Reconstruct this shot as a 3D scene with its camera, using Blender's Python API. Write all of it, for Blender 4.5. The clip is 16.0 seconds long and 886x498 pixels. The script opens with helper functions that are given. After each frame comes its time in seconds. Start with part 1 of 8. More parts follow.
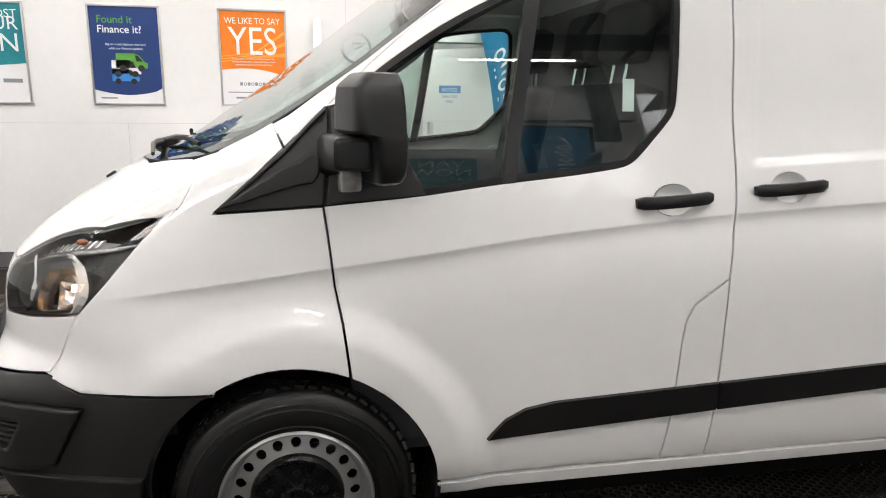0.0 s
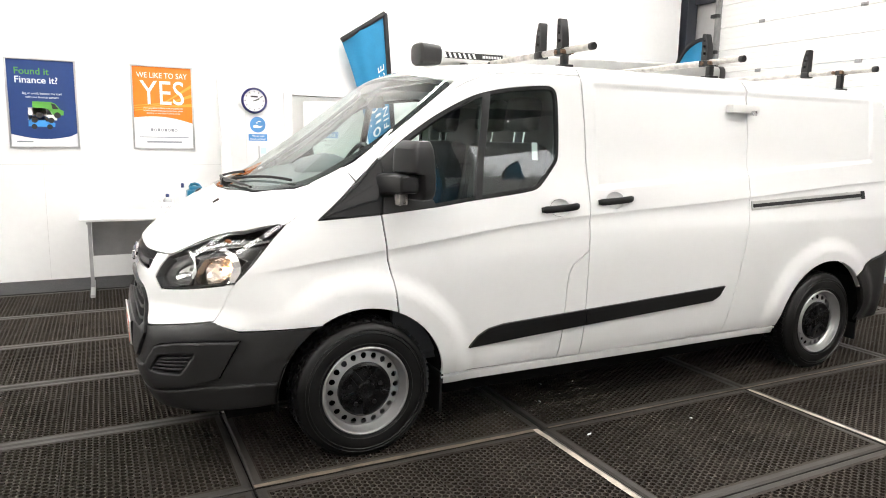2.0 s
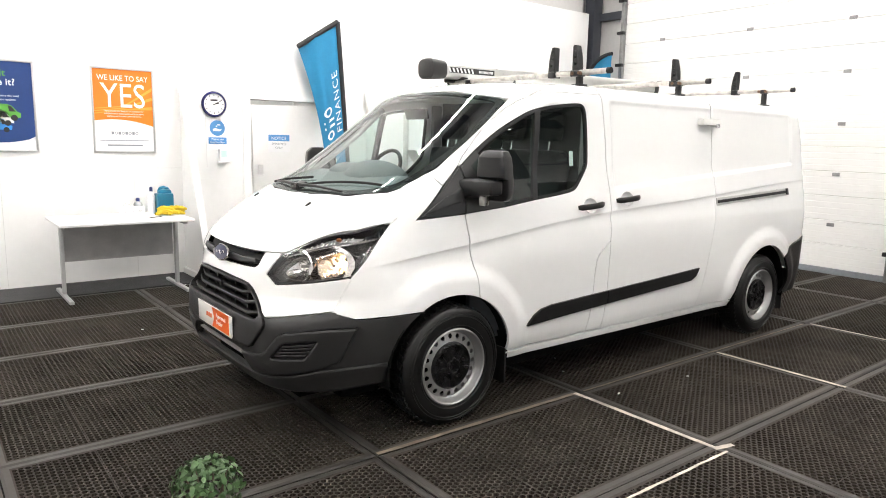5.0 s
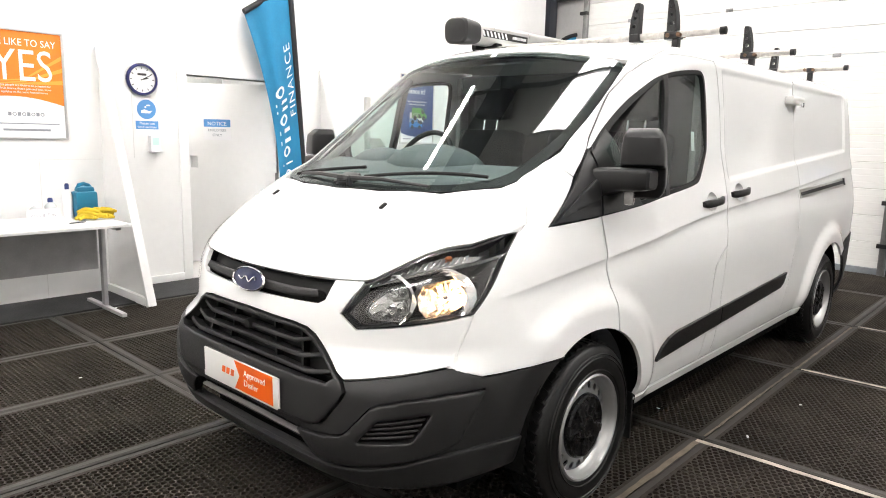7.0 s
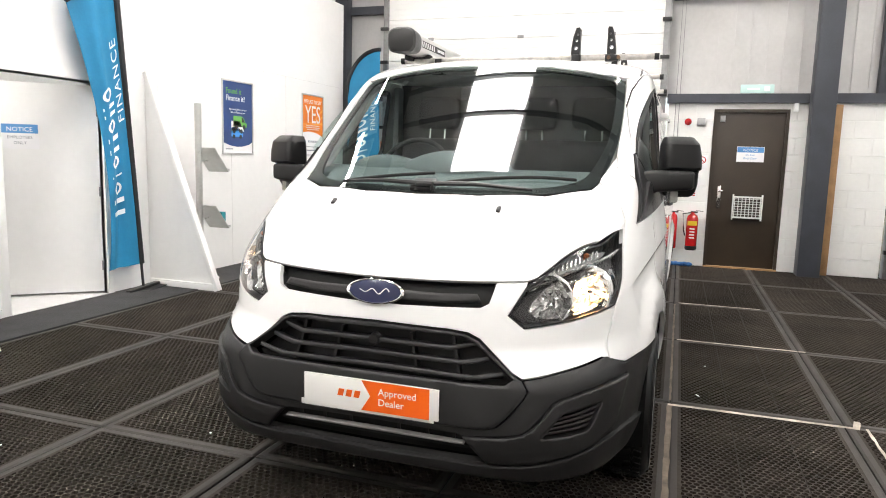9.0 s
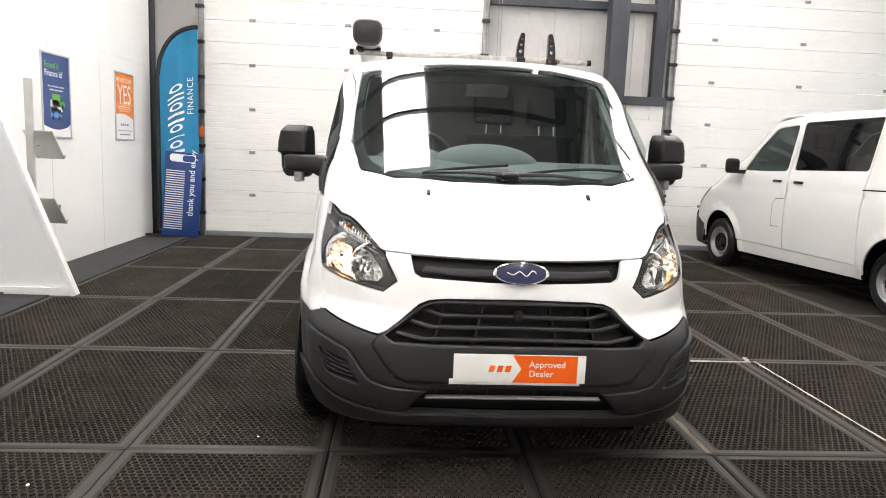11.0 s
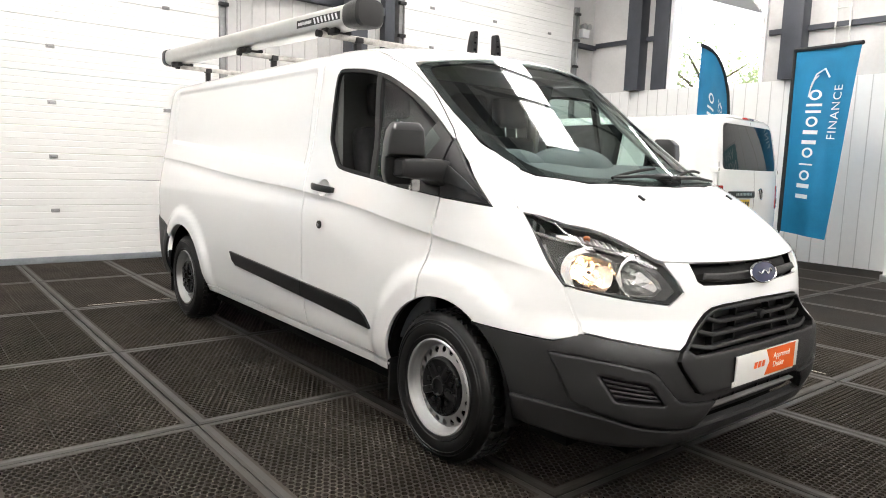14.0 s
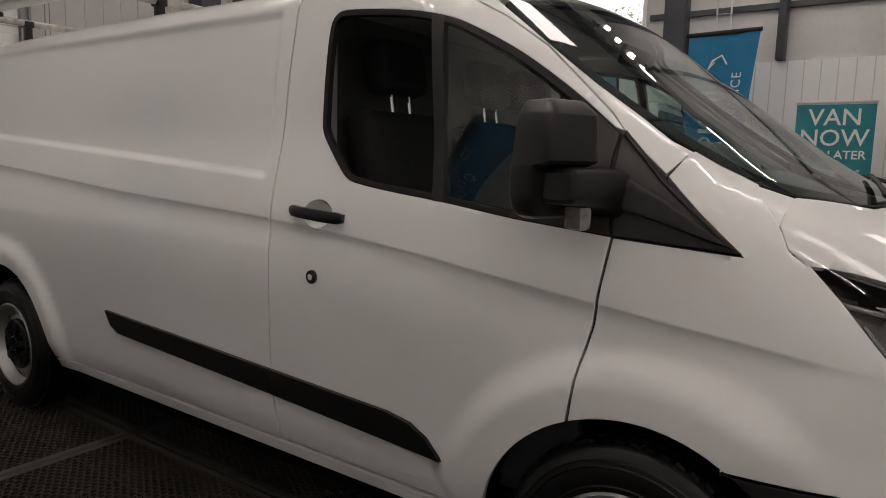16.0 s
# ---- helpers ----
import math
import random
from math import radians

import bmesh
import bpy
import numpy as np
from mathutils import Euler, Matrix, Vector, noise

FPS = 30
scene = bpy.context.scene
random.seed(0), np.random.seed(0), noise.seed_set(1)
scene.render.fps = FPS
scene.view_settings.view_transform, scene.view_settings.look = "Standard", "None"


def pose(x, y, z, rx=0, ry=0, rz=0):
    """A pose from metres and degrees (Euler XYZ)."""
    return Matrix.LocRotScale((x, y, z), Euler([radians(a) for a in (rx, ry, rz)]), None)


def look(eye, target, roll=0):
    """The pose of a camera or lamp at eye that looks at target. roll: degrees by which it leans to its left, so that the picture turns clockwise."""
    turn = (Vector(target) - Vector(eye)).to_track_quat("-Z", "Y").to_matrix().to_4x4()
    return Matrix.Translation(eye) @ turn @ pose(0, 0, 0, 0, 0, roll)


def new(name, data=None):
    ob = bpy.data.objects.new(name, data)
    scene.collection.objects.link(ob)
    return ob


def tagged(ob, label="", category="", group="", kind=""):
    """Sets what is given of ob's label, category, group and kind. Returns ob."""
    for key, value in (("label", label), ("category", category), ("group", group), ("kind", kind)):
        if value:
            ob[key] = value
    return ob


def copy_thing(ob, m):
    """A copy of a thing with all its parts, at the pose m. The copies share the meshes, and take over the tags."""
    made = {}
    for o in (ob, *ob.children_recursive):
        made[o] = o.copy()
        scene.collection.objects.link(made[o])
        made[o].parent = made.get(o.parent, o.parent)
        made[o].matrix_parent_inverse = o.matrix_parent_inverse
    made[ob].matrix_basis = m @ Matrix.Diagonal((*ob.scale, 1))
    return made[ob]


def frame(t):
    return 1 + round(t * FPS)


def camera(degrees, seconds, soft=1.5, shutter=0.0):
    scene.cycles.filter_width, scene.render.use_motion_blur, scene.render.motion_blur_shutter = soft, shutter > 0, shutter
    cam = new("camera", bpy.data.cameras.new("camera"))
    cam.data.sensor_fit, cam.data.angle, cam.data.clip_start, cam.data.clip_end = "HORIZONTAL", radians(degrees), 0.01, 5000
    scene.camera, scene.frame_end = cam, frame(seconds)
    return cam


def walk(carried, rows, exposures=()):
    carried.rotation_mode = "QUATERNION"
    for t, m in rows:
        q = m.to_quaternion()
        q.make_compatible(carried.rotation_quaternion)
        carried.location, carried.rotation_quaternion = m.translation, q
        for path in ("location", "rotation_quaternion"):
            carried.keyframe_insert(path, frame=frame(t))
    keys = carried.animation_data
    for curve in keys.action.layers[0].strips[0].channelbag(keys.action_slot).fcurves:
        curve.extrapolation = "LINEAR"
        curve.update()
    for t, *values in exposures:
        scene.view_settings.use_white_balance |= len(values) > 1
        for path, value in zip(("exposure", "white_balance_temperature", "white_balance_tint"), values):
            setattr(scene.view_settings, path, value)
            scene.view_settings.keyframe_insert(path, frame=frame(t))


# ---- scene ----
cam = camera(65.8, 16.0, 1.0)
PATH = [
    (0, (0.071, 0.047, 1.456), (0.436, 1.966, 1.024), 0.7),
    (0.5, (-0.222, -0.256, 1.462), (0.289, 1.63, 1.038), 1.0),
    (1, (-0.53, -0.623, 1.499), (0.118, 1.22, 1.07), 1.1),
    (1.5, (-0.823, -0.867, 1.495), (-0.065, 0.934, 1.071), 1.2),
    (2, (-1.075, -1.113, 1.527), (-0.194, 0.654, 1.208), 1.1),
    (2.5, (-1.335, -1.181, 1.504), (-0.327, 0.518, 1.19), 1.3),
    (3, (-1.502, -1.165, 1.529), (-0.482, 0.525, 1.207), 1.0),
    (3.2, (-1.581, -1.169, 1.514), (-0.559, 0.521, 1.197), 1.1),
    (5.3, (-2.38, -0.874, 1.569), (-1.147, 0.667, 1.25), 1.3),
    (5.5, (-2.412, -0.744, 1.563), (-1.172, 0.792, 1.241), 1.3),
    (6, (-2.388, -0.337, 1.54), (-1.098, 1.157, 1.219), 1.2),
    (6.5, (-2.346, 0.099, 1.499), (-0.993, 1.536, 1.174), 1.3),
    (7, (-2.308, 0.522, 1.466), (-0.857, 1.859, 1.14), 1.4),
    (7.5, (-2.356, 0.903, 1.439), (-0.804, 2.123, 1.121), 1.4),
    (8, (-2.567, 1.202, 1.412), (-0.85, 2.182, 1.103), 1.6),
    (8.2, (-2.675, 1.323, 1.386), (-0.912, 2.22, 1.093), 1.6),
    (10.5, (-3.638, 2.812, 1.427), (-1.665, 2.952, 1.132), 2.1),
    (11, (-3.561, 3.27, 1.379), (-1.586, 3.135, 1.097), 2.3),
    (11.5, (-3.411, 3.712, 1.361), (-1.486, 3.24, 1.097), 2.4),
    (12, (-3.267, 4.147, 1.339), (-1.394, 3.494, 1.086), 2.6),
    (12.5, (-3.08, 4.573, 1.314), (-1.293, 3.71, 1.062), 2.4),
    (13, (-2.902, 4.98, 1.295), (-1.184, 3.987, 1.043), 2.3),
    (13.5, (-2.644, 5.307, 1.288), (-1.03, 4.152, 1.045), 2.2),
    (14, (-2.284, 5.589, 1.31), (-0.744, 4.337, 1.066), 2.0),
    (14.5, (-1.924, 5.705, 1.332), (-0.455, 4.37, 1.085), 1.8),
    (15, (-1.446, 5.635, 1.329), (-0.1, 4.177, 1.084), 1.4),
    (15.2, (-1.257, 5.592, 1.316), (0.047, 4.096, 1.068), 1.5),
    (15.5, (-0.977, 5.513, 1.328), (0.268, 3.968, 1.075), 1.2),
    (16, (-0.534, 5.28, 1.348), (0.613, 3.663, 1.086), 1.4),
]
EXPOSURE = [(0, .68, 6650, 13), (.5, .78, 6650, 13), (1.0, 1.2, 6620, 11), (1.5, 1.2, 6620, 11), (2.5, 1.2, 6620, 11), (8, 1.12, 6650, 12), (11, 1.02, 6680, 12), (14.5, 1.1, 6650, 11),
            (15.0, .66, 6750, 13), (15.5, -.02, 6950, 15), (16, -.86, 7100, 17)]
walk(cam, [(t, look(eye, target, roll)) for t, eye, target, roll in PATH], EXPOSURE)

# ---------------------------------------------------------------- light
world = bpy.data.worlds.new("world")
scene.world = world
world.use_nodes = True
_n = world.node_tree.nodes
_sky = _n.new("ShaderNodeTexSky")
_sky.sky_type, _sky.sun_disc = "NISHITA", False
_sky.sun_elevation, _sky.sun_rotation = radians(48), radians(200)
world.node_tree.links.new(_sky.outputs[0], _n["Background"].inputs[0])
_n["Background"].inputs[1].default_value = 0.15
sun = new("sun", bpy.data.lights.new("sun", "SUN"))
sun.data.energy, sun.data.angle, sun.data.color = 5.0, radians(4), (1.0, 0.95, 0.88)
sun.matrix_world = pose(0, 0, 30, 42, 0, 200)
ROOFLIGHT = 9.0

# ---------------------------------------------------------------- materials
def mat(name, color, rough=0.5, metal=0.0, noise_scale=0.0, amount=0.0, bump=0.0, bump_scale=60.0, coat=0.0, spread=0.0,
        gloss=0.5, emit=None, power=0.0, trans=0.0, ior=1.5, rough_var=0.0):
    """Principled material with large and fine variation of colour, gloss and relief, in object metres."""
    m = bpy.data.materials.new(name)
    m.use_nodes = True
    nt = m.node_tree
    N, L = nt.nodes, nt.links
    p = N["Principled BSDF"]
    p.inputs["Base Color"].default_value = (*color, 1)
    p.inputs["Roughness"].default_value = rough
    p.inputs["Metallic"].default_value = metal
    p.inputs["IOR"].default_value = ior
    p.inputs["Specular IOR Level"].default_value = gloss
    p.inputs["Coat Weight"].default_value = coat
    p.inputs["Coat Roughness"].default_value = 0.025
    p.inputs["Transmission Weight"].default_value = trans
    if emit:
        p.inputs["Emission Color"].default_value = (*emit, 1)
        p.inputs["Emission Strength"].default_value = power
    geo = N.new("ShaderNodeNewGeometry")
    if amount or rough_var:
        a = N.new("ShaderNodeTexNoise")
        a.inputs["Scale"].default_value, a.inputs["Detail"].default_value = noise_scale, 6
        L.new(geo.outputs["Position"], a.inputs["Vector"])
        b = N.new("ShaderNodeTexNoise")
        b.inputs["Scale"].default_value, b.inputs["Detail"].default_value = noise_scale * 14, 3
        L.new(geo.outputs["Position"], b.inputs["Vector"])
        mix = N.new("ShaderNodeMath")
        mix.operation = "MULTIPLY_ADD"
        mix.inputs[1].default_value = 0.4
        L.new(b.outputs[0], mix.inputs[0])
        L.new(a.outputs[0], mix.inputs[2])
        ramp = N.new("ShaderNodeMapRange")
        ramp.inputs[1].default_value, ramp.inputs[2].default_value = 0.45, 0.95
        ramp.inputs[3].default_value, ramp.inputs[4].default_value = 1 - amount, 1 + amount * 0.5
        L.new(mix.outputs[0], ramp.inputs[0])
        hsv = N.new("ShaderNodeHueSaturation")
        hsv.inputs["Color"].default_value = (*color, 1)
        L.new(ramp.outputs[0], hsv.inputs["Value"])
        L.new(hsv.outputs[0], p.inputs["Base Color"])
        if spread:
            info = N.new("ShaderNodeObjectInfo")
            r2 = N.new("ShaderNodeMapRange")
            r2.inputs[3].default_value, r2.inputs[4].default_value = 1 - spread, 1 + spread
            L.new(info.outputs["Random"], r2.inputs[0])
            mm = N.new("ShaderNodeMath")
            mm.operation = "MULTIPLY"
            L.new(ramp.outputs[0], mm.inputs[0])
            L.new(r2.outputs[0], mm.inputs[1])
            L.new(mm.outputs[0], hsv.inputs["Value"])
        if rough_var:
            r3 = N.new("ShaderNodeMapRange")
            r3.inputs[1].default_value, r3.inputs[2].default_value = 0.4, 1.0
            r3.inputs[3].default_value, r3.inputs[4].default_value = rough - rough_var, rough + rough_var
            L.new(mix.outputs[0], r3.inputs[0])
            L.new(r3.outputs[0], p.inputs["Roughness"])
    if bump:
        c = N.new("ShaderNodeTexNoise")
        c.inputs["Scale"].default_value, c.inputs["Detail"].default_value = bump_scale, 4
        L.new(geo.outputs["Position"], c.inputs["Vector"])
        bp = N.new("ShaderNodeBump")
        bp.inputs["Strength"].default_value, bp.inputs["Distance"].default_value = 0.6, bump
        L.new(c.outputs[0], bp.inputs["Height"])
        L.new(bp.outputs[0], p.inputs["Normal"])
    return m


def glass(name, tint, mirror=0.06):
    """Thin pane: sees through with a tint, and reflects by the angle."""
    m = bpy.data.materials.new(name)
    m.use_nodes = True
    nt = m.node_tree
    N, L = nt.nodes, nt.links
    N.remove(N["Principled BSDF"])
    t, g, x, f = N.new("ShaderNodeBsdfTransparent"), N.new("ShaderNodeBsdfGlossy"), N.new("ShaderNodeMixShader"), N.new("ShaderNodeLayerWeight")
    t.inputs[0].default_value = (*tint, 1)
    g.inputs["Roughness"].default_value = 0.0
    f.inputs["Blend"].default_value = 0.5
    head_on = ((0.52 + mirror) / (2.52 + mirror)) ** 2
    steep, rise = N.new("ShaderNodeMath"), N.new("ShaderNodeMath")
    steep.operation, rise.operation = "POWER", "MULTIPLY_ADD"
    steep.inputs[1].default_value = 5.0
    rise.inputs[1].default_value, rise.inputs[2].default_value = 1 - head_on, head_on
    L.new(f.outputs["Facing"], steep.inputs[0])
    L.new(steep.outputs[0], rise.inputs[0])
    L.new(rise.outputs[0], x.inputs[0])
    L.new(t.outputs[0], x.inputs[1])
    L.new(g.outputs[0], x.inputs[2])
    L.new(x.outputs[0], N["Material Output"].inputs[0])
    return m


# Parked van's white, greyed in the colour because it stands in weaker light.
DIMPAINT = mat("dimmed_white_paint", (0.74, 0.74, 0.73), 0.5, coat=1.0, noise_scale=1.5, amount=0.04, rough_var=0.04, gloss=0.2)
PAINT = mat("van_white_paint", (0.86, 0.86, 0.85), 0.5, coat=1.0, noise_scale=1.5, amount=0.02, rough_var=0.03, gloss=0.2)
DARKPLASTIC = mat("grained_dark_plastic", (0.0182, 0.0180, 0.0181), 0.42, noise_scale=6, amount=0.22, bump=0.0006, bump_scale=900, rough_var=0.08, gloss=0.42)
BLACKPLASTIC = mat("black_plastic", (0.008, 0.008, 0.0084), 0.36, noise_scale=8, amount=0.2, bump=0.0003, bump_scale=700, gloss=0.42)
RUBBER = mat("black_rubber", (0.008, 0.008, 0.008), 0.6, noise_scale=8, amount=0.3, bump=0.0006, bump_scale=300, gloss=0.3)
TYRE = mat("tyre_rubber", (0.0065, 0.0065, 0.0065), 0.42, noise_scale=9, amount=0.35, bump=0.0006, bump_scale=220, rough_var=0.1, gloss=0.34)
CAPBLACK = mat("glossy_black_cap", (0.007, 0.007, 0.0075), 0.28, noise_scale=9, amount=0.3, rough_var=0.1, gloss=0.28)
STEEL = mat("silver_wheel_steel", (0.42, 0.42, 0.415), 0.36, 0.7, noise_scale=20, amount=0.05, rough_var=0.05)
CHROME = mat("chrome", (0.8, 0.8, 0.8), 0.08, 1.0)
ALU = mat("brushed_aluminium", (0.62, 0.62, 0.60), 0.34, 0.9, noise_scale=10, amount=0.10, rough_var=0.08)
WORN = mat("weathered_galvanised_tube", (0.46, 0.44, 0.41), 0.5, 0.6, noise_scale=22, amount=0.5, rough_var=0.15, bump=0.0008, bump_scale=150)
RUST = mat("rusty_clamp", (0.16, 0.09, 0.05), 0.7, 0.3, noise_scale=60, amount=0.7)
GLASS = glass("window_glass", (0.70, 0.83, 0.78), 0.2)
SCREEN = glass("windscreen_glass", (0.76, 0.88, 0.85), 0.36)
DARKGLASS = glass("privacy_glass", (0.09, 0.10, 0.10), 0.1)
LENS = glass("lamp_lens", (0.93, 0.93, 0.93))
FRIT = mat("black_enamel_border", (0.006, 0.006, 0.007), 0.5, gloss=0.1)
LAMPBLACK = mat("lamp_bezel_black", (0.020, 0.019, 0.018), 0.18, noise_scale=10, amount=0.2)
REFLECTOR = mat("lamp_reflector", (0.9, 0.9, 0.89), 0.22, 1.0)
CHAMBER = mat("fluted_lamp_chamber", (0.55, 0.55, 0.545), 0.22, 0.6, noise_scale=40, amount=0.3)
FACETS = mat("faceted_reflector", (0.92, 0.91, 0.89), 0.22, 0.9)
SMOKE = mat("smoked_lamp_trim", (0.22, 0.22, 0.215), 0.2, 0.85, noise_scale=6, amount=0.1)
BULB = mat("lit_lamp", (1, 0.9, 0.75), 0.3, emit=(1.0, 0.50, 0.19), power=26)
TRIMSILVER = mat("satin_silver_trim", (0.34, 0.33, 0.32), 0.35, 0.4, noise_scale=8, amount=0.1)
AMBER = mat("amber_lens", (0.34, 0.10, 0.03), 0.2)
CLEARLENS = mat("clear_lens_plastic", (0.62, 0.61, 0.58), 0.12, coat=1.0, trans=0.6, noise_scale=30, amount=0.4)
RED = mat("red_lens", (0.45, 0.010, 0.008), 0.15, coat=1.0, noise_scale=25, amount=0.5)
BLUE = mat("badge_blue", (0.004, 0.009, 0.055), 0.3, coat=0.25)
CABIN = mat("dark_cabin_trim", (0.05, 0.055, 0.06), 0.65, noise_scale=5, amount=0.2, bump=0.0006, bump_scale=500)
DASH = mat("dashboard_grey", (0.085, 0.10, 0.105), 0.6, noise_scale=6, amount=0.2, bump=0.0006, bump_scale=600)
FABRIC = mat("black_seat_cloth", (0.012, 0.012, 0.0135), 0.9, noise_scale=30, amount=0.4, bump=0.001, bump_scale=800)
PILLARGREY = mat("grey_pillar_trim", (0.32, 0.32, 0.31), 0.7, noise_scale=6, amount=0.1)
LINING = mat("pale_cabin_lining", (0.52, 0.52, 0.50), 0.8, noise_scale=6, amount=0.1)
BULKHEAD = mat("grey_bulkhead_steel", (0.062, 0.062, 0.060), 0.6, noise_scale=3, amount=0.2)
UNDER = mat("black_underbody", (0.005, 0.005, 0.005), 0.9, noise_scale=10, amount=0.3, gloss=0.05)
WHITEWALL = mat("white_painted_boarding", (0.82, 0.82, 0.81), 0.55, noise_scale=1.1, amount=0.05, bump=0.0012, bump_scale=25, rough_var=0.1)
BLOCKWALL = mat("white_painted_blocks", (0.80, 0.80, 0.78), 0.6, noise_scale=2.0, amount=0.06, bump=0.0015, bump_scale=90)
DOORWHITE = mat("white_sectional_panel", (0.78, 0.775, 0.755), 0.42, noise_scale=0.8, amount=0.04, bump=0.0008, bump_scale=300)
CLAD = mat("pale_grey_cladding", (0.58, 0.57, 0.56), 0.5, noise_scale=1.4, amount=0.12)
SHEET = mat("white_wall_cladding", (0.80, 0.80, 0.79), 0.45, noise_scale=1.0, amount=0.05)
COLUMN = mat("blue_grey_steel_paint", (0.045, 0.050, 0.062), 0.45, noise_scale=4, amount=0.25, rough_var=0.1)
TRACK = mat("galvanised_door_track", (0.30, 0.30, 0.30), 0.42, 0.7, noise_scale=8, amount=0.35)
KERBGREY = mat("grey_door_base_seal", (0.22, 0.24, 0.26), 0.6, noise_scale=3, amount=0.25)
CEIL = mat("roof_sheeting", (0.70, 0.70, 0.69), 0.6, noise_scale=1.0, amount=0.12)
MATRUBBER = mat("rubber_ring_mat", (0.049, 0.0415, 0.0350), 0.68, noise_scale=2.2, amount=0.5, bump=0.0012, bump_scale=160, spread=0.18, rough_var=0.14, gloss=0.07)
MATEDGE = mat("worn_mat_edging", (0.031, 0.0265, 0.0225), 0.62, noise_scale=3.0, amount=0.45, bump=0.0012, bump_scale=110, spread=0.2, rough_var=0.12)
# Near-black floor colour that shows through the mat holes and gaps.
CONCRETE = mat("near_black_concrete", (0.007, 0.0066, 0.006), 0.85, noise_scale=3, amount=0.5, bump=0.002, bump_scale=60, gloss=0.1)
CARPET = mat("charcoal_matting", (0.030, 0.030, 0.031), 0.9, noise_scale=5, amount=0.4, bump=0.002, bump_scale=350)
# Mat without holes; its colour is darkened for the shade the holes would hold.
SOLIDMAT = mat("hole_toned_solid_mat", (0.024, 0.0205, 0.017), 0.7, noise_scale=2.2, amount=0.6, bump=0.0015, bump_scale=120, spread=0.2, rough_var=0.12, gloss=0.07)
MATSEAM = mat("dusty_mat_seam", (0.032, 0.0275, 0.023), 0.7, noise_scale=12, amount=0.6, gloss=0.1)
TAPE = mat("scuffed_white_floor_tape", (0.50, 0.44, 0.37), 0.6, noise_scale=7, amount=0.55)
BROWN = mat("dark_brown_door_paint", (0.035, 0.024, 0.015), 0.4, noise_scale=3, amount=0.2)
TABLEWHITE = mat("white_laminate", (0.80, 0.80, 0.79), 0.35, noise_scale=3, amount=0.04)
TABLEGREY = mat("grey_desk_frame", (0.42, 0.42, 0.42), 0.4, 0.3, noise_scale=8, amount=0.15)
FLAGBLUE = mat("cyan_blue_flag_cloth", (0.006, 0.20, 0.39), 0.62, noise_scale=4, amount=0.15, bump=0.0006, bump_scale=900)
FLAGTRIM = mat("black_flag_sleeve", (0.012, 0.012, 0.014), 0.7, noise_scale=8, amount=0.3)
PRINTWHITE = mat("white_print", (0.82, 0.82, 0.82), 0.5)
NAVY = mat("navy_print", (0.012, 0.045, 0.18), 0.35, noise_scale=2, amount=0.15)
ORANGE = mat("orange_print", (0.86, 0.22, 0.012), 0.4, noise_scale=3, amount=0.12)
LIGHTORANGE = mat("light_orange_print", (0.92, 0.36, 0.05), 0.4)
GREENPRINT = mat("green_print", (0.10, 0.34, 0.05), 0.4)
SKYPRINT = mat("sky_blue_print", (0.04, 0.25, 0.62), 0.4)
TEALPRINT = mat("teal_print", (0.006, 0.24, 0.28), 0.4, noise_scale=3, amount=0.3)
GREYPRINT = mat("grey_print", (0.25, 0.27, 0.30), 0.5)
BLACKPRINT = mat("black_print", (0.015, 0.015, 0.015), 0.5)
NOTICEBLUE = mat("notice_blue_print", (0.08, 0.27, 0.58), 0.45)
PAPER = mat("white_paper", (0.82, 0.82, 0.83), 0.6, noise_scale=4, amount=0.03)
SILVER = mat("silver_frame", (0.60, 0.60, 0.60), 0.3, 0.85, noise_scale=12, amount=0.1)
PLATEWHITE = mat("white_plate", (0.80, 0.79, 0.76), 0.3, coat=0.5)
PLATEORANGE = mat("orange_plate", (0.88, 0.13, 0.01), 0.3, coat=0.5)
YELLOWPLATE = mat("yellow_plate", (0.72, 0.46, 0.01), 0.35)
FIRERED = mat("fire_red", (0.50, 0.01, 0.012), 0.25, coat=0.6, noise_scale=8, amount=0.12)
OLDTAPE = mat("dusty_brown_floor_tape", (0.17, 0.135, 0.10), 0.65, noise_scale=9, amount=0.6)
WOOD = mat("bare_pine", (0.42, 0.24, 0.11), 0.6, noise_scale=6, amount=0.3)
CANBLUE = mat("blue_jerrycan", (0.006, 0.14, 0.24), 0.35, noise_scale=6, amount=0.15)
GLOVEYELLOW = mat("yellow_glove_cloth", (0.52, 0.38, 0.015), 0.85, noise_scale=18, amount=0.3, bump=0.001, bump_scale=400)
CLEARBOTTLE = mat("clear_bottle", (0.75, 0.78, 0.78), 0.15, trans=0.55)
NAVYCAP = mat("navy_cap", (0.01, 0.025, 0.12), 0.35)
CLOCKBLUE = mat("navy_clock_rim", (0.01, 0.012, 0.09), 0.25, coat=0.5)
LEAF = mat("box_leaf", (0.07, 0.15, 0.045), 0.55, noise_scale=30, amount=0.5, spread=0.3)
POT = mat("dark_planter", (0.05, 0.05, 0.05), 0.5, noise_scale=6, amount=0.2)
SKYLIGHT = mat("translucent_rooflight", (0.8, 0.8, 0.8), 0.5, emit=(1.0, 0.985, 0.96), power=ROOFLIGHT)
# Green paled in the colour for the exit sign's glow; also the dispenser label.
GREENSIGN = mat("pale_exit_sign", (0.52, 0.72, 0.68), 0.4)
ORANGETAG = mat("orange_tag", (0.80, 0.16, 0.02), 0.5)
BARK = mat("bark", (0.12, 0.09, 0.06), 0.9, noise_scale=12, amount=0.4)
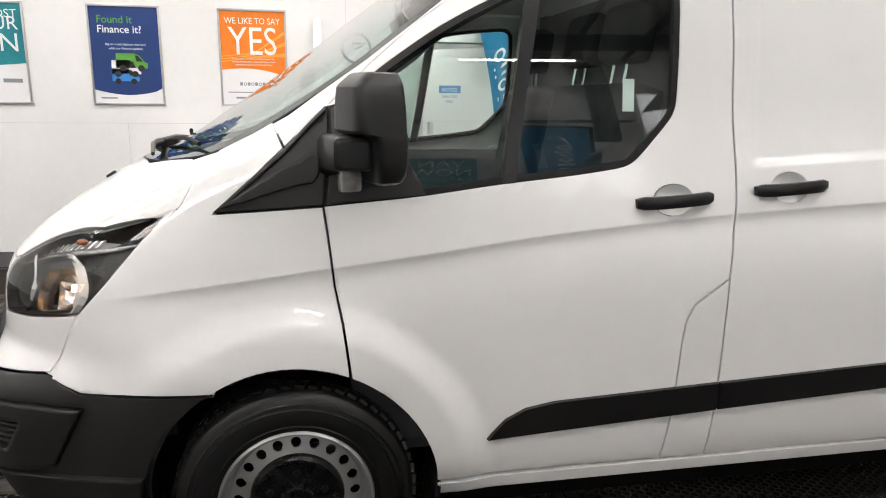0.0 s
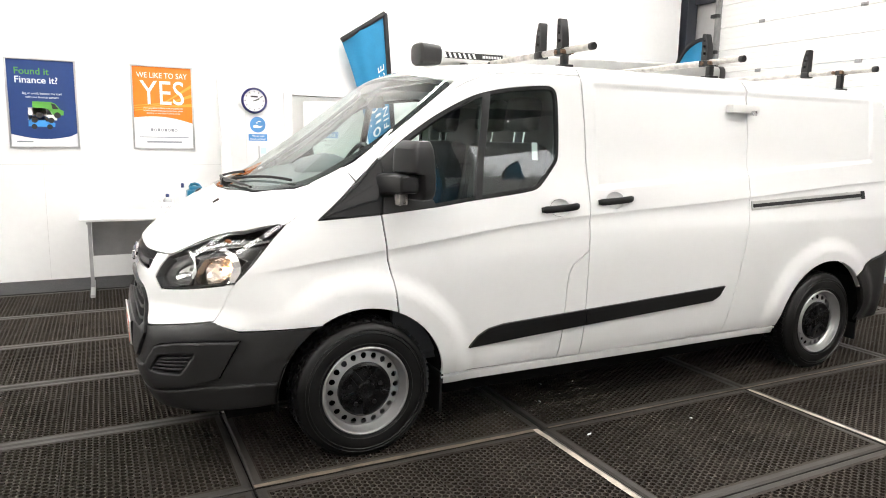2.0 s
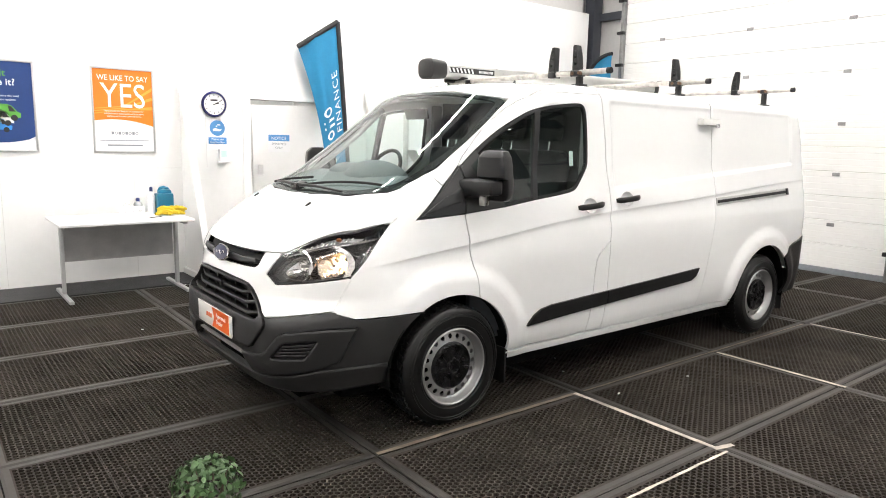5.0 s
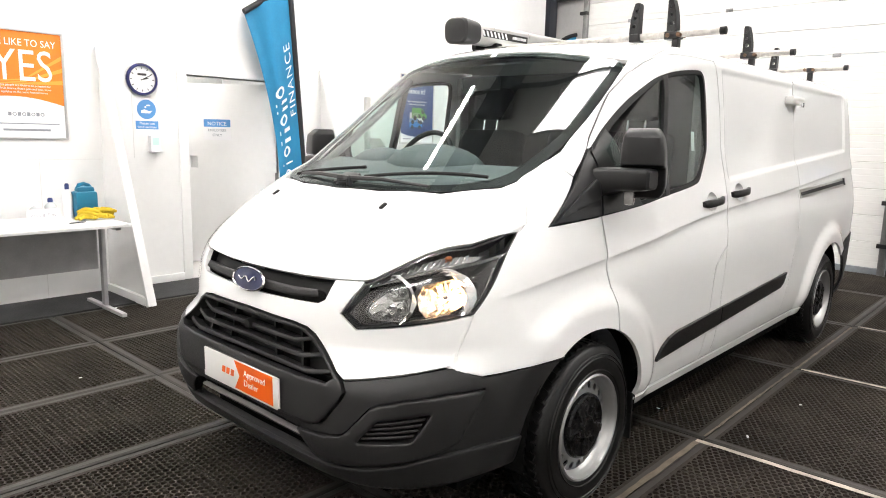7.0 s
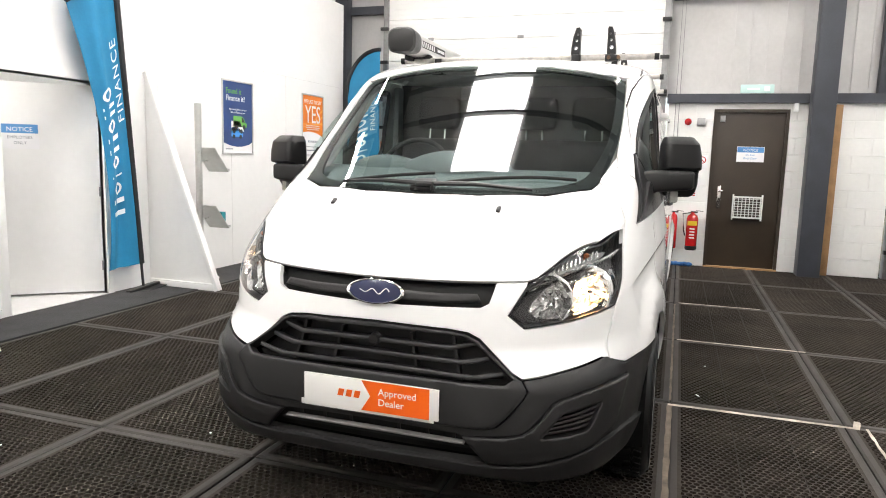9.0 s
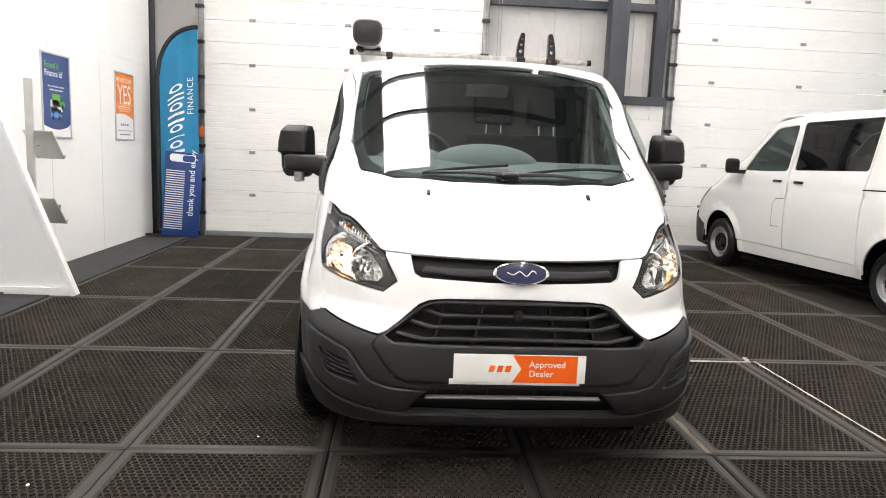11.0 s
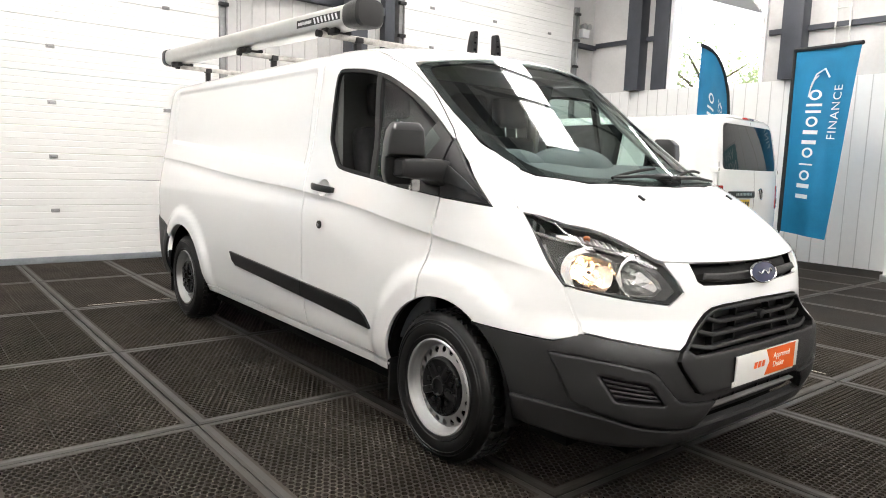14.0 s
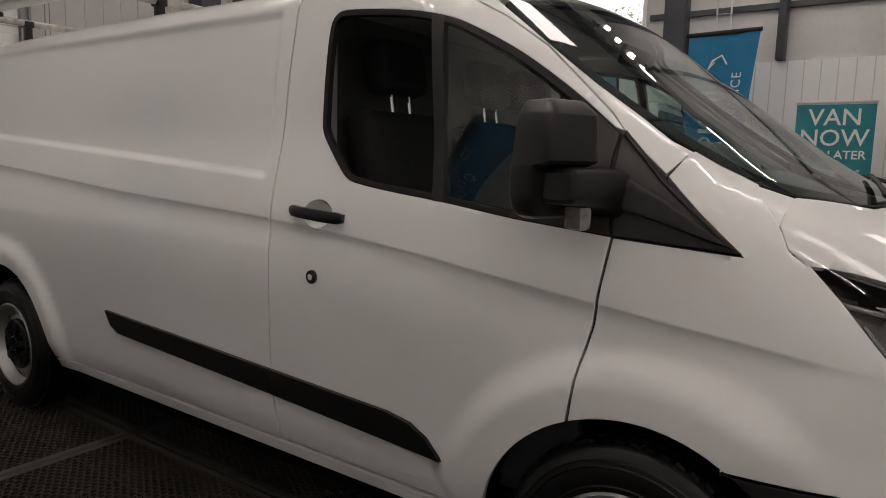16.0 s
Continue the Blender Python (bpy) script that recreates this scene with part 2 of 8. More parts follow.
# Leaf green lightened well beyond foliage, so the outdoor glare sits in the colour.
TREELEAF = mat("glare_painted_leaf", (0.42, 0.52, 0.26), 0.6, noise_scale=2, amount=0.5)
BATTEN = mat("lit_lamp_tube", (1, 1, 1), 0.5, emit=(1.0, 0.98, 0.95), power=72)
HAZE = mat("bright_overcast", (0.8, 0.8, 0.8), 1.0, emit=(0.95, 0.98, 1.0), power=2.0)
GROUND = mat("yard_tarmac", (0.10, 0.10, 0.10), 0.85, noise_scale=2, amount=0.3)
BLUECLOTH = mat("blue_rag", (0.02, 0.11, 0.30), 0.8, noise_scale=20, amount=0.3)
CABLE = mat("black_cable", (0.012, 0.012, 0.012), 0.5)

# ---------------------------------------------------------------- helpers
def thing(name, label, category, m=None, group="", kind=""):
    ob = tagged(new(name), label, category, group, kind)
    ob.empty_display_size = 0.1
    if m is not None:
        ob.matrix_world = m
    return ob


def link(name, me, material, parent=None, label=""):
    ob = new(name, me)
    if material is not None and not me.materials:
        me.materials.append(material)
    ob.parent = parent
    if label:
        tagged(ob, label)
    return ob


def part(name, bm, material, parent=None, label="", smooth=True, angle=35):
    me = bpy.data.meshes.new(name)
    bm.normal_update()
    if smooth:
        lim = radians(angle)
        for e in bm.edges:
            e.smooth = len(e.link_faces) == 2 and e.calc_face_angle(3.2) < lim
        for f in bm.faces:
            f.smooth = True
    bm.to_mesh(me)
    bm.free()
    return link(name, me, material, parent, label)


def box(bm, x0, x1, y0, y1, z0, z1, bev=0.0, m=None, seg=2):
    g = bmesh.ops.create_cube(bm, size=1.0)["verts"]
    for v in g:
        v.co = Vector(((x0 + x1) / 2 + v.co.x * (x1 - x0), (y0 + y1) / 2 + v.co.y * (y1 - y0), (z0 + z1) / 2 + v.co.z * (z1 - z0)))
    if bev:
        es = list({e for v in g for e in v.link_edges})
        g = bmesh.ops.bevel(bm, geom=es, offset=bev, segments=seg, affect="EDGES", profile=0.6)["verts"]
    if m is not None:
        bmesh.ops.transform(bm, matrix=m, verts=g)
    return g


def cyl(bm, p0, p1, r0, r1=None, seg=20, caps=True):
    p0, p1 = Vector(p0), Vector(p1)
    d = p1 - p0
    m = Matrix.Translation((p0 + p1) / 2) @ d.to_track_quat("Z", "Y").to_matrix().to_4x4()
    return bmesh.ops.create_cone(bm, cap_ends=caps, segments=seg, radius1=r0, radius2=r0 if r1 is None else r1, depth=d.length, matrix=m)["verts"]


def ball(bm, c, r, s=(1, 1, 1), seg=16):
    return bmesh.ops.create_uvsphere(bm, u_segments=seg, v_segments=max(6, seg // 2), radius=r, matrix=Matrix.Translation(c) @ Matrix.Diagonal((*s, 1)))["verts"]


def lathe(bm, profile, m=None, seg=48, close=True):
    """Turns (radius, height) round z, then moves by m."""
    rings = []
    for r, h in profile:
        rings.append([bm.verts.new((r * math.cos(2 * math.pi * i / seg), r * math.sin(2 * math.pi * i / seg), h)) for i in range(seg)])
    for a, b in zip(rings, rings[1:]):
        for i in range(seg):
            j = (i + 1) % seg
            bm.faces.new((a[i], a[j], b[j], b[i]))
    vs = [v for r in rings for v in r]
    if m is not None:
        bmesh.ops.transform(bm, matrix=m, verts=vs)
    return vs


def slab(bm, outline, t, m=None):
    """Flat plate: outline in x, y, from z = 0 up to t."""
    a = [bm.verts.new((x, y, 0)) for x, y in outline]
    b = [bm.verts.new((x, y, t)) for x, y in outline]
    n = len(a)
    bm.faces.new(b)
    bm.faces.new(a[::-1])
    for i in range(n):
        j = (i + 1) % n
        bm.faces.new((a[i], a[j], b[j], b[i]))
    if m is not None:
        bmesh.ops.transform(bm, matrix=m, verts=a + b)
    return a + b


def pipe(bm, pts, r, seg=10):
    """Round bar along a chain of points."""
    pts = [Vector(p) for p in pts]
    rings = []
    for i, p in enumerate(pts):
        d = (pts[min(i + 1, len(pts) - 1)] - pts[max(i - 1, 0)]).normalized()
        q = d.to_track_quat("Z", "Y")
        rr = r[i] if isinstance(r, (list, tuple)) else r
        rings.append([bm.verts.new(p + q @ Vector((rr * math.cos(2 * math.pi * k / seg), rr * math.sin(2 * math.pi * k / seg), 0))) for k in range(seg)])
    for a, b in zip(rings, rings[1:]):
        for k in range(seg):
            j = (k + 1) % seg
            bm.faces.new((a[k], a[j], b[j], b[k]))
    bm.faces.new(rings[0][::-1])
    bm.faces.new(rings[-1])


def BM():
    return bmesh.new()


def simple(name, material, parent, *boxes, bev=0.0, label=""):
    bm = BM()
    for b in boxes:
        box(bm, *b, bev=bev)
    return part(name, bm, material, parent, label)


def words(name, text, size, m, material, parent, align="CENTER", depth=0.0008, spacing=1.0, squeeze=1.0, bold=0.0):
    """Raised lettering in Blender's own font; it lies in the local x, y plane of m."""
    cu = bpy.data.curves.new(name, "FONT")
    cu.body, cu.size, cu.align_x, cu.extrude, cu.space_character = text, size, align, depth, spacing
    cu.resolution_u = 3
    cu.offset = bold
    tmp = bpy.data.objects.new(name, cu)
    scene.collection.objects.link(tmp)
    dg = bpy.context.evaluated_depsgraph_get()
    me = bpy.data.meshes.new_from_object(tmp.evaluated_get(dg))
    bpy.data.objects.remove(tmp)
    me.materials.clear()
    me.transform(m @ Matrix.Diagonal((squeeze, 1, 1, 1)))
    me.name = name
    return link(name, me, material, parent)


def face_m(x, y, z, rz):
    """A pose whose local x runs along a wall, y up and z out of it; rz turns it round the vertical."""
    return pose(x, y, z, 0, 0, rz) @ pose(0, 0, 0, 90, 0, 0)

# ---------------------------------------------------------------- curved bodywork
from mathutils.geometry import delaunay_2d_cdt as delaunay

def smooth_keys(*keys):
    """A smooth curve through (at, value) keys that does not overshoot."""
    a = np.array(keys, float)
    x, y = a[:, 0], a[:, 1]
    h = np.diff(x)
    d = np.diff(y) / h
    s = np.zeros(len(x))
    s[0], s[-1] = d[0], d[-1]
    for i in range(1, len(x) - 1):
        s[i] = 0 if d[i - 1] * d[i] <= 0 else (h[i - 1] + h[i]) * 3 / ((2 * h[i] + h[i - 1]) / d[i - 1] + (h[i] + 2 * h[i - 1]) / d[i])

    def f(v):
        v = np.clip(v, x[0], x[-1])
        i = np.clip(np.searchsorted(x, v, side="right") - 1, 0, len(x) - 2)
        t = (v - x[i]) / h[i]
        return y[i] * (1 + 2 * t) * (1 - t) ** 2 + h[i] * s[i] * t * (1 - t) ** 2 + y[i + 1] * t * t * (3 - 2 * t) + h[i] * s[i + 1] * t * t * (t - 1)
    return f


def step(v, a, b):
    t = np.clip((v - a) / (b - a), 0, 1)
    return t * t * (3 - 2 * t)


def blend_max(a, b, k):
    return np.maximum(a, b) + np.maximum(k - np.abs(a - b), 0) ** 2 / (4 * k)


NOSE = smooth_keys((.10, -.78), (.2, -.83), (.28, -.905), (.345, -.938), (.42, -.964), (.50, -.970), (.60, -.964), (.68, -.952), (.8, -.940), (.90, -.925), (.96, -.90),
                   (1.03, -.835), (1.1, -.745), (1.2, -.595), (1.27, -.465), (1.32, -.355), (1.4, -.235), (1.55, -.02), (1.7, .18), (1.85, .385), (1.95, .53), (2.1, .75))
SIDE = smooth_keys((.10, .86), (.26, .895), (.33, .915), (.42, .94), (.55, .955), (.75, .963), (.93, .968), (1.02, .966), (1.1, .955), (1.2, .938), (1.3, .915),
                   (1.42, .888), (1.6, .868), (1.83, .835), (2.1, .79))
TAPER = smooth_keys((-1.2, .33), (-.9, .25), (-.6, .175), (-.19, .091), (.1, .045), (.3, .018), (.5, .0), (9, .0))
CREASE = smooth_keys((-1, .85), (-.52, .91), (.1, 1.0), (.67, 1.08), (1.25, 1.13), (2.2, 1.18), (3.55, 1.27), (4.4, 1.31))


def van_body(x, y, z):
    """Below zero inside the panel van; its front axle stands at x = 0 and it faces -x."""
    y = np.abs(y)
    glazed = step(z, 1.12, 1.34)
    boxy = 1 - step(z, .62, .76)
    plan = .237 * (y / .8) ** 6 * boxy + .33 * (y / .8) ** 3.5 * (1 - boxy)
    front = (NOSE(z) + plan * (1 - glazed) + .287 * (y / .8) ** 2.4 * glazed - x) * (1 - .38 * step(z, .9, 1.05))
    w = SIDE(z) - TAPER(x) * (.35 + .65 * step(z, .6, 1.1))
    for cx in (0.0, 3.3):
        r = np.hypot(x - cx, z - .33)
        w = w + .030 * (1 - step(r, .485, .59)) * step(z, .2, .45)
    under = np.maximum(CREASE(x) - z, 0) / .042
    w = w - .0095 * under * np.exp(1 - under) * step(x, -.6, -.2)
    pressed = step(x, 1.33, 1.37) * (1 - step(x, 3.76, 3.80)) * step(z, 1.258 + .062 * (x - 1.3), 1.288 + .062 * (x - 1.3)) * (1 - step(z, 1.815, 1.85))
    w = w - .011 * pressed
    side = y - w
    roof = z - (1.965 - .045 * (y / .8) ** 2.5 - .055 * step(-x, -1.2, -.2) - .02 * step(x, 2.5, 4.2))
    rear = x - (4.16 - .10 * (np.maximum(z - .9, 0) / 1.0) ** 2 - .10 * (y / .9) ** 6)
    return blend_max(blend_max(blend_max(front, roof, .10), side, .10), rear, .12)


def glazing_terms(x, z):
    return np.stack([1 + 0 * x, x, z, x * x, z * z], -1)


def side_glazing(x, y, z):
    """Below zero inside the evenly curved sheet of the cab's side windows."""
    return np.abs(y) - glazing_terms(x, z) @ GLAZING


def pane_bend(p):
    """Normals of the cab's side panes: leaning in more and more towards the roof."""
    lean = radians(7) + radians(30) * (p[:, 2] - 1.318)
    n = np.stack([-.083 + 0 * lean, 1 + 0 * lean, np.tan(lean)], 1)
    return n / np.linalg.norm(n, axis=1, keepdims=True)


def glass_bend(p):
    """Normals of the windscreen: evenly bent across, and following the nose upwards."""
    edge = .45 * step(np.abs(p[:, 1]), .48, .70)
    bow = .30 * p[:, 1] * (1 - edge) + edge * .86 * np.sign(p[:, 1]) * (np.abs(p[:, 1]) / .8) ** 1.4
    n = np.stack([-1 + 0 * p[:, 0], bow, 1.38 + .3 * (p[:, 2] - 1.6)], 1)
    return n / np.linalg.norm(n, axis=1, keepdims=True)


_gx, _gz = (q.ravel() for q in np.meshgrid(np.linspace(.30, 1.2, 10), np.linspace(1.24, 1.80, 8)))
_gk = _gz < 1.30 + .85 * (_gx - .1)
_gx, _gz = _gx[_gk], _gz[_gk]
_lo, _hi = np.full_like(_gx, .3), np.full_like(_gx, 1.1)
for _ in range(30):
    _mid = (_lo + _hi) / 2
    _in = van_body(_gx, _mid, _gz) < 0
    _lo, _hi = np.where(_in, _mid, _lo), np.where(_in, _hi, _mid)
GLAZING = np.linalg.lstsq(glazing_terms(_gx, _gz), _lo, rcond=None)[0]


def creases():
    """Rows of extra points that follow the pressed lines of the side."""
    out = []
    for x in np.arange(-.6, 4.1, .016):
        out += [(x, CREASE(np.array([x]))[0] + d) for d in (.014, .004, -.004, -.014, -.026, -.042, -.062, -.09, -.125)]
        out += [(x, 1.258 + .062 * (x - 1.3) + d) for d in (-.004, .006, .015, .024, .034) if 1.3 < x < 3.85]
        out += [(x, z) for z in (1.811, 1.82, 1.832, 1.844, 1.854) if 1.3 < x < 3.85]
    for z in np.arange(1.36, 1.81, .028):
        out += [(x, z) for x in (1.326, 1.335, 1.35, 1.365, 1.374, 3.755, 3.765, 3.78, 3.795, 3.805)]
    return out


WAYS = {"side": lambda u, v: ((u, 0 * u, v), (0 * u, 1 + 0 * u, 0 * u), 1.3),
        "top": lambda u, v: ((u, v, .6 + 0 * u), (0 * u, 0 * u, 1 + 0 * u), 1.8),
        "rear": lambda u, v: ((2 + 0 * u, u, v), (1 + 0 * u, 0 * u, 0 * u), 2.6),
        "nose": lambda u, v: ((.25 + 0 * u, 0 * u, v), (-np.cos(u / 1.2), np.sin(u / 1.2), 0 * u), 2.0)}


def cast(fn, way, u, v):
    """Where lines from inside the body along one of the ways leave it."""
    u, v = np.asarray(u, float), np.asarray(v, float)
    o, d, far = WAYS[way](u, v)
    o, d = np.array(o), np.array(d)
    a, b = np.zeros_like(u), np.full_like(u, far)
    for _ in range(34):
        m = (a + b) / 2
        q = o + d * m
        inside = fn(*q) < 0
        a, b = np.where(inside, m, a), np.where(inside, b, m)
    return (o + d * (a + b) / 2).T


def gradient(fn, p):
    e = 2e-3
    g = np.stack([fn(*(p + e * np.eye(3)[k]).T) - fn(*(p - e * np.eye(3)[k]).T) for k in range(3)], 1)
    return g / np.maximum(np.linalg.norm(g, axis=1, keepdims=True), 1e-9)


def nose_u(p):
    return 1.2 * math.atan2(p[1], .25 - p[0])


def across(fn, *yz):
    """Outline points given as (y, z), as the front is seen, in the nose's own measure."""
    out = []
    for y, z in yz:
        a, b = -1.4, 1.2
        for _ in range(40):
            m = (a + b) / 2
            if fn(np.array([m]), np.array([y]), np.array([z]))[0] < 0:
                b = m
            else:
                a = m
        out.append((nose_u((b, y)), z))
    return out


def along(fn, *xz):
    """Outline points given as (x, z), as the side is seen, in the nose's own measure."""
    p = cast(fn, "side", [x for x, z in xz], [z for x, z in xz])
    return [(nose_u(q), q[2]) for q in p]


def heights(fn, *xy):
    """Points given in plan as (x, y), turned into (x, z) of the side view."""
    p = cast(fn, "top", [x for x, y in xy], [y for x, y in xy])
    return [(q[0], q[2]) for q in p]


def inside(poly, pts):
    poly = np.asarray(poly)
    x, y = pts[:, 0], pts[:, 1]
    c = np.zeros(len(pts), bool)
    for (x0, y0), (x1, y1) in zip(poly, np.roll(poly, -1, 0)):
        hit = ((y0 > y) != (y1 > y)) & (x < (x1 - x0) * (y - y0) / (y1 - y0 + 1e-12) + x0)
        c ^= hit
    return c


def area(poly):
    p = np.asarray(poly)
    q = np.roll(p, -1, 0)
    return 0.5 * np.sum(p[:, 0] * q[:, 1] - q[:, 0] * p[:, 1])


def even(poly, gap):
    """Outline with its long edges divided."""
    out = []
    for a, b in zip(poly, poly[1:] + poly[:1]):
        n = max(1, int(math.hypot(b[0] - a[0], b[1] - a[1]) / gap))
        out += [(a[0] + (b[0] - a[0]) * i / n, a[1] + (b[1] - a[1]) * i / n) for i in range(n)]
    return out


def shrink(poly, d):
    """Outline moved inwards by d (its points run anticlockwise)."""
    p = np.asarray(poly, float)
    e = np.roll(p, -1, 0) - p
    e /= np.maximum(np.linalg.norm(e, axis=1, keepdims=True), 1e-9)
    n = np.stack([-e[:, 1], e[:, 0]], 1)
    m = n + np.roll(n, 1, 0)
    k = np.maximum(np.sum(m * m, 1, keepdims=True) / 2, 0.5)
    return [tuple(q) for q in p + d * m / k]


def rounded(poly, r, n=4):
    """Outline with its corners rounded."""
    out = []
    m = len(poly)
    for i in range(m):
        p, a, b = (np.array(poly[j % m], float) for j in (i, i - 1, i + 1))
        da, db = a - p, b - p
        la, lb = np.linalg.norm(da), np.linalg.norm(db)
        k = min(r, la * .45, lb * .45)
        s, e = p + da / la * k, p + db / lb * k
        for j in range(n + 1):
            t = j / n
            out.append(tuple(s * (1 - t) ** 2 + 2 * p * t * (1 - t) + e * t * t))
    return out


def arc(cx, cz, r, a0, a1, n=14):
    return [(cx + r * math.cos(radians(a0 + (a1 - a0) * i / n)), cz + r * math.sin(radians(a0 + (a1 - a0) * i / n))) for i in range(n + 1)]


def both(half):
    """A symmetrical outline from its half with y >= 0, given from the centre line to the centre line as (u, v) with the mirrored measure first."""
    return half + [(-u, v) for u, v in half[::-1] if abs(u) > 1e-6]


def both_plan(half):
    return half + [(u, -v) for u, v in half[::-1] if abs(v) > 1e-6]


def panel(name, poly, way, material, parent, fn=van_body, flip=False, gap=.003, step_=.03, depth=.018, lift=0.0, holes=(), label="", edge=True, lines=(), bent=None, rim_w=.003, tilt=.30):
    """One sheet of bodywork: the outline is laid on the body's surface, with its edges turned in."""
    poly = list(poly)
    if area(poly) < 0:
        poly = poly[::-1]
    loops = [even(shrink(poly, gap / 2), step_)]
    for h in holes:
        h = list(h)
        if area(h) < 0:
            h = h[::-1]
        loops.append([q for q in even(shrink(h, -gap / 2), step_)])
    pts, edges, rims = [], [], []
    for loop in loops:
        k = len(pts)
        pts += loop
        rims.append(list(range(k, k + len(loop))))
        edges += [(k + i, k + (i + 1) % len(loop)) for i in range(len(loop))]
    tight = []
    if edge:
        tight = shrink(loops[0], rim_w)
        for loop in loops[1:]:
            tight += shrink(loop, -rim_w)
    lo, hi = np.min(loops[0], 0), np.max(loops[0], 0)
    gx, gy = np.meshgrid(np.arange(lo[0] + step_ / 2, hi[0], step_), np.arange(lo[1] + step_ / 2, hi[1], step_))
    grid = np.stack([gx.ravel(), gy.ravel()], 1)
    ok = inside(loops[0], grid)
    for loop in loops[1:]:
        ok &= ~inside(loop, grid)
    grid = grid[ok]
    rim = np.array(pts)
    if len(grid):
        d = np.min(np.hypot(grid[:, None, 0] - rim[None, :, 0], grid[:, None, 1] - rim[None, :, 1]), 1)
        grid = grid[d > step_ * .45]
    if len(lines):
        extra = np.array(lines)
        ok = inside(loops[0], extra)
        for loop in loops[1:]:
            ok &= ~inside(loop, extra)
        extra = extra[ok]
        if len(extra):
            extra = extra[np.min(np.hypot(extra[:, None, 0] - rim[None, :, 0], extra[:, None, 1] - rim[None, :, 1]), 1) > .010]
        if len(extra) and len(grid):
            grid = grid[np.min(np.hypot(grid[:, None, 0] - extra[None, :, 0], grid[:, None, 1] - extra[None, :, 1]), 1) > step_ * .4]
            grid = np.concatenate([grid, extra])
    everything = [Vector(p) for p in pts] + [Vector(p) for p in tight] + [Vector(p) for p in grid]
    from_cdt = delaunay(everything, edges, [], 0, 1e-6)
    uv = np.array([tuple(p) for p in from_cdt[0]])
    tri = np.array([f for f in from_cdt[2]])
    mid = uv[tri].mean(1)
    ok = inside(loops[0], mid)
    for loop in loops[1:]:
        ok &= ~inside(loop, mid)
    tri = tri[ok]
    where = {}
    for new_i, olds in enumerate(from_cdt[3]):
        for o in olds:
            where[o] = new_i
    P = cast(fn, way, uv[:, 0], uv[:, 1])
    n = gradient(fn, P)
    P = P + n * lift
    t = P[tri]
    turn = np.sum(np.cross(t[:, 1] - t[:, 0], t[:, 2] - t[:, 0]) * n[tri[:, 0]], 1) < 0
    tri[turn] = tri[turn][:, ::-1]
    verts, faces = [tuple(p) for p in P], [tuple(int(i) for i in f) for f in tri]
    shade = n.copy() if bent is None else bent(P)
    if edge:
        sign = 0
        for c, rim in enumerate(rims):
            ids = [where[i] for i in rim if i in where]
            q = P[ids]
            out = np.cross(np.roll(q, -1, 0) - np.roll(q, 1, 0), n[ids])
            out /= np.maximum(np.linalg.norm(out, axis=1, keepdims=True), 1e-9)
            if c == 0:
                sign = 1 if np.sum(out * (q - q.mean(0))) > 0 else -1
            tilted = n[ids] + out * (tilt if c == 0 else -tilt) * sign
            shade[ids] = tilted / np.linalg.norm(tilted, axis=1, keepdims=True)
    normals = [[shade[i] for i in f] for f in faces]
    if depth:
        for rim in rims:
            ids = [where[i] for i in rim if i in where]
            ids = [a for a, b in zip(ids, ids[1:] + ids[:1]) if a != b]
            k = len(verts)
            m = len(ids)
            verts += [tuple(P[i]) for i in ids] + [tuple(P[i] - n[i] * depth) for i in ids]
            for i in range(m):
                j = (i + 1) % m
                f = (k + i, k + m + i, k + m + j, k + j)
                q = [np.array(verts[c]) for c in f]
                nn = np.cross(q[1] - q[0], q[3] - q[0])
                nn = nn / max(np.linalg.norm(nn), 1e-9)
                faces.append(f)
                normals.append([nn] * 4)
    if flip:
        verts = [(x, -y, z) for x, y, z in verts]
        faces = [f[::-1] for f in faces]
        normals = [[(q[0], -q[1], q[2]) for q in ns[::-1]] for ns in normals]
    me = bpy.data.meshes.new(name)
    me.from_pydata(verts, [], faces)
    me.polygons.foreach_set("use_smooth", [True] * len(faces))
    me.normals_split_custom_set([tuple(float(c) for c in q) for ns in normals for q in ns])
    me.update()
    return link(name, me, material, parent, label)


# ---------------------------------------------------------------- the white panel van
VAN_Y = 2.785
van = thing("panel_van", "white panel van with dark grey bumpers and roof bars, headlights lit", "van", pose(0, VAN_Y, 0))
ARCH_R, REAR_R = .405, .43
WS_EDGE = [(-.19, .685), (-.10, .70), (-.04, .715), (.09, .73), (.22, .732), (.31, .73), (.45, .722), (.555, .712)]
HOOD_EDGE = [(-.325, .808), (-.285, .808), (-.258, .785)]
DOOR_GAP = [(.115, 1.43), (.155, 1.475), (.25, 1.56), (.37, 1.665), (.50, 1.755), (.60, 1.81), (.70, 1.848), (.83, 1.866), (1.0, 1.87), (1.25, 1.872)]
DLO = [(.135, 1.436), (.24, 1.522), (.385, 1.625), (.47, 1.675), (.55, 1.716), (.63, 1.752), (.79, 1.787), (1.04, 1.812), (1.085, 1.80), (1.105, 1.76), (1.104, 1.6), (1.101, 1.46), (1.094, 1.425),
       (1.075, 1.395), (.985, 1.300), (.955, 1.278), (.925, 1.268), (.80, 1.250), (.55, 1.225), (.36, 1.197)]


def softened(chain, n=2):
    """An open chain with its corners cut off, its ends kept."""
    for _ in range(n):
        out = [chain[0]]
        for a, b in zip(chain, chain[1:]):
            out += [(a[0] * .75 + b[0] * .25, a[1] * .75 + b[1] * .25), (a[0] * .25 + b[0] * .75, a[1] * .25 + b[1] * .75)]
        chain = out + [chain[-1]]
    return chain


DLO = softened(DLO)
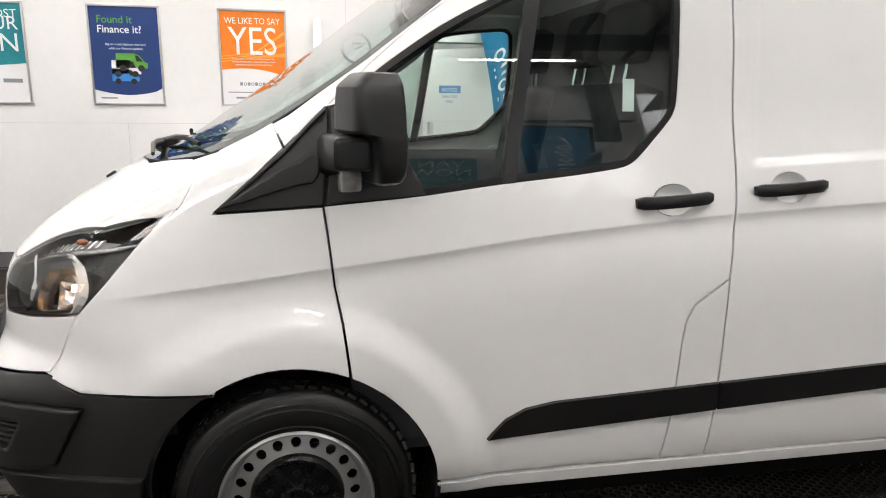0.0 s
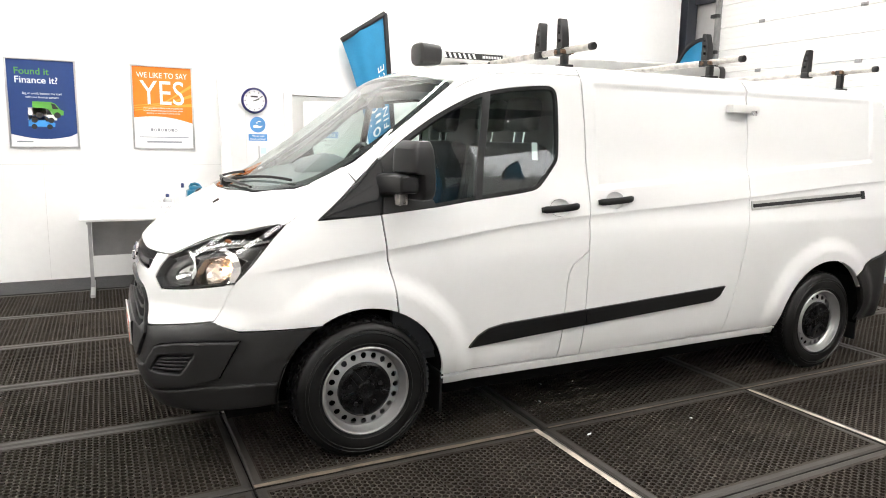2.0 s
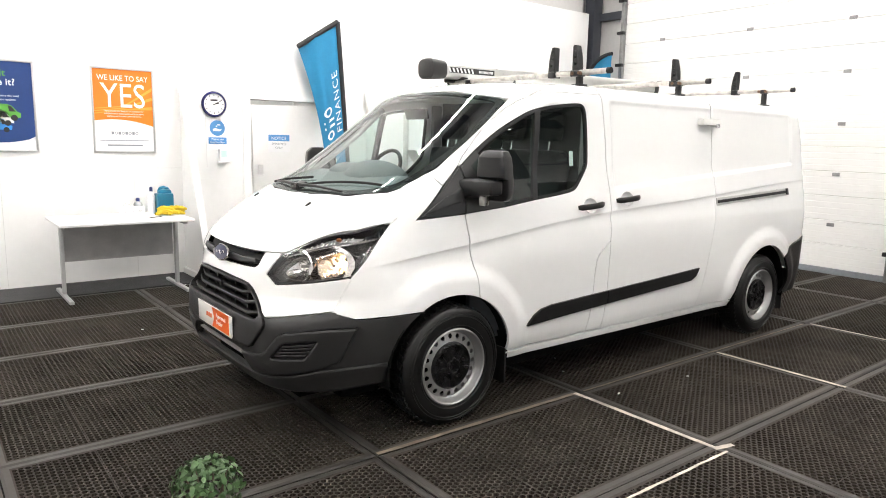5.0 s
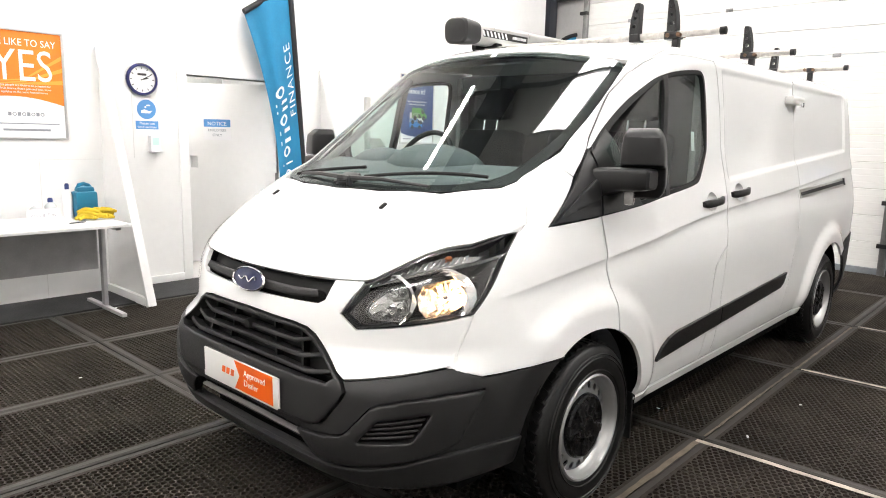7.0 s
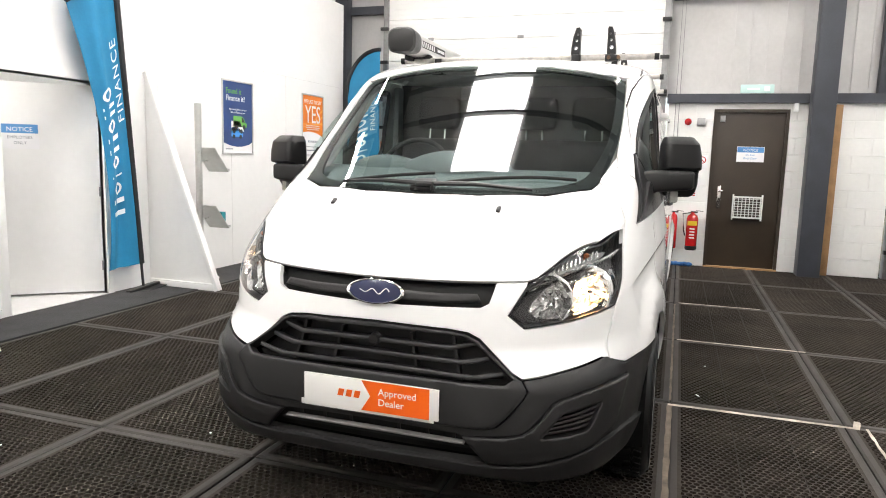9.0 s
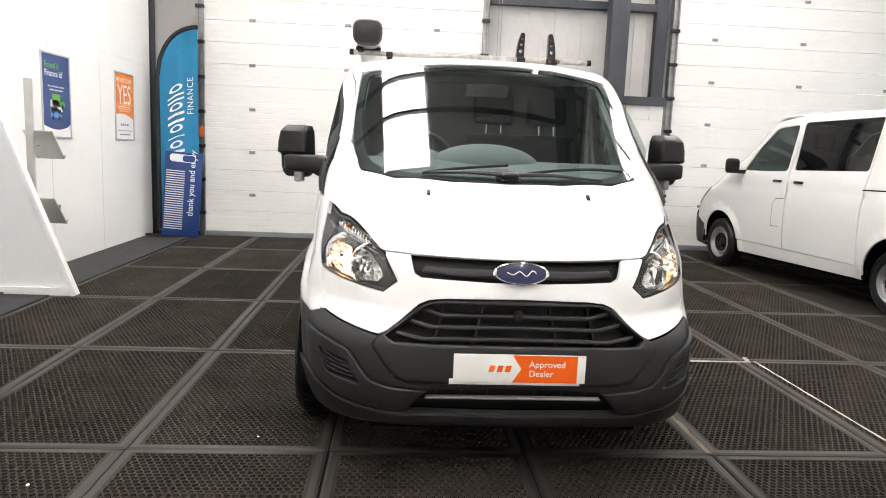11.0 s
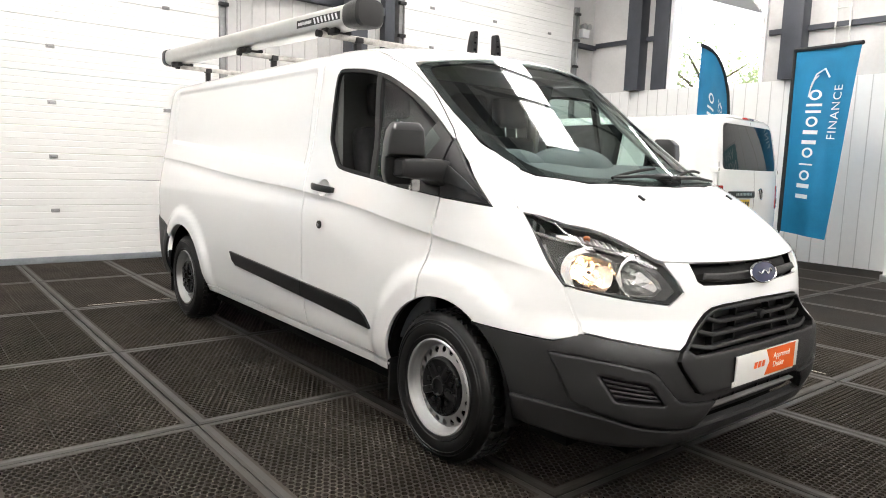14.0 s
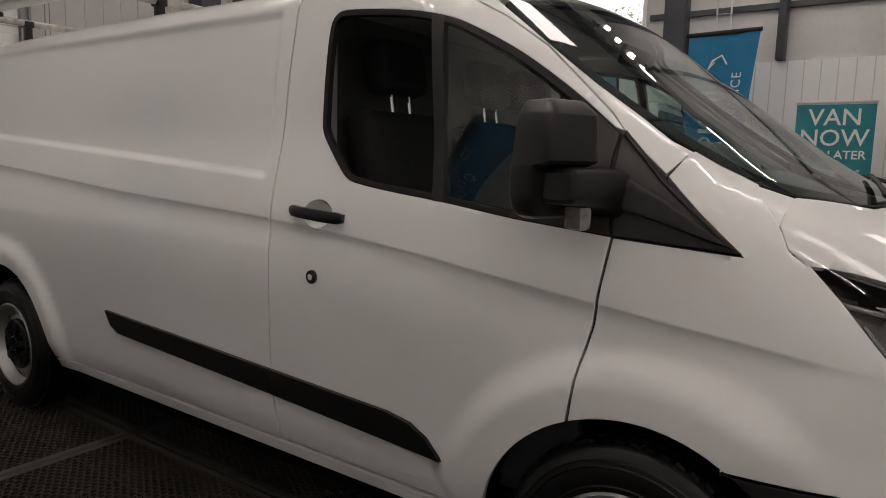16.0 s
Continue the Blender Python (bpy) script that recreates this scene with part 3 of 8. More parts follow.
LAMP_SIDE = [(-.57, .868), (-.49, .955), (-.40, 1.06), (-.305, 1.157)]
ROOF_EDGE = lambda *xs: heights(van_body, *[(x, .775) for x in xs])
PRESSED = creases()


def wing(flip):
    poly = [(-.205, .672), (-.49, .66), (-.57, .66), (-.655, .688), (-.61, .78)] + LAMP_SIDE
    poly += heights(van_body, *HOOD_EDGE) + heights(van_body, *WS_EDGE[:3])
    poly += [(-.01, 1.318), (-.11, 1.222), (-.20, 1.142), (.091, 1.166), (.106, 1.05), (.116, .95), (.136, .85), (.151, .72)] + arc(0, .33, ARCH_R, 68, 121, 12)
    panel("front_wing", poly, "side", PAINT, van, flip=flip, lines=PRESSED)


def front_door(flip):
    rear = [(1.12, .345), (1.13, .49), (1.135, .62), (1.14, .76), (1.147, .82), (1.17, .868), (1.273, .942)] if flip else [(1.262, .345), (1.275, .62), (1.273, .94)]
    poly = arc(0, .33, ARCH_R, 67, 3, 14) + rear + [(1.283, 1.12), (1.284, 1.26), (1.274, 1.62), (1.262, 1.872)]
    poly += DOOR_GAP[::-1][1:] + DLO + [(.095, 1.168), (.11, 1.05), (.12, .95), (.14, .85)]
    cx, cz = (1.085, 1.176) if flip else (1.06, 1.162)
    cup = arc(cx, cz, .062, 0, 345, 23)
    door = panel("front_door", poly, "side", PAINT, van, flip=flip, holes=[[(cx + (x - cx), cz + (z - cz) * .72) for x, z in cup]], lines=PRESSED)
    handle(door, flip, cx, cz, .235)
    ring = DLO + [(.33, 1.20)]
    inner = shrink(ring[::-1] if area(ring) < 0 else ring, .018)
    panel("window_rubber", DLO, "side", RUBBER, door, flip=flip, holes=[inner], lift=.001, gap=0, depth=.02, label="black window rubber")
    cut = lambda x, z: x - (.585 + (z - 1.22) * .16)
    fore = [p for p in inner if cut(*p) < -.012] + [(.655, 1.742), (.575, 1.247)]
    aft = [p for p in inner if cut(*p) > .012] + [(.61, 1.252), (.695, 1.752)]
    order = lambda q: sorted(q, key=lambda p: math.atan2(p[1] - sum(c[1] for c in q) / len(q), p[0] - sum(c[0] for c in q) / len(q)))
    panel("quarter_glass", order(fore), "side", GLASS, door, fn=side_glazing, bent=pane_bend, flip=flip, gap=0, depth=0, lift=-.006, edge=False).visible_shadow = False
    if flip:
        panel("door_glass", order(aft), "side", GLASS, door, fn=side_glazing, bent=pane_bend, flip=flip, gap=0, depth=0, lift=-.008, edge=False).visible_shadow = False
    panel("window_divider", [(.578, 1.226), (.616, 1.229), (.697, 1.762), (.655, 1.752)], "side", BLACKPLASTIC, door, flip=flip, gap=0, depth=.03, lift=.002)
    # Added black backing that keeps the gap between sail and mount dark.
    panel("mount_gasket", [(.088, 1.166), (.36, 1.196), (.265, 1.37), (.226, 1.505), (.105, 1.415), (.105, 1.33)], "side", RUBBER, door, flip=flip, lift=-.004, gap=0, depth=0, edge=False)
    panel("mirror_mount", [(.10, 1.170), (.37, 1.199), (.335, 1.27), (.275, 1.37), (.252, 1.46), (.236, 1.512), (.18, 1.468), (.121, 1.420), (.121, 1.33)], "side", DARKPLASTIC, door, flip=flip, lift=.004, gap=.004, depth=.02)
    return door


def handle(parent, flip, cx, cz, length):
    s = -1 if flip else 1
    p = cast(van_body, "side", np.array([cx]), np.array([cz]))[0]
    bm = BM()
    seg, rows = 24, 6
    rings = []
    for j in range(rows + 1):
        r = 1 - j / rows
        q = cast(van_body, "side", np.array([cx + .061 * r * math.cos(2 * math.pi * i / seg) for i in range(seg)]), np.array([cz + .0445 * r * math.sin(2 * math.pi * i / seg) for i in range(seg)]))
        rings.append([bm.verts.new((x, s * (y - .026 * (1 - r * r) ** .7 if j else y - .001), z)) for x, y, z in q])
    for a, b in zip(rings, rings[1:]):
        for i in range(seg):
            k = (i + 1) % seg
            bm.faces.new((a[i], a[k], b[k], b[i]) if s < 0 else (b[i], b[k], a[k], a[i]))
    part("handle_cup", bm, PAINT, parent, angle=60)
    bm = BM()
    slope = math.degrees(math.atan2(.016, .24))
    n = []
    for i in range(13):
        t = -1 + i / 6
        n.append((t * length / 2, .006 + .022 * (1 - abs(t) ** 3.0), (.019 if abs(t) < .95 else .013)))
    rings = []
    for x, out, h in n:
        ring = []
        for a in range(12):
            c, q = math.cos(2 * math.pi * a / 12), math.sin(2 * math.pi * a / 12)
            ring.append(bm.verts.new((x, out + .011 * math.copysign(abs(c) ** .6, c), h * math.copysign(abs(q) ** .55, q))))
        rings.append(ring)
    for a, b in zip(rings, rings[1:]):
        for i in range(12):
            k = (i + 1) % 12
            bm.faces.new((a[i], a[k], b[k], b[i]))
    bm.faces.new(rings[0][::-1])
    bm.faces.new(rings[-1])
    ob = part("door_handle", bm, BLACKPLASTIC, parent, "black plastic pull handle")
    for v in ob.data.vertices:
        v.co.y *= s
    ob.data.transform(pose(cx, s * p[1], cz, 0, -slope, 0))
    if s < 0:
        ob.data.flip_normals()


def side_sheets(flip):
    top = [(1.265, 1.874)] + ROOF_EDGE(1.27, 1.6, 2.0, 2.4)
    seam = [(2.545, 1.54), (2.525, 1.18), (2.49, .89), (2.44, .61), (2.385, .36), (2.375, .345)]
    tail = arc(3.3, .33, REAR_R, 178, 45, 26) + [(3.68, .69), (3.80, .745), (4.0, .80), (4.02, 1.2), (3.99, 1.6), (3.94, 1.8)]
    fore = [(1.276, .345), (1.278, .62), (1.276, .942), (1.286, 1.12), (1.287, 1.26), (1.277, 1.62)] if flip else [(1.265, .345), (1.278, .62), (1.276, .94), (1.286, 1.12), (1.287, 1.26), (1.277, 1.62)]
    if flip:
        cx, cz = 1.46, 1.207
        cup = [(x, cz + (z - cz) * .72) for x, z in arc(cx, cz, .062, 0, 345, 23)]
        door = panel("sliding_door", fore + top + ROOF_EDGE(2.535) + seam, "side", PAINT, van, flip=True, holes=[cup], lines=PRESSED)
        handle(door, True, cx, cz, .235)
        panel("rear_side", seam[::-1] + [(2.55, ROOF_EDGE(2.55)[0][1])] + ROOF_EDGE(3.0, 3.5, 3.9) + tail[::-1], "side", PAINT, van, flip=True, lines=PRESSED)
        rail = [(2.54, 1.118), (3.645, 1.163), (3.66, 1.222), (2.54, 1.178)]
        panel("slide_rail", rail, "side", ALU, van, flip=True, lift=.006, label="metal sliding-door rail")
        panel("rail_slot", [(2.55, 1.134), (3.62, 1.178), (3.62, 1.203), (2.55, 1.159)], "side", BLACKPLASTIC, van, flip=True, lift=.009)
        panel("rail_end", [(3.622, 1.164), (3.66, 1.165), (3.662, 1.222), (3.622, 1.220)], "side", BLACKPLASTIC, van, flip=True, lift=.011)
        panel("fuel_flap", [(1.122, .345), (1.132, .49), (1.137, .62), (1.142, .76), (1.149, .818), (1.172, .865), (1.274, .938), (1.276, .62), (1.274, .345)], "side", PAINT, van, flip=True, gap=.003)
        lock = simple("deadlock_box", PLATEWHITE, van, (2.36, 2.60, -.895, -.84, 1.715, 1.765), bev=.012, label="white box lock on the sliding door")
        simple("lock_hasp", CHROME, lock, (2.52, 2.56, -.905, -.885, 1.70, 1.73), bev=.004)
    else:
        panel("cargo_side", fore + [(1.265, 1.874)] + ROOF_EDGE(1.27, 1.6, 2.0, 2.4, 3.0, 3.5, 3.9) + tail[::-1], "side", PAINT, van, lines=PRESSED)
        bm = BM()
        cyl(bm, (1.065, .945, .96), (1.065, .972, .96), .024, .022)
        key = part("deadlock", bm, BLACKPLASTIC, van, "round black door lock")
        bm = BM()
        cyl(bm, (1.065, .97, .96), (1.065, .976, .96), .010)
        part("key_barrel", bm, CHROME, key)
    panel("side_frame", [(-.035, 1.374)] + heights(van_body, *WS_EDGE[3:]) + ROOF_EDGE(.66, .8, 1.0, 1.262) + [(1.262, 1.877)] + [(x, z + .001) for x, z in DOOR_GAP[::-1]] + [(.06, 1.378), (-.006, 1.322)], "side", PAINT, van, flip=flip, gap=.003)
    panel("sill", [(.405, .338), (2.87, .338), (2.87, .292), (.41, .292)], "side", PAINT, van, flip=flip, lift=.002)
    sail = panel("wing_sail_panel", [(-.197, 1.147), (.093, 1.170), (.113, 1.33), (.113, 1.430), (.06, 1.380), (0, 1.318), (-.11, 1.225)], "side", BLACKPLASTIC, van, flip=flip, lift=.005, label="black plastic sail panel")
    panel("sail_rib", softened([(-.165, 1.160), (-.09, 1.212), (-.02, 1.254), (.04, 1.287), (.088, 1.312), (.086, 1.232), (.03, 1.222), (-.05, 1.198), (-.11, 1.176)], 1), "side", BLACKPLASTIC, sail, flip=flip, lift=.020, depth=.018, gap=0, rim_w=.008, step_=.02)
    panel("sail_edge", [(-.185, 1.152), (-.11, 1.220), (0, 1.313), (.06, 1.375), (.110, 1.424), (.110, 1.412), (.06, 1.363), (0, 1.301), (-.11, 1.209), (-.160, 1.163)], "side", BLACKPLASTIC, sail, flip=flip, lift=.011, depth=.008, gap=0, rim_w=.004)
    strip = [(.545, .478), (.60, .54), (.66, .572), (.75, .588), (1.276, .613), (1.276, .5215), (.9, .50)]
    panel("rubbing_strip", strip, "side", BLACKPLASTIC, van, flip=flip, lift=.013, depth=.016)
    panel("rubbing_strip", [(1.279, .613), (2.34, .662), (2.30, .60), (2.24, .572), (1.279, .522)], "side", BLACKPLASTIC, van, flip=flip, lift=.013, depth=.016)
    panel("rear_bumper_end", arc(3.3, .33, REAR_R, 44, -2, 10) + [(3.74, .28), (4.0, .30), (4.01, .79), (3.80, .737), (3.68, .682)], "side", DARKPLASTIC, van, flip=flip, lift=.008)


for _f in (True, False):
    wing(_f)
    front_door(_f)
    side_sheets(_f)
A, B_ = (lambda *q: across(van_body, *q)), (lambda *q: along(van_body, *q))
front_y = [.53 * i / 18 for i in range(19)]
front_edge = [(cast(van_body, "nose", [A((y, .960 + .014 * (y / .53) ** 1.5))[0][0]], [.960 + .014 * (y / .53) ** 1.5])[0][0], y) for y in front_y]
plan_hood = front_edge + [(-.79, .557), (-.73, .597), (-.64, .647), (-.575, .686), (-.504, .735), (-.405, .775)] + HOOD_EDGE + [(-.268, .668), (-.42, .505), (-.50, .25), (-.517, 0)]
panel("bonnet", both_plan(plan_hood), "top", PAINT, van)
ws = [(-.513, 0), (-.497, .25), (-.415, .50), (-.265, .66)] + WS_EDGE + [(.50, .58), (.468, .45), (.445, .2), (.44, 0)]
ws_in = [(-.455, 0), (-.44, .25), (-.365, .48), (-.225, .610), (-.10, .655), (.09, .688), (.22, .692), (.31, .690), (.45, .682), (.505, .668), (.465, .55), (.438, .44), (.414, .2), (.408, 0)]
for _s in (1, -1):
    panel("pillar_base", [(x, _s * y) for x, y in ((-.36, .69), (-.275, .662), (-.19, .688), (-.04, .718), (.02, .735), (-.05, .79), (-.20, .815), (-.33, .812))], "top", PAINT, van, gap=0, lift=-.005, depth=0, edge=False, step_=.02)
ws, ws_in = softened(ws), softened(ws_in)
panel("windscreen_border", both_plan(ws), "top", FRIT, van, holes=[both_plan(ws_in)], gap=.002, depth=.012, lift=-.006, label="black windscreen border", edge=False)
panel("windscreen", both_plan(ws), "top", SCREEN, van, gap=.002, depth=0, edge=False, lift=-.001, bent=glass_bend).visible_shadow = False
panel("roof", both_plan([(.443, 0), (.448, .2), (.471, .45), (.503, .58), (.56, .714), (.64, .775), (1.3, .775), (2.5, .775), (3.9, .775), (4.0, .70), (4.04, 0)]), "top", PAINT, van, step_=.05)
panel("rear_door", [(-.80, .46), (.80, .46), (.85, .82), (.84, 1.3), (.78, 1.7), (.70, 1.86), (-.70, 1.86), (-.78, 1.7), (-.84, 1.3), (-.85, .82)], "rear", PAINT, van, step_=.08)
panel("rear_bumper", [(-.82, .28), (.82, .28), (.82, .45), (-.82, .45)], "rear", DARKPLASTIC, van, step_=.08, lift=.03)
# nose: white upper bumper, dark lower bumper, grilles
white_half = A((0, .875), (.10, .875), (.385, .885), (.412, .90), (.428, .968), (.53, .972), (.528, .955), (.505, .91), (.478, .86), (.535, .812), (.68, .832)) + B_((-.575, .864), (-.615, .78), (-.662, .702)) \
    + A((.745, .690), (.67, .676), (.546, .655), (.51, .672), (.39, .778), (.35, .797), (.28, .805), (0, .810))
panel("nose_panel", both(white_half), "nose", PAINT, van)
for _f in (True, False):
    panel("wing_flange", B_((-.560, .858), (-.596, .79), (-.640, .69), (-.680, .70), (-.632, .79), (-.590, .862)), "nose", PAINT, van, flip=_f, gap=0, lift=-.004, depth=0, edge=False)
fog_in = B_((-.562, .618)) + A((.812, .618), (.735, .606), (.672, .590), (.650, .576), (.628, .546), (.581, .487), (.56, .472), (.528, .463), (.48, .455), (.35, .443), (.434, .348), (.52, .353), (.60, .363), (.70, .382), (.78, .408)) + B_((-.655, .44), (-.625, .50))
dark_half = A((0, .468), (.25, .470), (.436, .476), (.474, .488), (.504, .520), (.556, .588), (.570, .618), (.548, .650), (.67, .672), (.745, .686)) + B_((-.66, .698), (-.57, .656), (-.49, .656), (-.21, .666)) \
    + B_(*arc(0, .33, ARCH_R, 122, 172, 10)) + B_((-.405, .315), (-.42, .300), (-.66, .290)) + A((.5, .288), (0, .286))
vent = A((0, .452), (.33, .446), (.347, .440), (.425, .352), (.41, .345), (0, .340))
fog_m = [(-u, v) for u, v in fog_in]
bumper = panel("front_bumper", both(dark_half), "nose", DARKPLASTIC, van, holes=[fog_in, fog_m, both(vent)], label="dark grey textured plastic bumper")
for _s in (1, -1):
    inset = [(_s * u, v) for u, v in fog_in]
    fi = inset if area(inset) > 0 else inset[::-1]
    grille_o = [(_s * u, v) for u, v in A((.786, .555), (.678, .535), (.622, .461), (.752, .471))]
    go = shrink(grille_o if area(grille_o) > 0 else grille_o[::-1], -.006)
    panel("fog_blade", shrink(fi, .003), "nose", DARKPLASTIC, bumper, gap=0, lift=.012, depth=.05, holes=[rounded(go, .014)], rim_w=.012, tilt=.8, step_=.016)
    panel("fog_grille", rounded(shrink(grille_o if area(grille_o) > 0 else grille_o[::-1], -.012), .014), "nose", RUBBER, bumper, gap=0, lift=-.022, depth=0, edge=False)
    for k in range(4):
        t = .10 + k * .225
        a0, a1, b0, b1 = (np.array(p) for p in (grille_o[0], grille_o[3], grille_o[1], grille_o[2]))
        slat = [tuple(a0 + (a1 - a0) * t), tuple(b0 + (b1 - b0) * t), tuple(b0 + (b1 - b0) * (t + .12)), tuple(a0 + (a1 - a0) * (t + .12))]
        panel("fog_slat", slat, "nose", DARKPLASTIC, bumper, gap=0, lift=.002, depth=.024, rim_w=.0035, tilt=.9)
panel("bumper_lip", both(A((0, .334), (.43, .342), (.52, .348), (.60, .358), (.70, .377), (.785, .404)) + B_((-.60, .414), (-.47, .42), (-.412, .42), (-.412, .315), (-.66, .290)) + A((.5, .287), (0, .285))), "nose", DARKPLASTIC, bumper, gap=0, lift=.014, depth=.04, rim_w=.012, tilt=.7, step_=.018)
opening = A((0, .788), (.33, .785), (.372, .765), (.515, .652), (.49, .634), (.35, .630), (0, .628))
surround = panel("grille_surround", both(A((0, .805), (.28, .80), (.35, .791), (.388, .772), (.51, .667), (.545, .648), (.566, .618), (.552, .588), (.50, .522), (.47, .492), (.434, .480), (.25, .474), (0, .472))),
                 "nose", DARKPLASTIC, van, holes=[both(opening)], lift=.012, depth=.040, rim_w=.012, tilt=.7, step_=.018)


def inner_skin(name, half, depth, parent):
    panel(name, both(half), "nose", RUBBER, parent, gap=0, lift=-depth, depth=0, edge=False)


inner_skin("grille_backing", A((0, .80), (.35, .795), (.53, .66), (.50, .62), (0, .62)), .065, surround)
for z0, w0 in ((.748, .375), (.703, .425), (.658, .478)):
    panel("grille_blade", both(A((0, z0), (w0 * .78, z0 - .002), (w0, z0 + .018), (w0 + .004, z0 + .006), (w0 * .79, z0 - .017), (0, z0 - .015))), "nose", DARKPLASTIC, surround, gap=0, lift=-.006, depth=.045, rim_w=.005, tilt=.8, step_=.02)
for _s in (-1, 1):
    for y in (.13, .29):
        p = [(_s * u, v) for u, v in A((y, .775), (y + .010, .775), (y + .045, .632), (y + .033, .632))]
        panel("grille_strut", p, "nose", BLACKPLASTIC, surround, gap=0, lift=-.03, depth=.03)
bm = BM()
cyl(bm, (-.952, -.006, .742), (-.925, -.006, .742), .018, .023)
part("tow_eye_cap", bm, BLACKPLASTIC, surround)
inner_skin("vent_backing", A((0, .47), (.40, .46), (.46, .325), (0, .32)), .05, bumper)
panel("vent_trim", both(A((0, .411), (.352, .409), (.356, .401), (0, .402))), "nose", TRIMSILVER, bumper, gap=0, lift=-.008, depth=.02, rim_w=.003, tilt=.8)
panel("vent_bar", both(A((0, .382), (.385, .380), (.39, .366), (0, .368))), "nose", BLACKPLASTIC, bumper, gap=0, lift=-.03, depth=.02, edge=False)
for _s in (-1, 1):
    for y in (.09, .2, .3):
        panel("vent_strut", [(_s * u, v) for u, v in A((y, .45), (y + .012, .45), (y + .012, .36), (y, .36))], "nose", BLACKPLASTIC, bumper, gap=0, lift=-.045, depth=.02, edge=False)
# upper grille and badge
inner_skin("upper_grille", A((0, .965), (.25, .968), (.435, .975), (.42, .88), (.10, .868), (0, .868)), .045, van)
panel("upper_grille_bar", both(A((0, .925), (.25, .925), (.37, .93), (.385, .905), (.25, .893), (0, .892))), "nose", DARKPLASTIC, van, gap=0, lift=-.002, depth=.04, rim_w=.010, tilt=.9, step_=.016)
badge_m = Matrix.Translation((-.935, -.006, .914)) @ pose(0, 0, 0, 0, -74, 0) @ pose(0, 0, 0, 0, 0, 0)
bm = BM()
lathe(bm, [(0.0, -.004), (.052, -.004), (.060, .0), (.062, .007), (.058, .011), (.055, .009)], seg=40)
bmesh.ops.scale(bm, vec=(.74, 1.80, 1), verts=bm.verts)
badge = part("badge_rim", bm, CHROME, van, "oval badge with a chrome rim")
badge.data.transform(badge_m)
bm = BM()
lathe(bm, [(0.0, .013), (.03, .012), (.055, .008)], seg=40)
bmesh.ops.scale(bm, vec=(.74, 1.80, 1), verts=bm.verts)
part("badge_field", bm, BLUE, badge).data.transform(badge_m)
bm = BM()
pipe(bm, [(.013 * math.sin(k * .75) * (1 - .04 * k), -.058 + .0064 * k, .0145 - .00002 * (k - 9) ** 2) for k in range(19)], .0026, 6)
part("badge_script", bm, CHROME, badge).data.transform(badge_m)
# plate
plate = part("front_plate", (lambda b: (box(b, -.004, .004, -.262, .262, -.057, .057, .003), b)[1])(BM()), PLATEWHITE, van, "white and orange dealer plate")
plate_m = pose(-.990, -.012, .546, 0, -1, 0)
plate.data.transform(plate_m)
bm = BM()
slab(bm, [(0.0, -.055), (.258, -.055), (.258, .055), (0, .055), (.035, 0)][::-1], .001)
orange = part("orange_field", bm, PLATEORANGE, plate, smooth=False)
pm = plate_m @ pose(-.0045, 0, 0, 0, 0, -90) @ pose(0, 0, 0, 90, 0, 0)
orange.data.transform(pm @ pose(-.03, 0, 0))
words("plate_words", "Approved", .036, pm @ pose(.035, .008, .0012), PRINTWHITE, plate, align="LEFT")
words("plate_words", "Dealer", .036, pm @ pose(.035, -.030, .0012), PRINTWHITE, plate, align="LEFT")
bm = BM()
for x in (-.125, -.093, -.061):
    slab(bm, [(x, -.013), (x + .022, -.013), (x + .028, .013), (x + .006, .013)], .001)
part("plate_mark", bm, PLATEORANGE, plate).data.transform(pm)
simple("plate_backing", BLACKPLASTIC, plate, (-.986, -.962, -.25, .24, .49, .60), bev=.003)
simple("plate_backing", PLATEWHITE, plate, (-.9875, -.9845, -.255, .265, .478, .50), bev=.001)


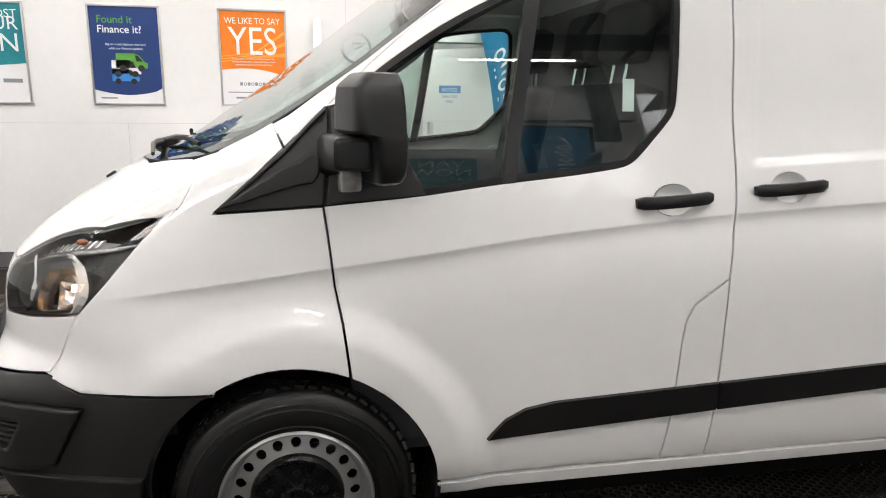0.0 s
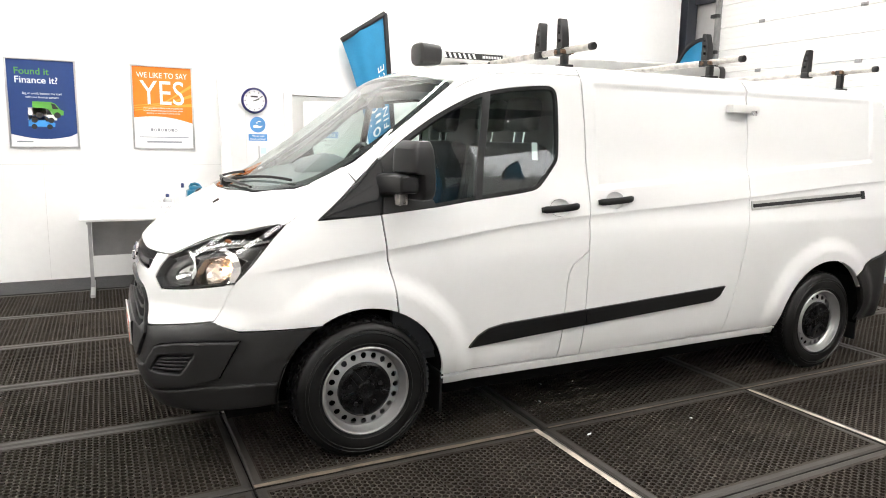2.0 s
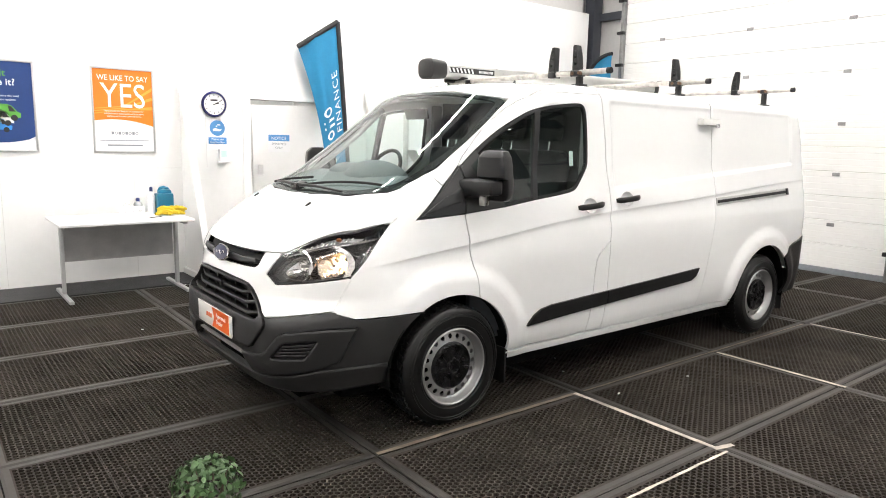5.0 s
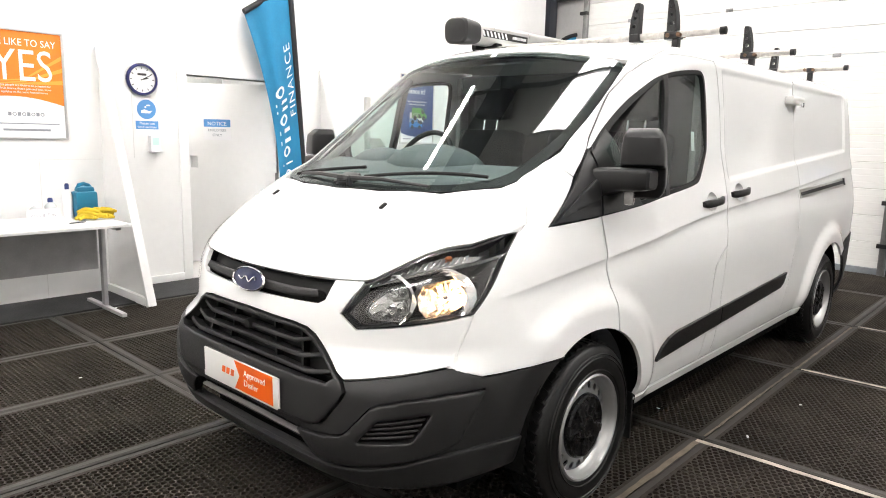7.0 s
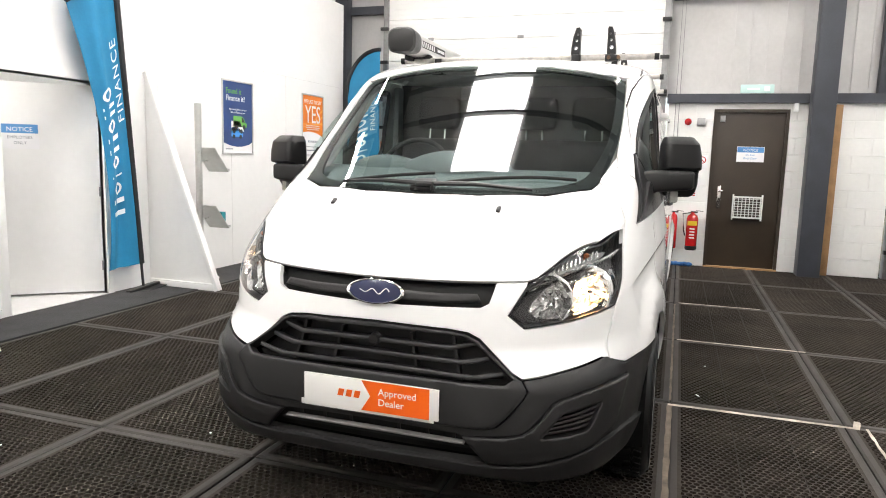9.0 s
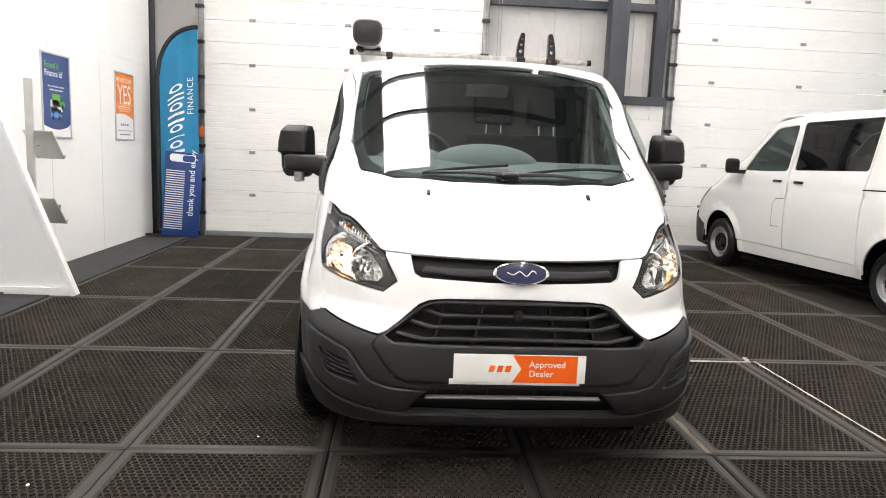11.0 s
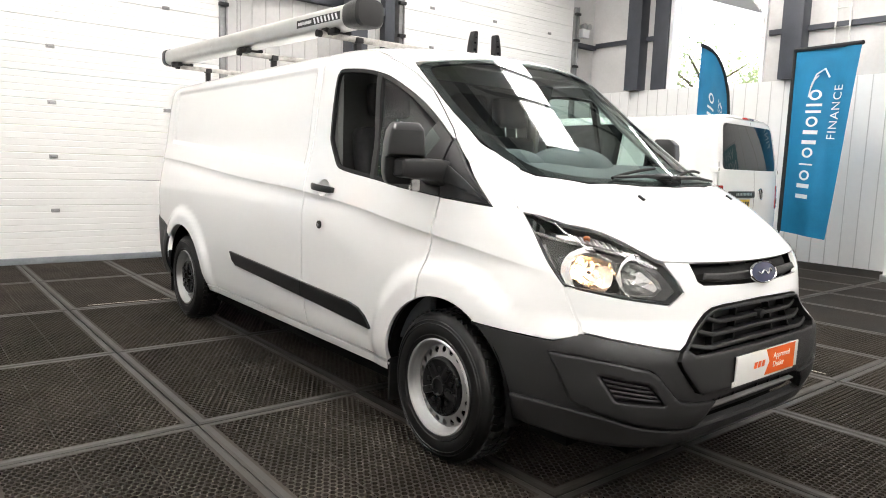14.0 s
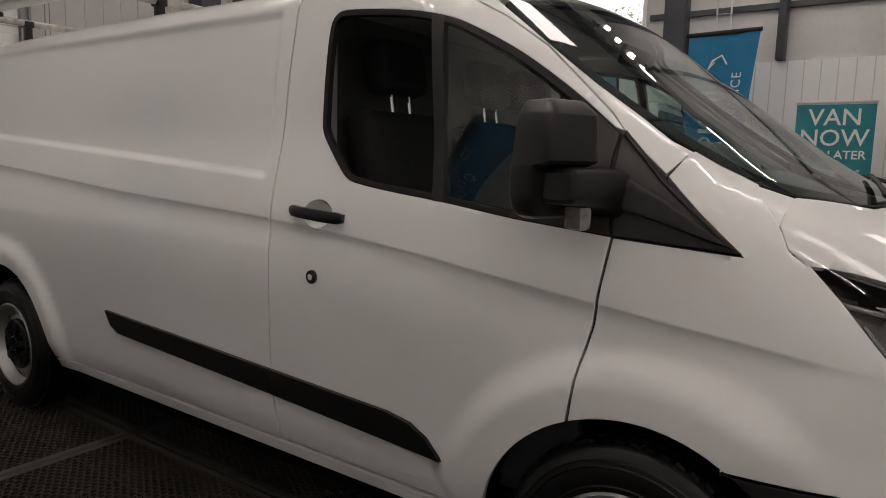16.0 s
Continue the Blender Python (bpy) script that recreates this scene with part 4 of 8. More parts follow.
def headlight(flip):
    s = -1 if flip else 1
    top = A((.533, .966), (.561, .982), (.60, 1.018), (.648, 1.058), (.692, 1.080), (.738, 1.088)) + B_((-.40, 1.119), (-.29, 1.157))
    rim = A((.478, .86), (.505, .91)) + top + B_((-.40, 1.055), (-.49, .95), (-.565, .866)) + A((.68, .832), (.535, .812))
    lens = panel("headlight_lens", rim, "nose", LENS, van, flip=flip, gap=.006, depth=0, lift=.004, edge=False, label="clear headlight lens over a lit lamp")
    lens.visible_shadow = False
    panel("headlight_tray", rim, "nose", LAMPBLACK, lens, flip=flip, gap=0, lift=-.125, depth=0, edge=False)
    pr = rim if area(rim) > 0 else rim[::-1]
    panel("headlight_bezel", rim, "nose", BLACKPLASTIC, lens, flip=flip, gap=.004, lift=-.003, depth=.12, holes=[shrink(pr, .009)], edge=False)
    # dark inner mask with the two reflector openings and the indicator window above
    outer = A((.806, .975), (.762, 1.000), (.722, .990), (.690, .975), (.682, .90), (.680, .845), (.725, .850), (.770, .868), (.800, .905))
    inner_o = A((.676, .972), (.645, .985), (.615, .975), (.592, .955), (.558, .905), (.548, .872), (.575, .846), (.62, .842), (.670, .843))
    mask = A((.497, .862), (.545, .942), (.575, .962), (.66, 1.000), (.745, 1.022)) + B_((-.50, 1.035), (-.42, 1.050), (-.50, .95), (-.56, .880)) + A((.67, .842), (.54, .826))
    mo = [q if area(q) > 0 else q[::-1] for q in (outer, inner_o)]
    panel("lamp_mask", mask, "nose", LAMPBLACK, lens, flip=flip, gap=0, lift=-.030, depth=.045, holes=mo, edge=False)
    for q in mo:
        panel("reflector_rim", q, "nose", SMOKE, lens, flip=flip, gap=0, lift=-.028, depth=.03, holes=[shrink(q, .003)], rim_w=.002, tilt=.6)
    panel("lamp_brow", A((.548, .955), (.580, .976), (.66, 1.012), (.70, 1.026)) + B_((-.50, 1.046), (-.375, 1.070), (-.385, 1.058), (-.50, 1.034)) + A((.70, 1.013), (.66, 1.000), (.58, .966)), "nose", SMOKE, lens, flip=flip, gap=0, lift=-.014, depth=.03, rim_w=.004, tilt=.7)
    chamber = A((.560, .985), (.612, 1.034), (.652, 1.056), (.692, 1.068), (.735, 1.068)) + B_((-.47, 1.066), (-.50, 1.052)) + A((.73, 1.035), (.68, 1.024), (.60, .992))
    panel("indicator_chamber", chamber, "nose", CHAMBER, lens, flip=flip, gap=0, lift=-.034, depth=.0, edge=False)
    for k in range(11):
        y = .605 + .0135 * k
        za = 1.020 + .36 * (y - .605) - 1.1 * max(0, y - .66) ** 2
        panel("chamber_flute", A((y, za + .008), (y + .006, za + .010), (y + .010, za - .012), (y + .004, za - .014)), "nose", REFLECTOR, lens, flip=flip, gap=0, lift=-.026, depth=.008, rim_w=.002, tilt=.8, edge=True)
    panel("chrome_line", B_((-.535, .915), (-.485, .985), (-.455, 1.022), (-.449, 1.020), (-.478, .980), (-.528, .910)), "nose", SMOKE, lens, flip=flip, gap=0, lift=-.024, depth=.006, edge=False)
    for (y, z, r, lit) in ((.606, .912, .090, 0), (.738, .925, .098, 1)):
        q = cast(van_body, "nose", np.array([A((y, z))[0][0]]), np.array([z]))[0]
        n = gradient(van_body, q[None])[0]
        n = (n + np.array([-1.6, 0, 0])) / np.linalg.norm(n + np.array([-1.6, 0, 0]))
        m = Matrix.Translation(Vector(q) - Vector(n) * .112) @ Vector(n).to_track_quat("Z", "Y").to_matrix().to_4x4()
        bm = BM()
        vs = lathe(bm, [(.010, 0), (r * .22, .003), (r * .36, .010), (r * .5, .020), (r * .64, .033), (r * .77, .048), (r * .89, .064), (r * 1.0, .080)], m, seg=22 if lit else 18)
        rnd = random.Random(7)
        for v in vs:
            v.co += Vector((rnd.uniform(-1, 1), rnd.uniform(-1, 1), rnd.uniform(-1, 1))) * .0032
        for _ in range(6):
            co = np.array([v.co for v in vs])
            out = van_body(co[:, 0], co[:, 1], co[:, 2]) + .014
            for v, d in zip(vs, out):
                if d > 0:
                    v.co -= Vector(n) * float(d)
        bowl = part("reflector", bm, FACETS if lit else REFLECTOR, lens, "warm lit faceted reflector" if lit else "unlit faceted reflector", smooth=False)
        bm = BM()
        if lit:
            cyl(bm, m @ Vector((0, 0, .006)), m @ Vector((0, 0, .050)), .0105, .0095, seg=14)
        else:
            cyl(bm, m @ Vector((0, 0, .0)), m @ Vector((0, 0, .045)), .010, .008, seg=12)
        bulb = part("bulb", bm, BULB if lit else CLEARLENS, lens)
        made = [bowl, bulb]
        if lit:
            bm = BM()
            ball(bm, m @ Vector((0, 0, .055)), .0115, (1, 1, .7), 12)
            made.append(part("bulb_cap", bm, SMOKE, lens))
        for ob in made:
            if flip:
                for v in ob.data.vertices:
                    v.co.y *= -1
                ob.data.flip_normals()
    q = cast(van_body, "nose", np.array([A((.705, 1.048))[0][0]]), np.array([1.048]))[0]
    bm = BM()
    ball(bm, (q[0] + .026, s * q[1] - s * .010, q[2] - .002), .012, (1.3, 1, .8))
    part("indicator_bulb", bm, AMBER, lens)


headlight(False)
headlight(True)
# washer jets, wipers
for y in (-.353, .353):
    q = cast(van_body, "top", np.array([-.573]), np.array([y]))[0]
    bm = BM()
    box(bm, -.017, .017, -.008, .008, -.004, .008, .003, Matrix.Translation(q) @ pose(0, 0, 0, 0, -32, 0))
    part("washer_jet", bm, BLACKPLASTIC, van)


def wiper(y0, pts):
    q = [cast(van_body, "top", np.array([x]), np.array([y]))[0] + np.array([-.012, 0, .008]) for x, y in pts]
    bm = BM()
    pipe(bm, [Vector(q[0]) - Vector((0, 0, .015)), Vector(q[0]) + Vector((0, 0, .012)), Vector(q[1]) + Vector((0, 0, .012)), Vector(q[2])], [.013, .012, .009, .006], 8)
    arm = part("wiper_arm", bm, BLACKPLASTIC, van)
    a, b = Vector(q[3]), Vector(q[4])
    bm = BM()
    mids = [cast(van_body, "top", np.array([pts[3][0] + (pts[4][0] - pts[3][0]) * t]), np.array([pts[3][1] + (pts[4][1] - pts[3][1]) * t]))[0] for t in np.linspace(0, 1, 9)]
    pipe(bm, [Vector(c) + Vector((-.008, 0, .012)) for c in mids], .007, 8)
    part("wiper_blade", bm, RUBBER, arm)


wiper(0, [(-.475, -.05), (-.455, .18), (-.42, .36), (-.43, .62 - .24), (-.365, -.02)])
wiper(0, [(-.475, .02), (-.455, -.22), (-.41, -.45), (-.25, -.60), (-.44, -.10)])
bm = BM()
box(bm, -.04, .04, -.05, .05, -.012, .014, .008, Matrix.Translation(cast(van_body, "top", np.array([-.455]), np.array([0.]))[0]) @ pose(0, 0, 0, 0, -30, 0))
part("wiper_mount", bm, BLACKPLASTIC, van)


def mirror(flip):
    s = -1 if flip else 1
    dx, dy, dz = (.055, -.045, 0) if flip else (.03, -.01, -.026)
    at = pose(dx + .158, s * (dy + 1.045), dz) @ pose(0, 0, 0, 0, 0, -20 * s) @ pose(-.158, -s * 1.045, 0)

    def block(rows, name, material, parent, label=""):
        """A rounded upright block from rows of (z, x0, x1, y0, y1)."""
        bm = BM()
        rings = []
        for z, x0, x1, y0, y1 in rows:
            cx, cy, hx, hy = (x0 + x1) / 2, (y0 + y1) / 2, (x1 - x0) / 2, (y1 - y0) / 2
            ring = []
            for a in range(32):
                c, q = math.cos(2 * math.pi * a / 32), math.sin(2 * math.pi * a / 32)
                ring.append(bm.verts.new((cx + hx * math.copysign(abs(c) ** .34, c), s * (cy + hy * math.copysign(abs(q) ** .34, q)), z)))
            rings.append(ring)
        for a, b in zip(rings, rings[1:]):
            for i in range(32):
                k = (i + 1) % 32
                bm.faces.new((a[i], a[k], b[k], b[i]))
        bm.faces.new(rings[0][::-1])
        bm.faces.new(rings[-1])
        if flip:
            bmesh.ops.reverse_faces(bm, faces=bm.faces)
        bmesh.ops.transform(bm, matrix=at, verts=bm.verts)
        return part(name, bm, material, parent, label, angle=26)

    shell = block([(1.240, .160, .206, .994, 1.100), (1.247, .152, .218, .982, 1.114), (1.264, .146, .224, .971, 1.126), (1.295, .140, .228, .964, 1.133), (1.350, .134, .229, .961, 1.133), (1.362, .126, .229, .961, 1.133), (1.368, .094, .229, .961, 1.132), (1.376, .086, .229, .961, 1.131), (1.43, .087, .228, .962, 1.127), (1.478, .092, .226, .965, 1.117),
                   (1.486, .097, .225, .967, 1.113), (1.510, .124, .220, .978, 1.098), (1.514, .134, .214, .986, 1.090)], "mirror_housing", BLACKPLASTIC, van, "black plastic door mirror")
    bm = BM()
    box(bm, .21, .2275, min(s * 1.0, s * 1.09), max(s * 1.0, s * 1.09), 1.34, 1.47, .003, at)
    part("mirror_glass", bm, CHROME, shell)
    bm = BM()
    sec = [(.850, .048, .215, 1.215, 1.352), (.900, .056, .205, 1.240, 1.360), (.940, .062, .195, 1.262, 1.361), (1.0, .070, .19, 1.270, 1.362), (1.065, .084, .190, 1.274, 1.362), (1.088, .092, .185, 1.279, 1.358), (1.096, .104, .175, 1.288, 1.348)]
    rings = []
    for y, xa, xb, za, zb in sec:
        cx, cz, hx, hz = (xa + xb) / 2 + dx * .5, (za + zb) / 2 + dz, (xb - xa) / 2, (zb - za) / 2
        rings.append([bm.verts.new((cx + hx * math.copysign(abs(math.cos(g)) ** .34, math.cos(g)), s * (y + dy * .6), cz + hz * math.copysign(abs(math.sin(g)) ** .34, math.sin(g)))) for g in (2 * math.pi * i / 20 for i in range(20))])
    for a, b in zip(rings, rings[1:]):
        for i in range(20):
            k = (i + 1) % 20
            bm.faces.new((a[i], a[k], b[k], b[i]))
    bm.faces.new(rings[0][::-1])
    bm.faces.new(rings[-1])
    bmesh.ops.recalc_face_normals(bm, faces=bm.faces)
    part("mirror_arm", bm, BLACKPLASTIC, shell, angle=30)
    bm = BM()
    box(bm, .088, .145, min(s * .985, s * 1.025), max(s * .985, s * 1.025), 1.216, 1.272, .012, at)
    part("repeater_lens", bm, CLEARLENS, shell, "clear indicator lens")


mirror(False)
mirror(True)


# wheels
def wheel():
    w = thing("road_wheel", "", "")
    bm = BM()
    prof = [(.205, -.095), (.225, -.104), (.262, -.110), (.298, -.106), (.322, -.092), (.332, -.078), (.336, -.05), (.337, 0), (.336, .05), (.332, .078), (.322, .092), (.298, .106), (.262, .110), (.225, .104), (.205, .095), (.205, -.095)]
    lathe(bm, prof, seg=96)
    part("tyre", bm, TYRE, w, "black tyre")
    bm = BM()
    for row, z in ((0, -.062), (1, -.022), (0, .022), (1, .062)):
        for i in range(56):
            a = 2 * math.pi * (i + .5 * row) / 56
            box(bm, .330, .3415, -.0125, .0125, z - .015, z + .015, 0, pose(0, 0, 0, 0, 0, math.degrees(a)) @ pose(0, 0, 0, 18 * (1 if row else -1), 0, 0))
    for r, h in ((.300, -.1075), (.285, -.1095), (.235, -.1075)):
        lathe(bm, [(r - .003, h + .002), (r, h - .0022), (r + .003, h + .002)], seg=72)
    part("tread", bm, TYRE, w, smooth=False)
    bm = BM()
    lathe(bm, [(.206, .09), (.196, .06), (.188, .0), (.190, -.05), (.199, -.085), (.214, -.103), (.219, -.100), (.2175, -.104), (.212, -.108), (.206, -.104), (.201, -.088), (.197, -.074), (.191, -.064), (.186, -.058)], seg=72)
    rim = part("rim", bm, STEEL, w, "silver painted steel rim")
    # disc with a ring of round vent holes
    bm = BM()
    holes = 20
    ro, ri, rc, rh = .187, .132, .1645, .0150
    hh = lambda r: -.054 - (.187 - r) * .25
    for k in range(holes):
        a = 2 * math.pi * k / holes
        da = math.pi / holes
        frame_pts = [(ro, -da), (ro, -da / 2), (ro, 0), (ro, da / 2), (ro, da), (rc, da), (ri, da), (ri, da / 2), (ri, 0), (ri, -da / 2), (ri, -da), (rc, -da)]
        outer = [(r * math.cos(a + t), r * math.sin(a + t), hh(r)) for r, t in frame_pts]
        ang = [math.atan2(r * math.sin(t), r * math.cos(t) - rc) for r, t in frame_pts]
        ring = [((rc + rh * math.cos(g)) * math.cos(a) - rh * math.sin(g) * math.sin(a), (rc + rh * math.cos(g)) * math.sin(a) + rh * math.sin(g) * math.cos(a), hh(rc + rh * math.cos(g))) for g in ang]
        o = [bm.verts.new(p) for p in outer]
        n = [bm.verts.new(p) for p in ring]
        d = [bm.verts.new((x, y, z + .005)) for x, y, z in ring]
        for i in range(12):
            j = (i + 1) % 12
            bm.faces.new((o[i], o[j], n[j], n[i]))
            bm.faces.new((n[i], n[j], d[j], d[i]))
    lathe(bm, [(.132, -.0678), (.122, -.074), (.100, -.079), (.05, -.079)], seg=48)
    bmesh.ops.remove_doubles(bm, verts=bm.verts, dist=1e-4)
    part("disc", bm, STEEL, w, angle=45)
    # Near-black disc added behind the vent holes, so their shade is in its colour.
    bm = BM()
    lathe(bm, [(.19, .0), (.05, .0)], seg=32)
    part("hole_backing", bm, UNDER, w)
    bm = BM()
    lathe(bm, [(.134, -.067), (.132, -.080), (.122, -.087), (.108, -.083), (.066, -.080), (.048, -.083), (.045, -.095), (.038, -.098), (.030, -.094), (.0, -.094)], seg=48)
    part("centre_cap", bm, CAPBLACK, w, "black hub cover")
    for k in range(5):
        bm = BM()
        box(bm, .044, .120, -.017, .017, -.095, -.076, .006, pose(0, 0, 0, 0, 0, 72 * k + 18))
        part("cap_rib", bm, CAPBLACK, w)
        bm = BM()
        cyl(bm, (.080 * math.cos(radians(72 * k + 54)), .080 * math.sin(radians(72 * k + 54)), -.090), (.080 * math.cos(radians(72 * k + 54)), .080 * math.sin(radians(72 * k + 54)), -.076), .011, seg=8)
        part("wheel_nut", bm, BLACKPLASTIC, w)
    return w


def place_wheels(master, parent, spots):
    for i, m in enumerate(spots):
        w = master if i == 0 else copy_thing(master, m)
        w.matrix_basis = m
        w.parent = parent


first_wheel = wheel()
place_wheels(first_wheel, van, [pose(0, -.853, .331, -90, 0, 0), pose(3.3, -.853, .331, -90, 23, 0), pose(0, .853, .331, 90, 40, 0), pose(3.3, .853, .331, 90, 61, 0)])
for _s in (-1, 1):
    for cx, r in ((0, ARCH_R), (3.3, REAR_R)):
        bm = BM()
        n = 20
        a = [(cx + (r + .012) * math.cos(radians(-8 + 196 * i / n)), .33 + (r + .012) * math.sin(radians(-8 + 196 * i / n))) for i in range(n + 1)]
        rows = [[bm.verts.new((x, _s * y, z)) for x, z in a] for y in (.935, .60)]
        for i in range(n):
            bm.faces.new((rows[0][i], rows[0][i + 1], rows[1][i + 1], rows[1][i]))
        c = bm.verts.new((cx, _s * .60, .28))
        for i in range(n):
            bm.faces.new((rows[1][i], rows[1][i + 1], c))
        part("wheel_arch_liner", bm, UNDER, van, smooth=False)
    for x in (.40, 3.745):
        simple("mud_flap", RUBBER, van, (x, x + .015, min(_s * .74, _s * .93), max(_s * .74, _s * .93), .145, .36), bev=.004)
simple("underbody", UNDER, van, (.46, 2.84, -.86, .86, .22, .30), (-.75, .45, -.58, .58, .20, .34), (2.84, 4.0, -.58, .58, .24, .40), (-.62, -.42, -.80, .80, .24, .30))

# roof bars, stops and pipe carrier
for x, z in ((1.335, 2.034), (2.484, 2.043), (3.80, 2.06)):
    bm = BM()
    cyl(bm, (x, -.825, z), (x, .835, z), .019, seg=20)
    rb = part("roof_bar", bm, WORN, van, "scuffed galvanised roof bar")
    for y in (-.825, .835):
        bm = BM()
        cyl(bm, (x, y - .014, z), (x, y + .014, z), .0205, seg=16)
        part("bar_end_cap", bm, RUBBER, rb)
    for y in (-.575, .575):
        zr = heights(van_body, (x, abs(y)))[0][1]
        bm = BM()
        box(bm, x - .020, x + .020, y - .018, y + .018, zr - .012, z - .01, .006)
        box(bm, x - .038, x + .038, y - .04, y + .04, zr - .012, zr + .012, .005)
        box(bm, x - .034, x + .034, y - .024, y + .024, z - .026, z + .010, .008)
        part("bar_foot", bm, BLACKPLASTIC, rb)
    for y in (-.54, -.60):
        bm = BM()
        cyl(bm, (x - .042, y, z - .006), (x + .042, y, z - .006), .012, seg=8)
        part("clamp_bolt", bm, RUST, rb)


def drilled_plate(bm, outline, holes, t, m):
    """A plate of thickness t along z with round holes (x, y, r) right through it."""
    loops = [outline] + [[(cx + r * math.cos(2 * math.pi * i / 14), cy + r * math.sin(2 * math.pi * i / 14)) for i in range(14)] for cx, cy, r in holes]
    pts, edges = [], []
    for loop in loops:
        k = len(pts)
        pts += loop
        edges += [(k + i, k + (i + 1) % len(loop)) for i in range(len(loop))]
    got = delaunay([Vector(p) for p in pts], edges, [], 0, 1e-6)
    uv = np.array([tuple(p) for p in got[0]])
    tri = np.array(got[2])
    mid = uv[tri].mean(1)
    ok = inside(outline, mid)
    for loop in loops[1:]:
        ok &= ~inside(loop, mid)
    lower = [bm.verts.new((x, y, 0)) for x, y in uv]
    upper = [bm.verts.new((x, y, t)) for x, y in uv]
    for a, b, c in tri[ok]:
        bm.faces.new((lower[c], lower[b], lower[a]))
        bm.faces.new((upper[a], upper[b], upper[c]))
    where = {o: i for i, olds in enumerate(got[3]) for o in olds}
    for a, b in edges:
        a, b = where[a], where[b]
        bm.faces.new((lower[a], lower[b], upper[b], upper[a]))
    bmesh.ops.recalc_face_normals(bm, faces=bm.faces)
    bmesh.ops.transform(bm, matrix=m, verts=bm.verts)


def load_stop(x, y, z):
    bm = BM()
    s = 1 if y > -.45 else -1
    outer = [(s * (.034 - .028 * (i / 10) ** 2.2), .168 * i / 10) for i in range(11)]
    prof = [(s * -.020, 0)] + outer + [(s * -.014, .170), (s * -.020, .160)]
    drilled_plate(bm, prof if s > 0 else prof[::-1], [(s * .006, .045, .0125), (s * .002, .090, .0092), (s * -.004, .127, .0068)], .048, pose(x - .024, y, z + .012) @ pose(0, 0, 0, 90, 0, 90))
    ob = part("load_stop", bm, BLACKPLASTIC, van, "black upright load stop with three holes")
    bm = BM()
    box(bm, x - .034, x + .034, y - .030, y + .030, z - .028, z + .016, .008)
    part("stop_clamp", bm, BLACKPLASTIC, ob)
    return ob


for x, y, z in ((1.335, -.34, 2.034), (1.335, -.547, 2.034), (2.484, -.537, 2.043), (2.484, -.30, 2.043), (3.80, -.30, 2.06), (3.80, -.53, 2.06)):
    if (x, y) not in ((2.484, -.30), (3.80, -.53)):
        load_stop(x, y, z)
tube_m = look((1.10, .715, 2.118), (4.04, .80, 2.155)) @ pose(0, 0, 0, 0, 180, 0)


def tube_ring(r, k=.62):
    return [(r * math.copysign(abs(math.cos(a)) ** k, math.cos(a)) * 1.06, r * math.copysign(abs(math.sin(a)) ** k, math.sin(a)) * .9) for a in (2 * math.pi * i / 32 for i in range(32))]


def ring_loft(bm, rows, m):
    rings = [[bm.verts.new((x, y, h)) for x, y in tube_ring(r)] for h, r in rows]
    for a, b in zip(rings, rings[1:]):
        for i in range(32):
            j = (i + 1) % 32
            bm.faces.new((a[i], a[j], b[j], b[i]))
    bm.faces.new(rings[0][::-1])
    bm.faces.new(rings[-1])
    bmesh.ops.recalc_face_normals(bm, faces=bm.faces)
    bmesh.ops.transform(bm, matrix=m, verts=bm.verts)


bm = BM()
ring_loft(bm, [(0, .074), (2.94, .074)], tube_m)
tube = part("pipe_carrier", bm, ALU, van, "long aluminium pipe carrier with black end caps")
bm = BM()
ring_loft(bm, [(-.128, .060), (-.122, .078), (-.105, .089), (-.02, .084), (0.03, .079), (.045, .076)], tube_m)
part("front_cap", bm, DARKPLASTIC, tube)
bm = BM()
ring_loft(bm, [(2.90, .078), (2.96, .080), (2.975, .072)], tube_m)
part("rear_cap", bm, DARKPLASTIC, tube)
for _s in (-1, 1):
    bm = BM()
    box(bm, _s * .0795 - .001, _s * .0795 + .001, -.022, .022, .07, .56, 0, tube_m)
    sticker = part("carrier_sticker", bm, BLACKPRINT, tube)
    for k in range(7):
        bm = BM()
        slab(bm, [(0, -.017), (.018, -.017), (.034, .017), (.016, .017)], .0008, tube_m @ pose(_s * .081, 0, .09 + .04 * k) @ pose(0, 0, 0, 0, -90 * _s, 0))
        part("sticker_stripe", bm, PRINTWHITE, sticker)
    for k in range(12):
        bm = BM()
        box(bm, _s * .0808 - .0006, _s * .0808 + .0006, -.009, .009, .385 + .0135 * k, .385 + .0135 * k + .008, 0, tube_m)
        part("sticker_mark", bm, PRINTWHITE, sticker)
for x, z, y in ((1.335, 2.034, .72), (2.484, 2.043, .755), (3.80, 2.06, .795)):
    bm = BM()
    box(bm, x - .03, x + .03, y - .085, y + .085, z + .012, z + .036, .006)
    box(bm, x - .10, x + .06, y + .03, y + .07, z - .004, z + .03, .006)
    part("carrier_clamp", bm, RUBBER, tube)
bm = BM()
cyl(bm, (.98, -.30, 1.93), (1.0, -.30, 1.972), .020, .006, seg=12)
part("aerial_base", bm, BLACKPLASTIC, van)

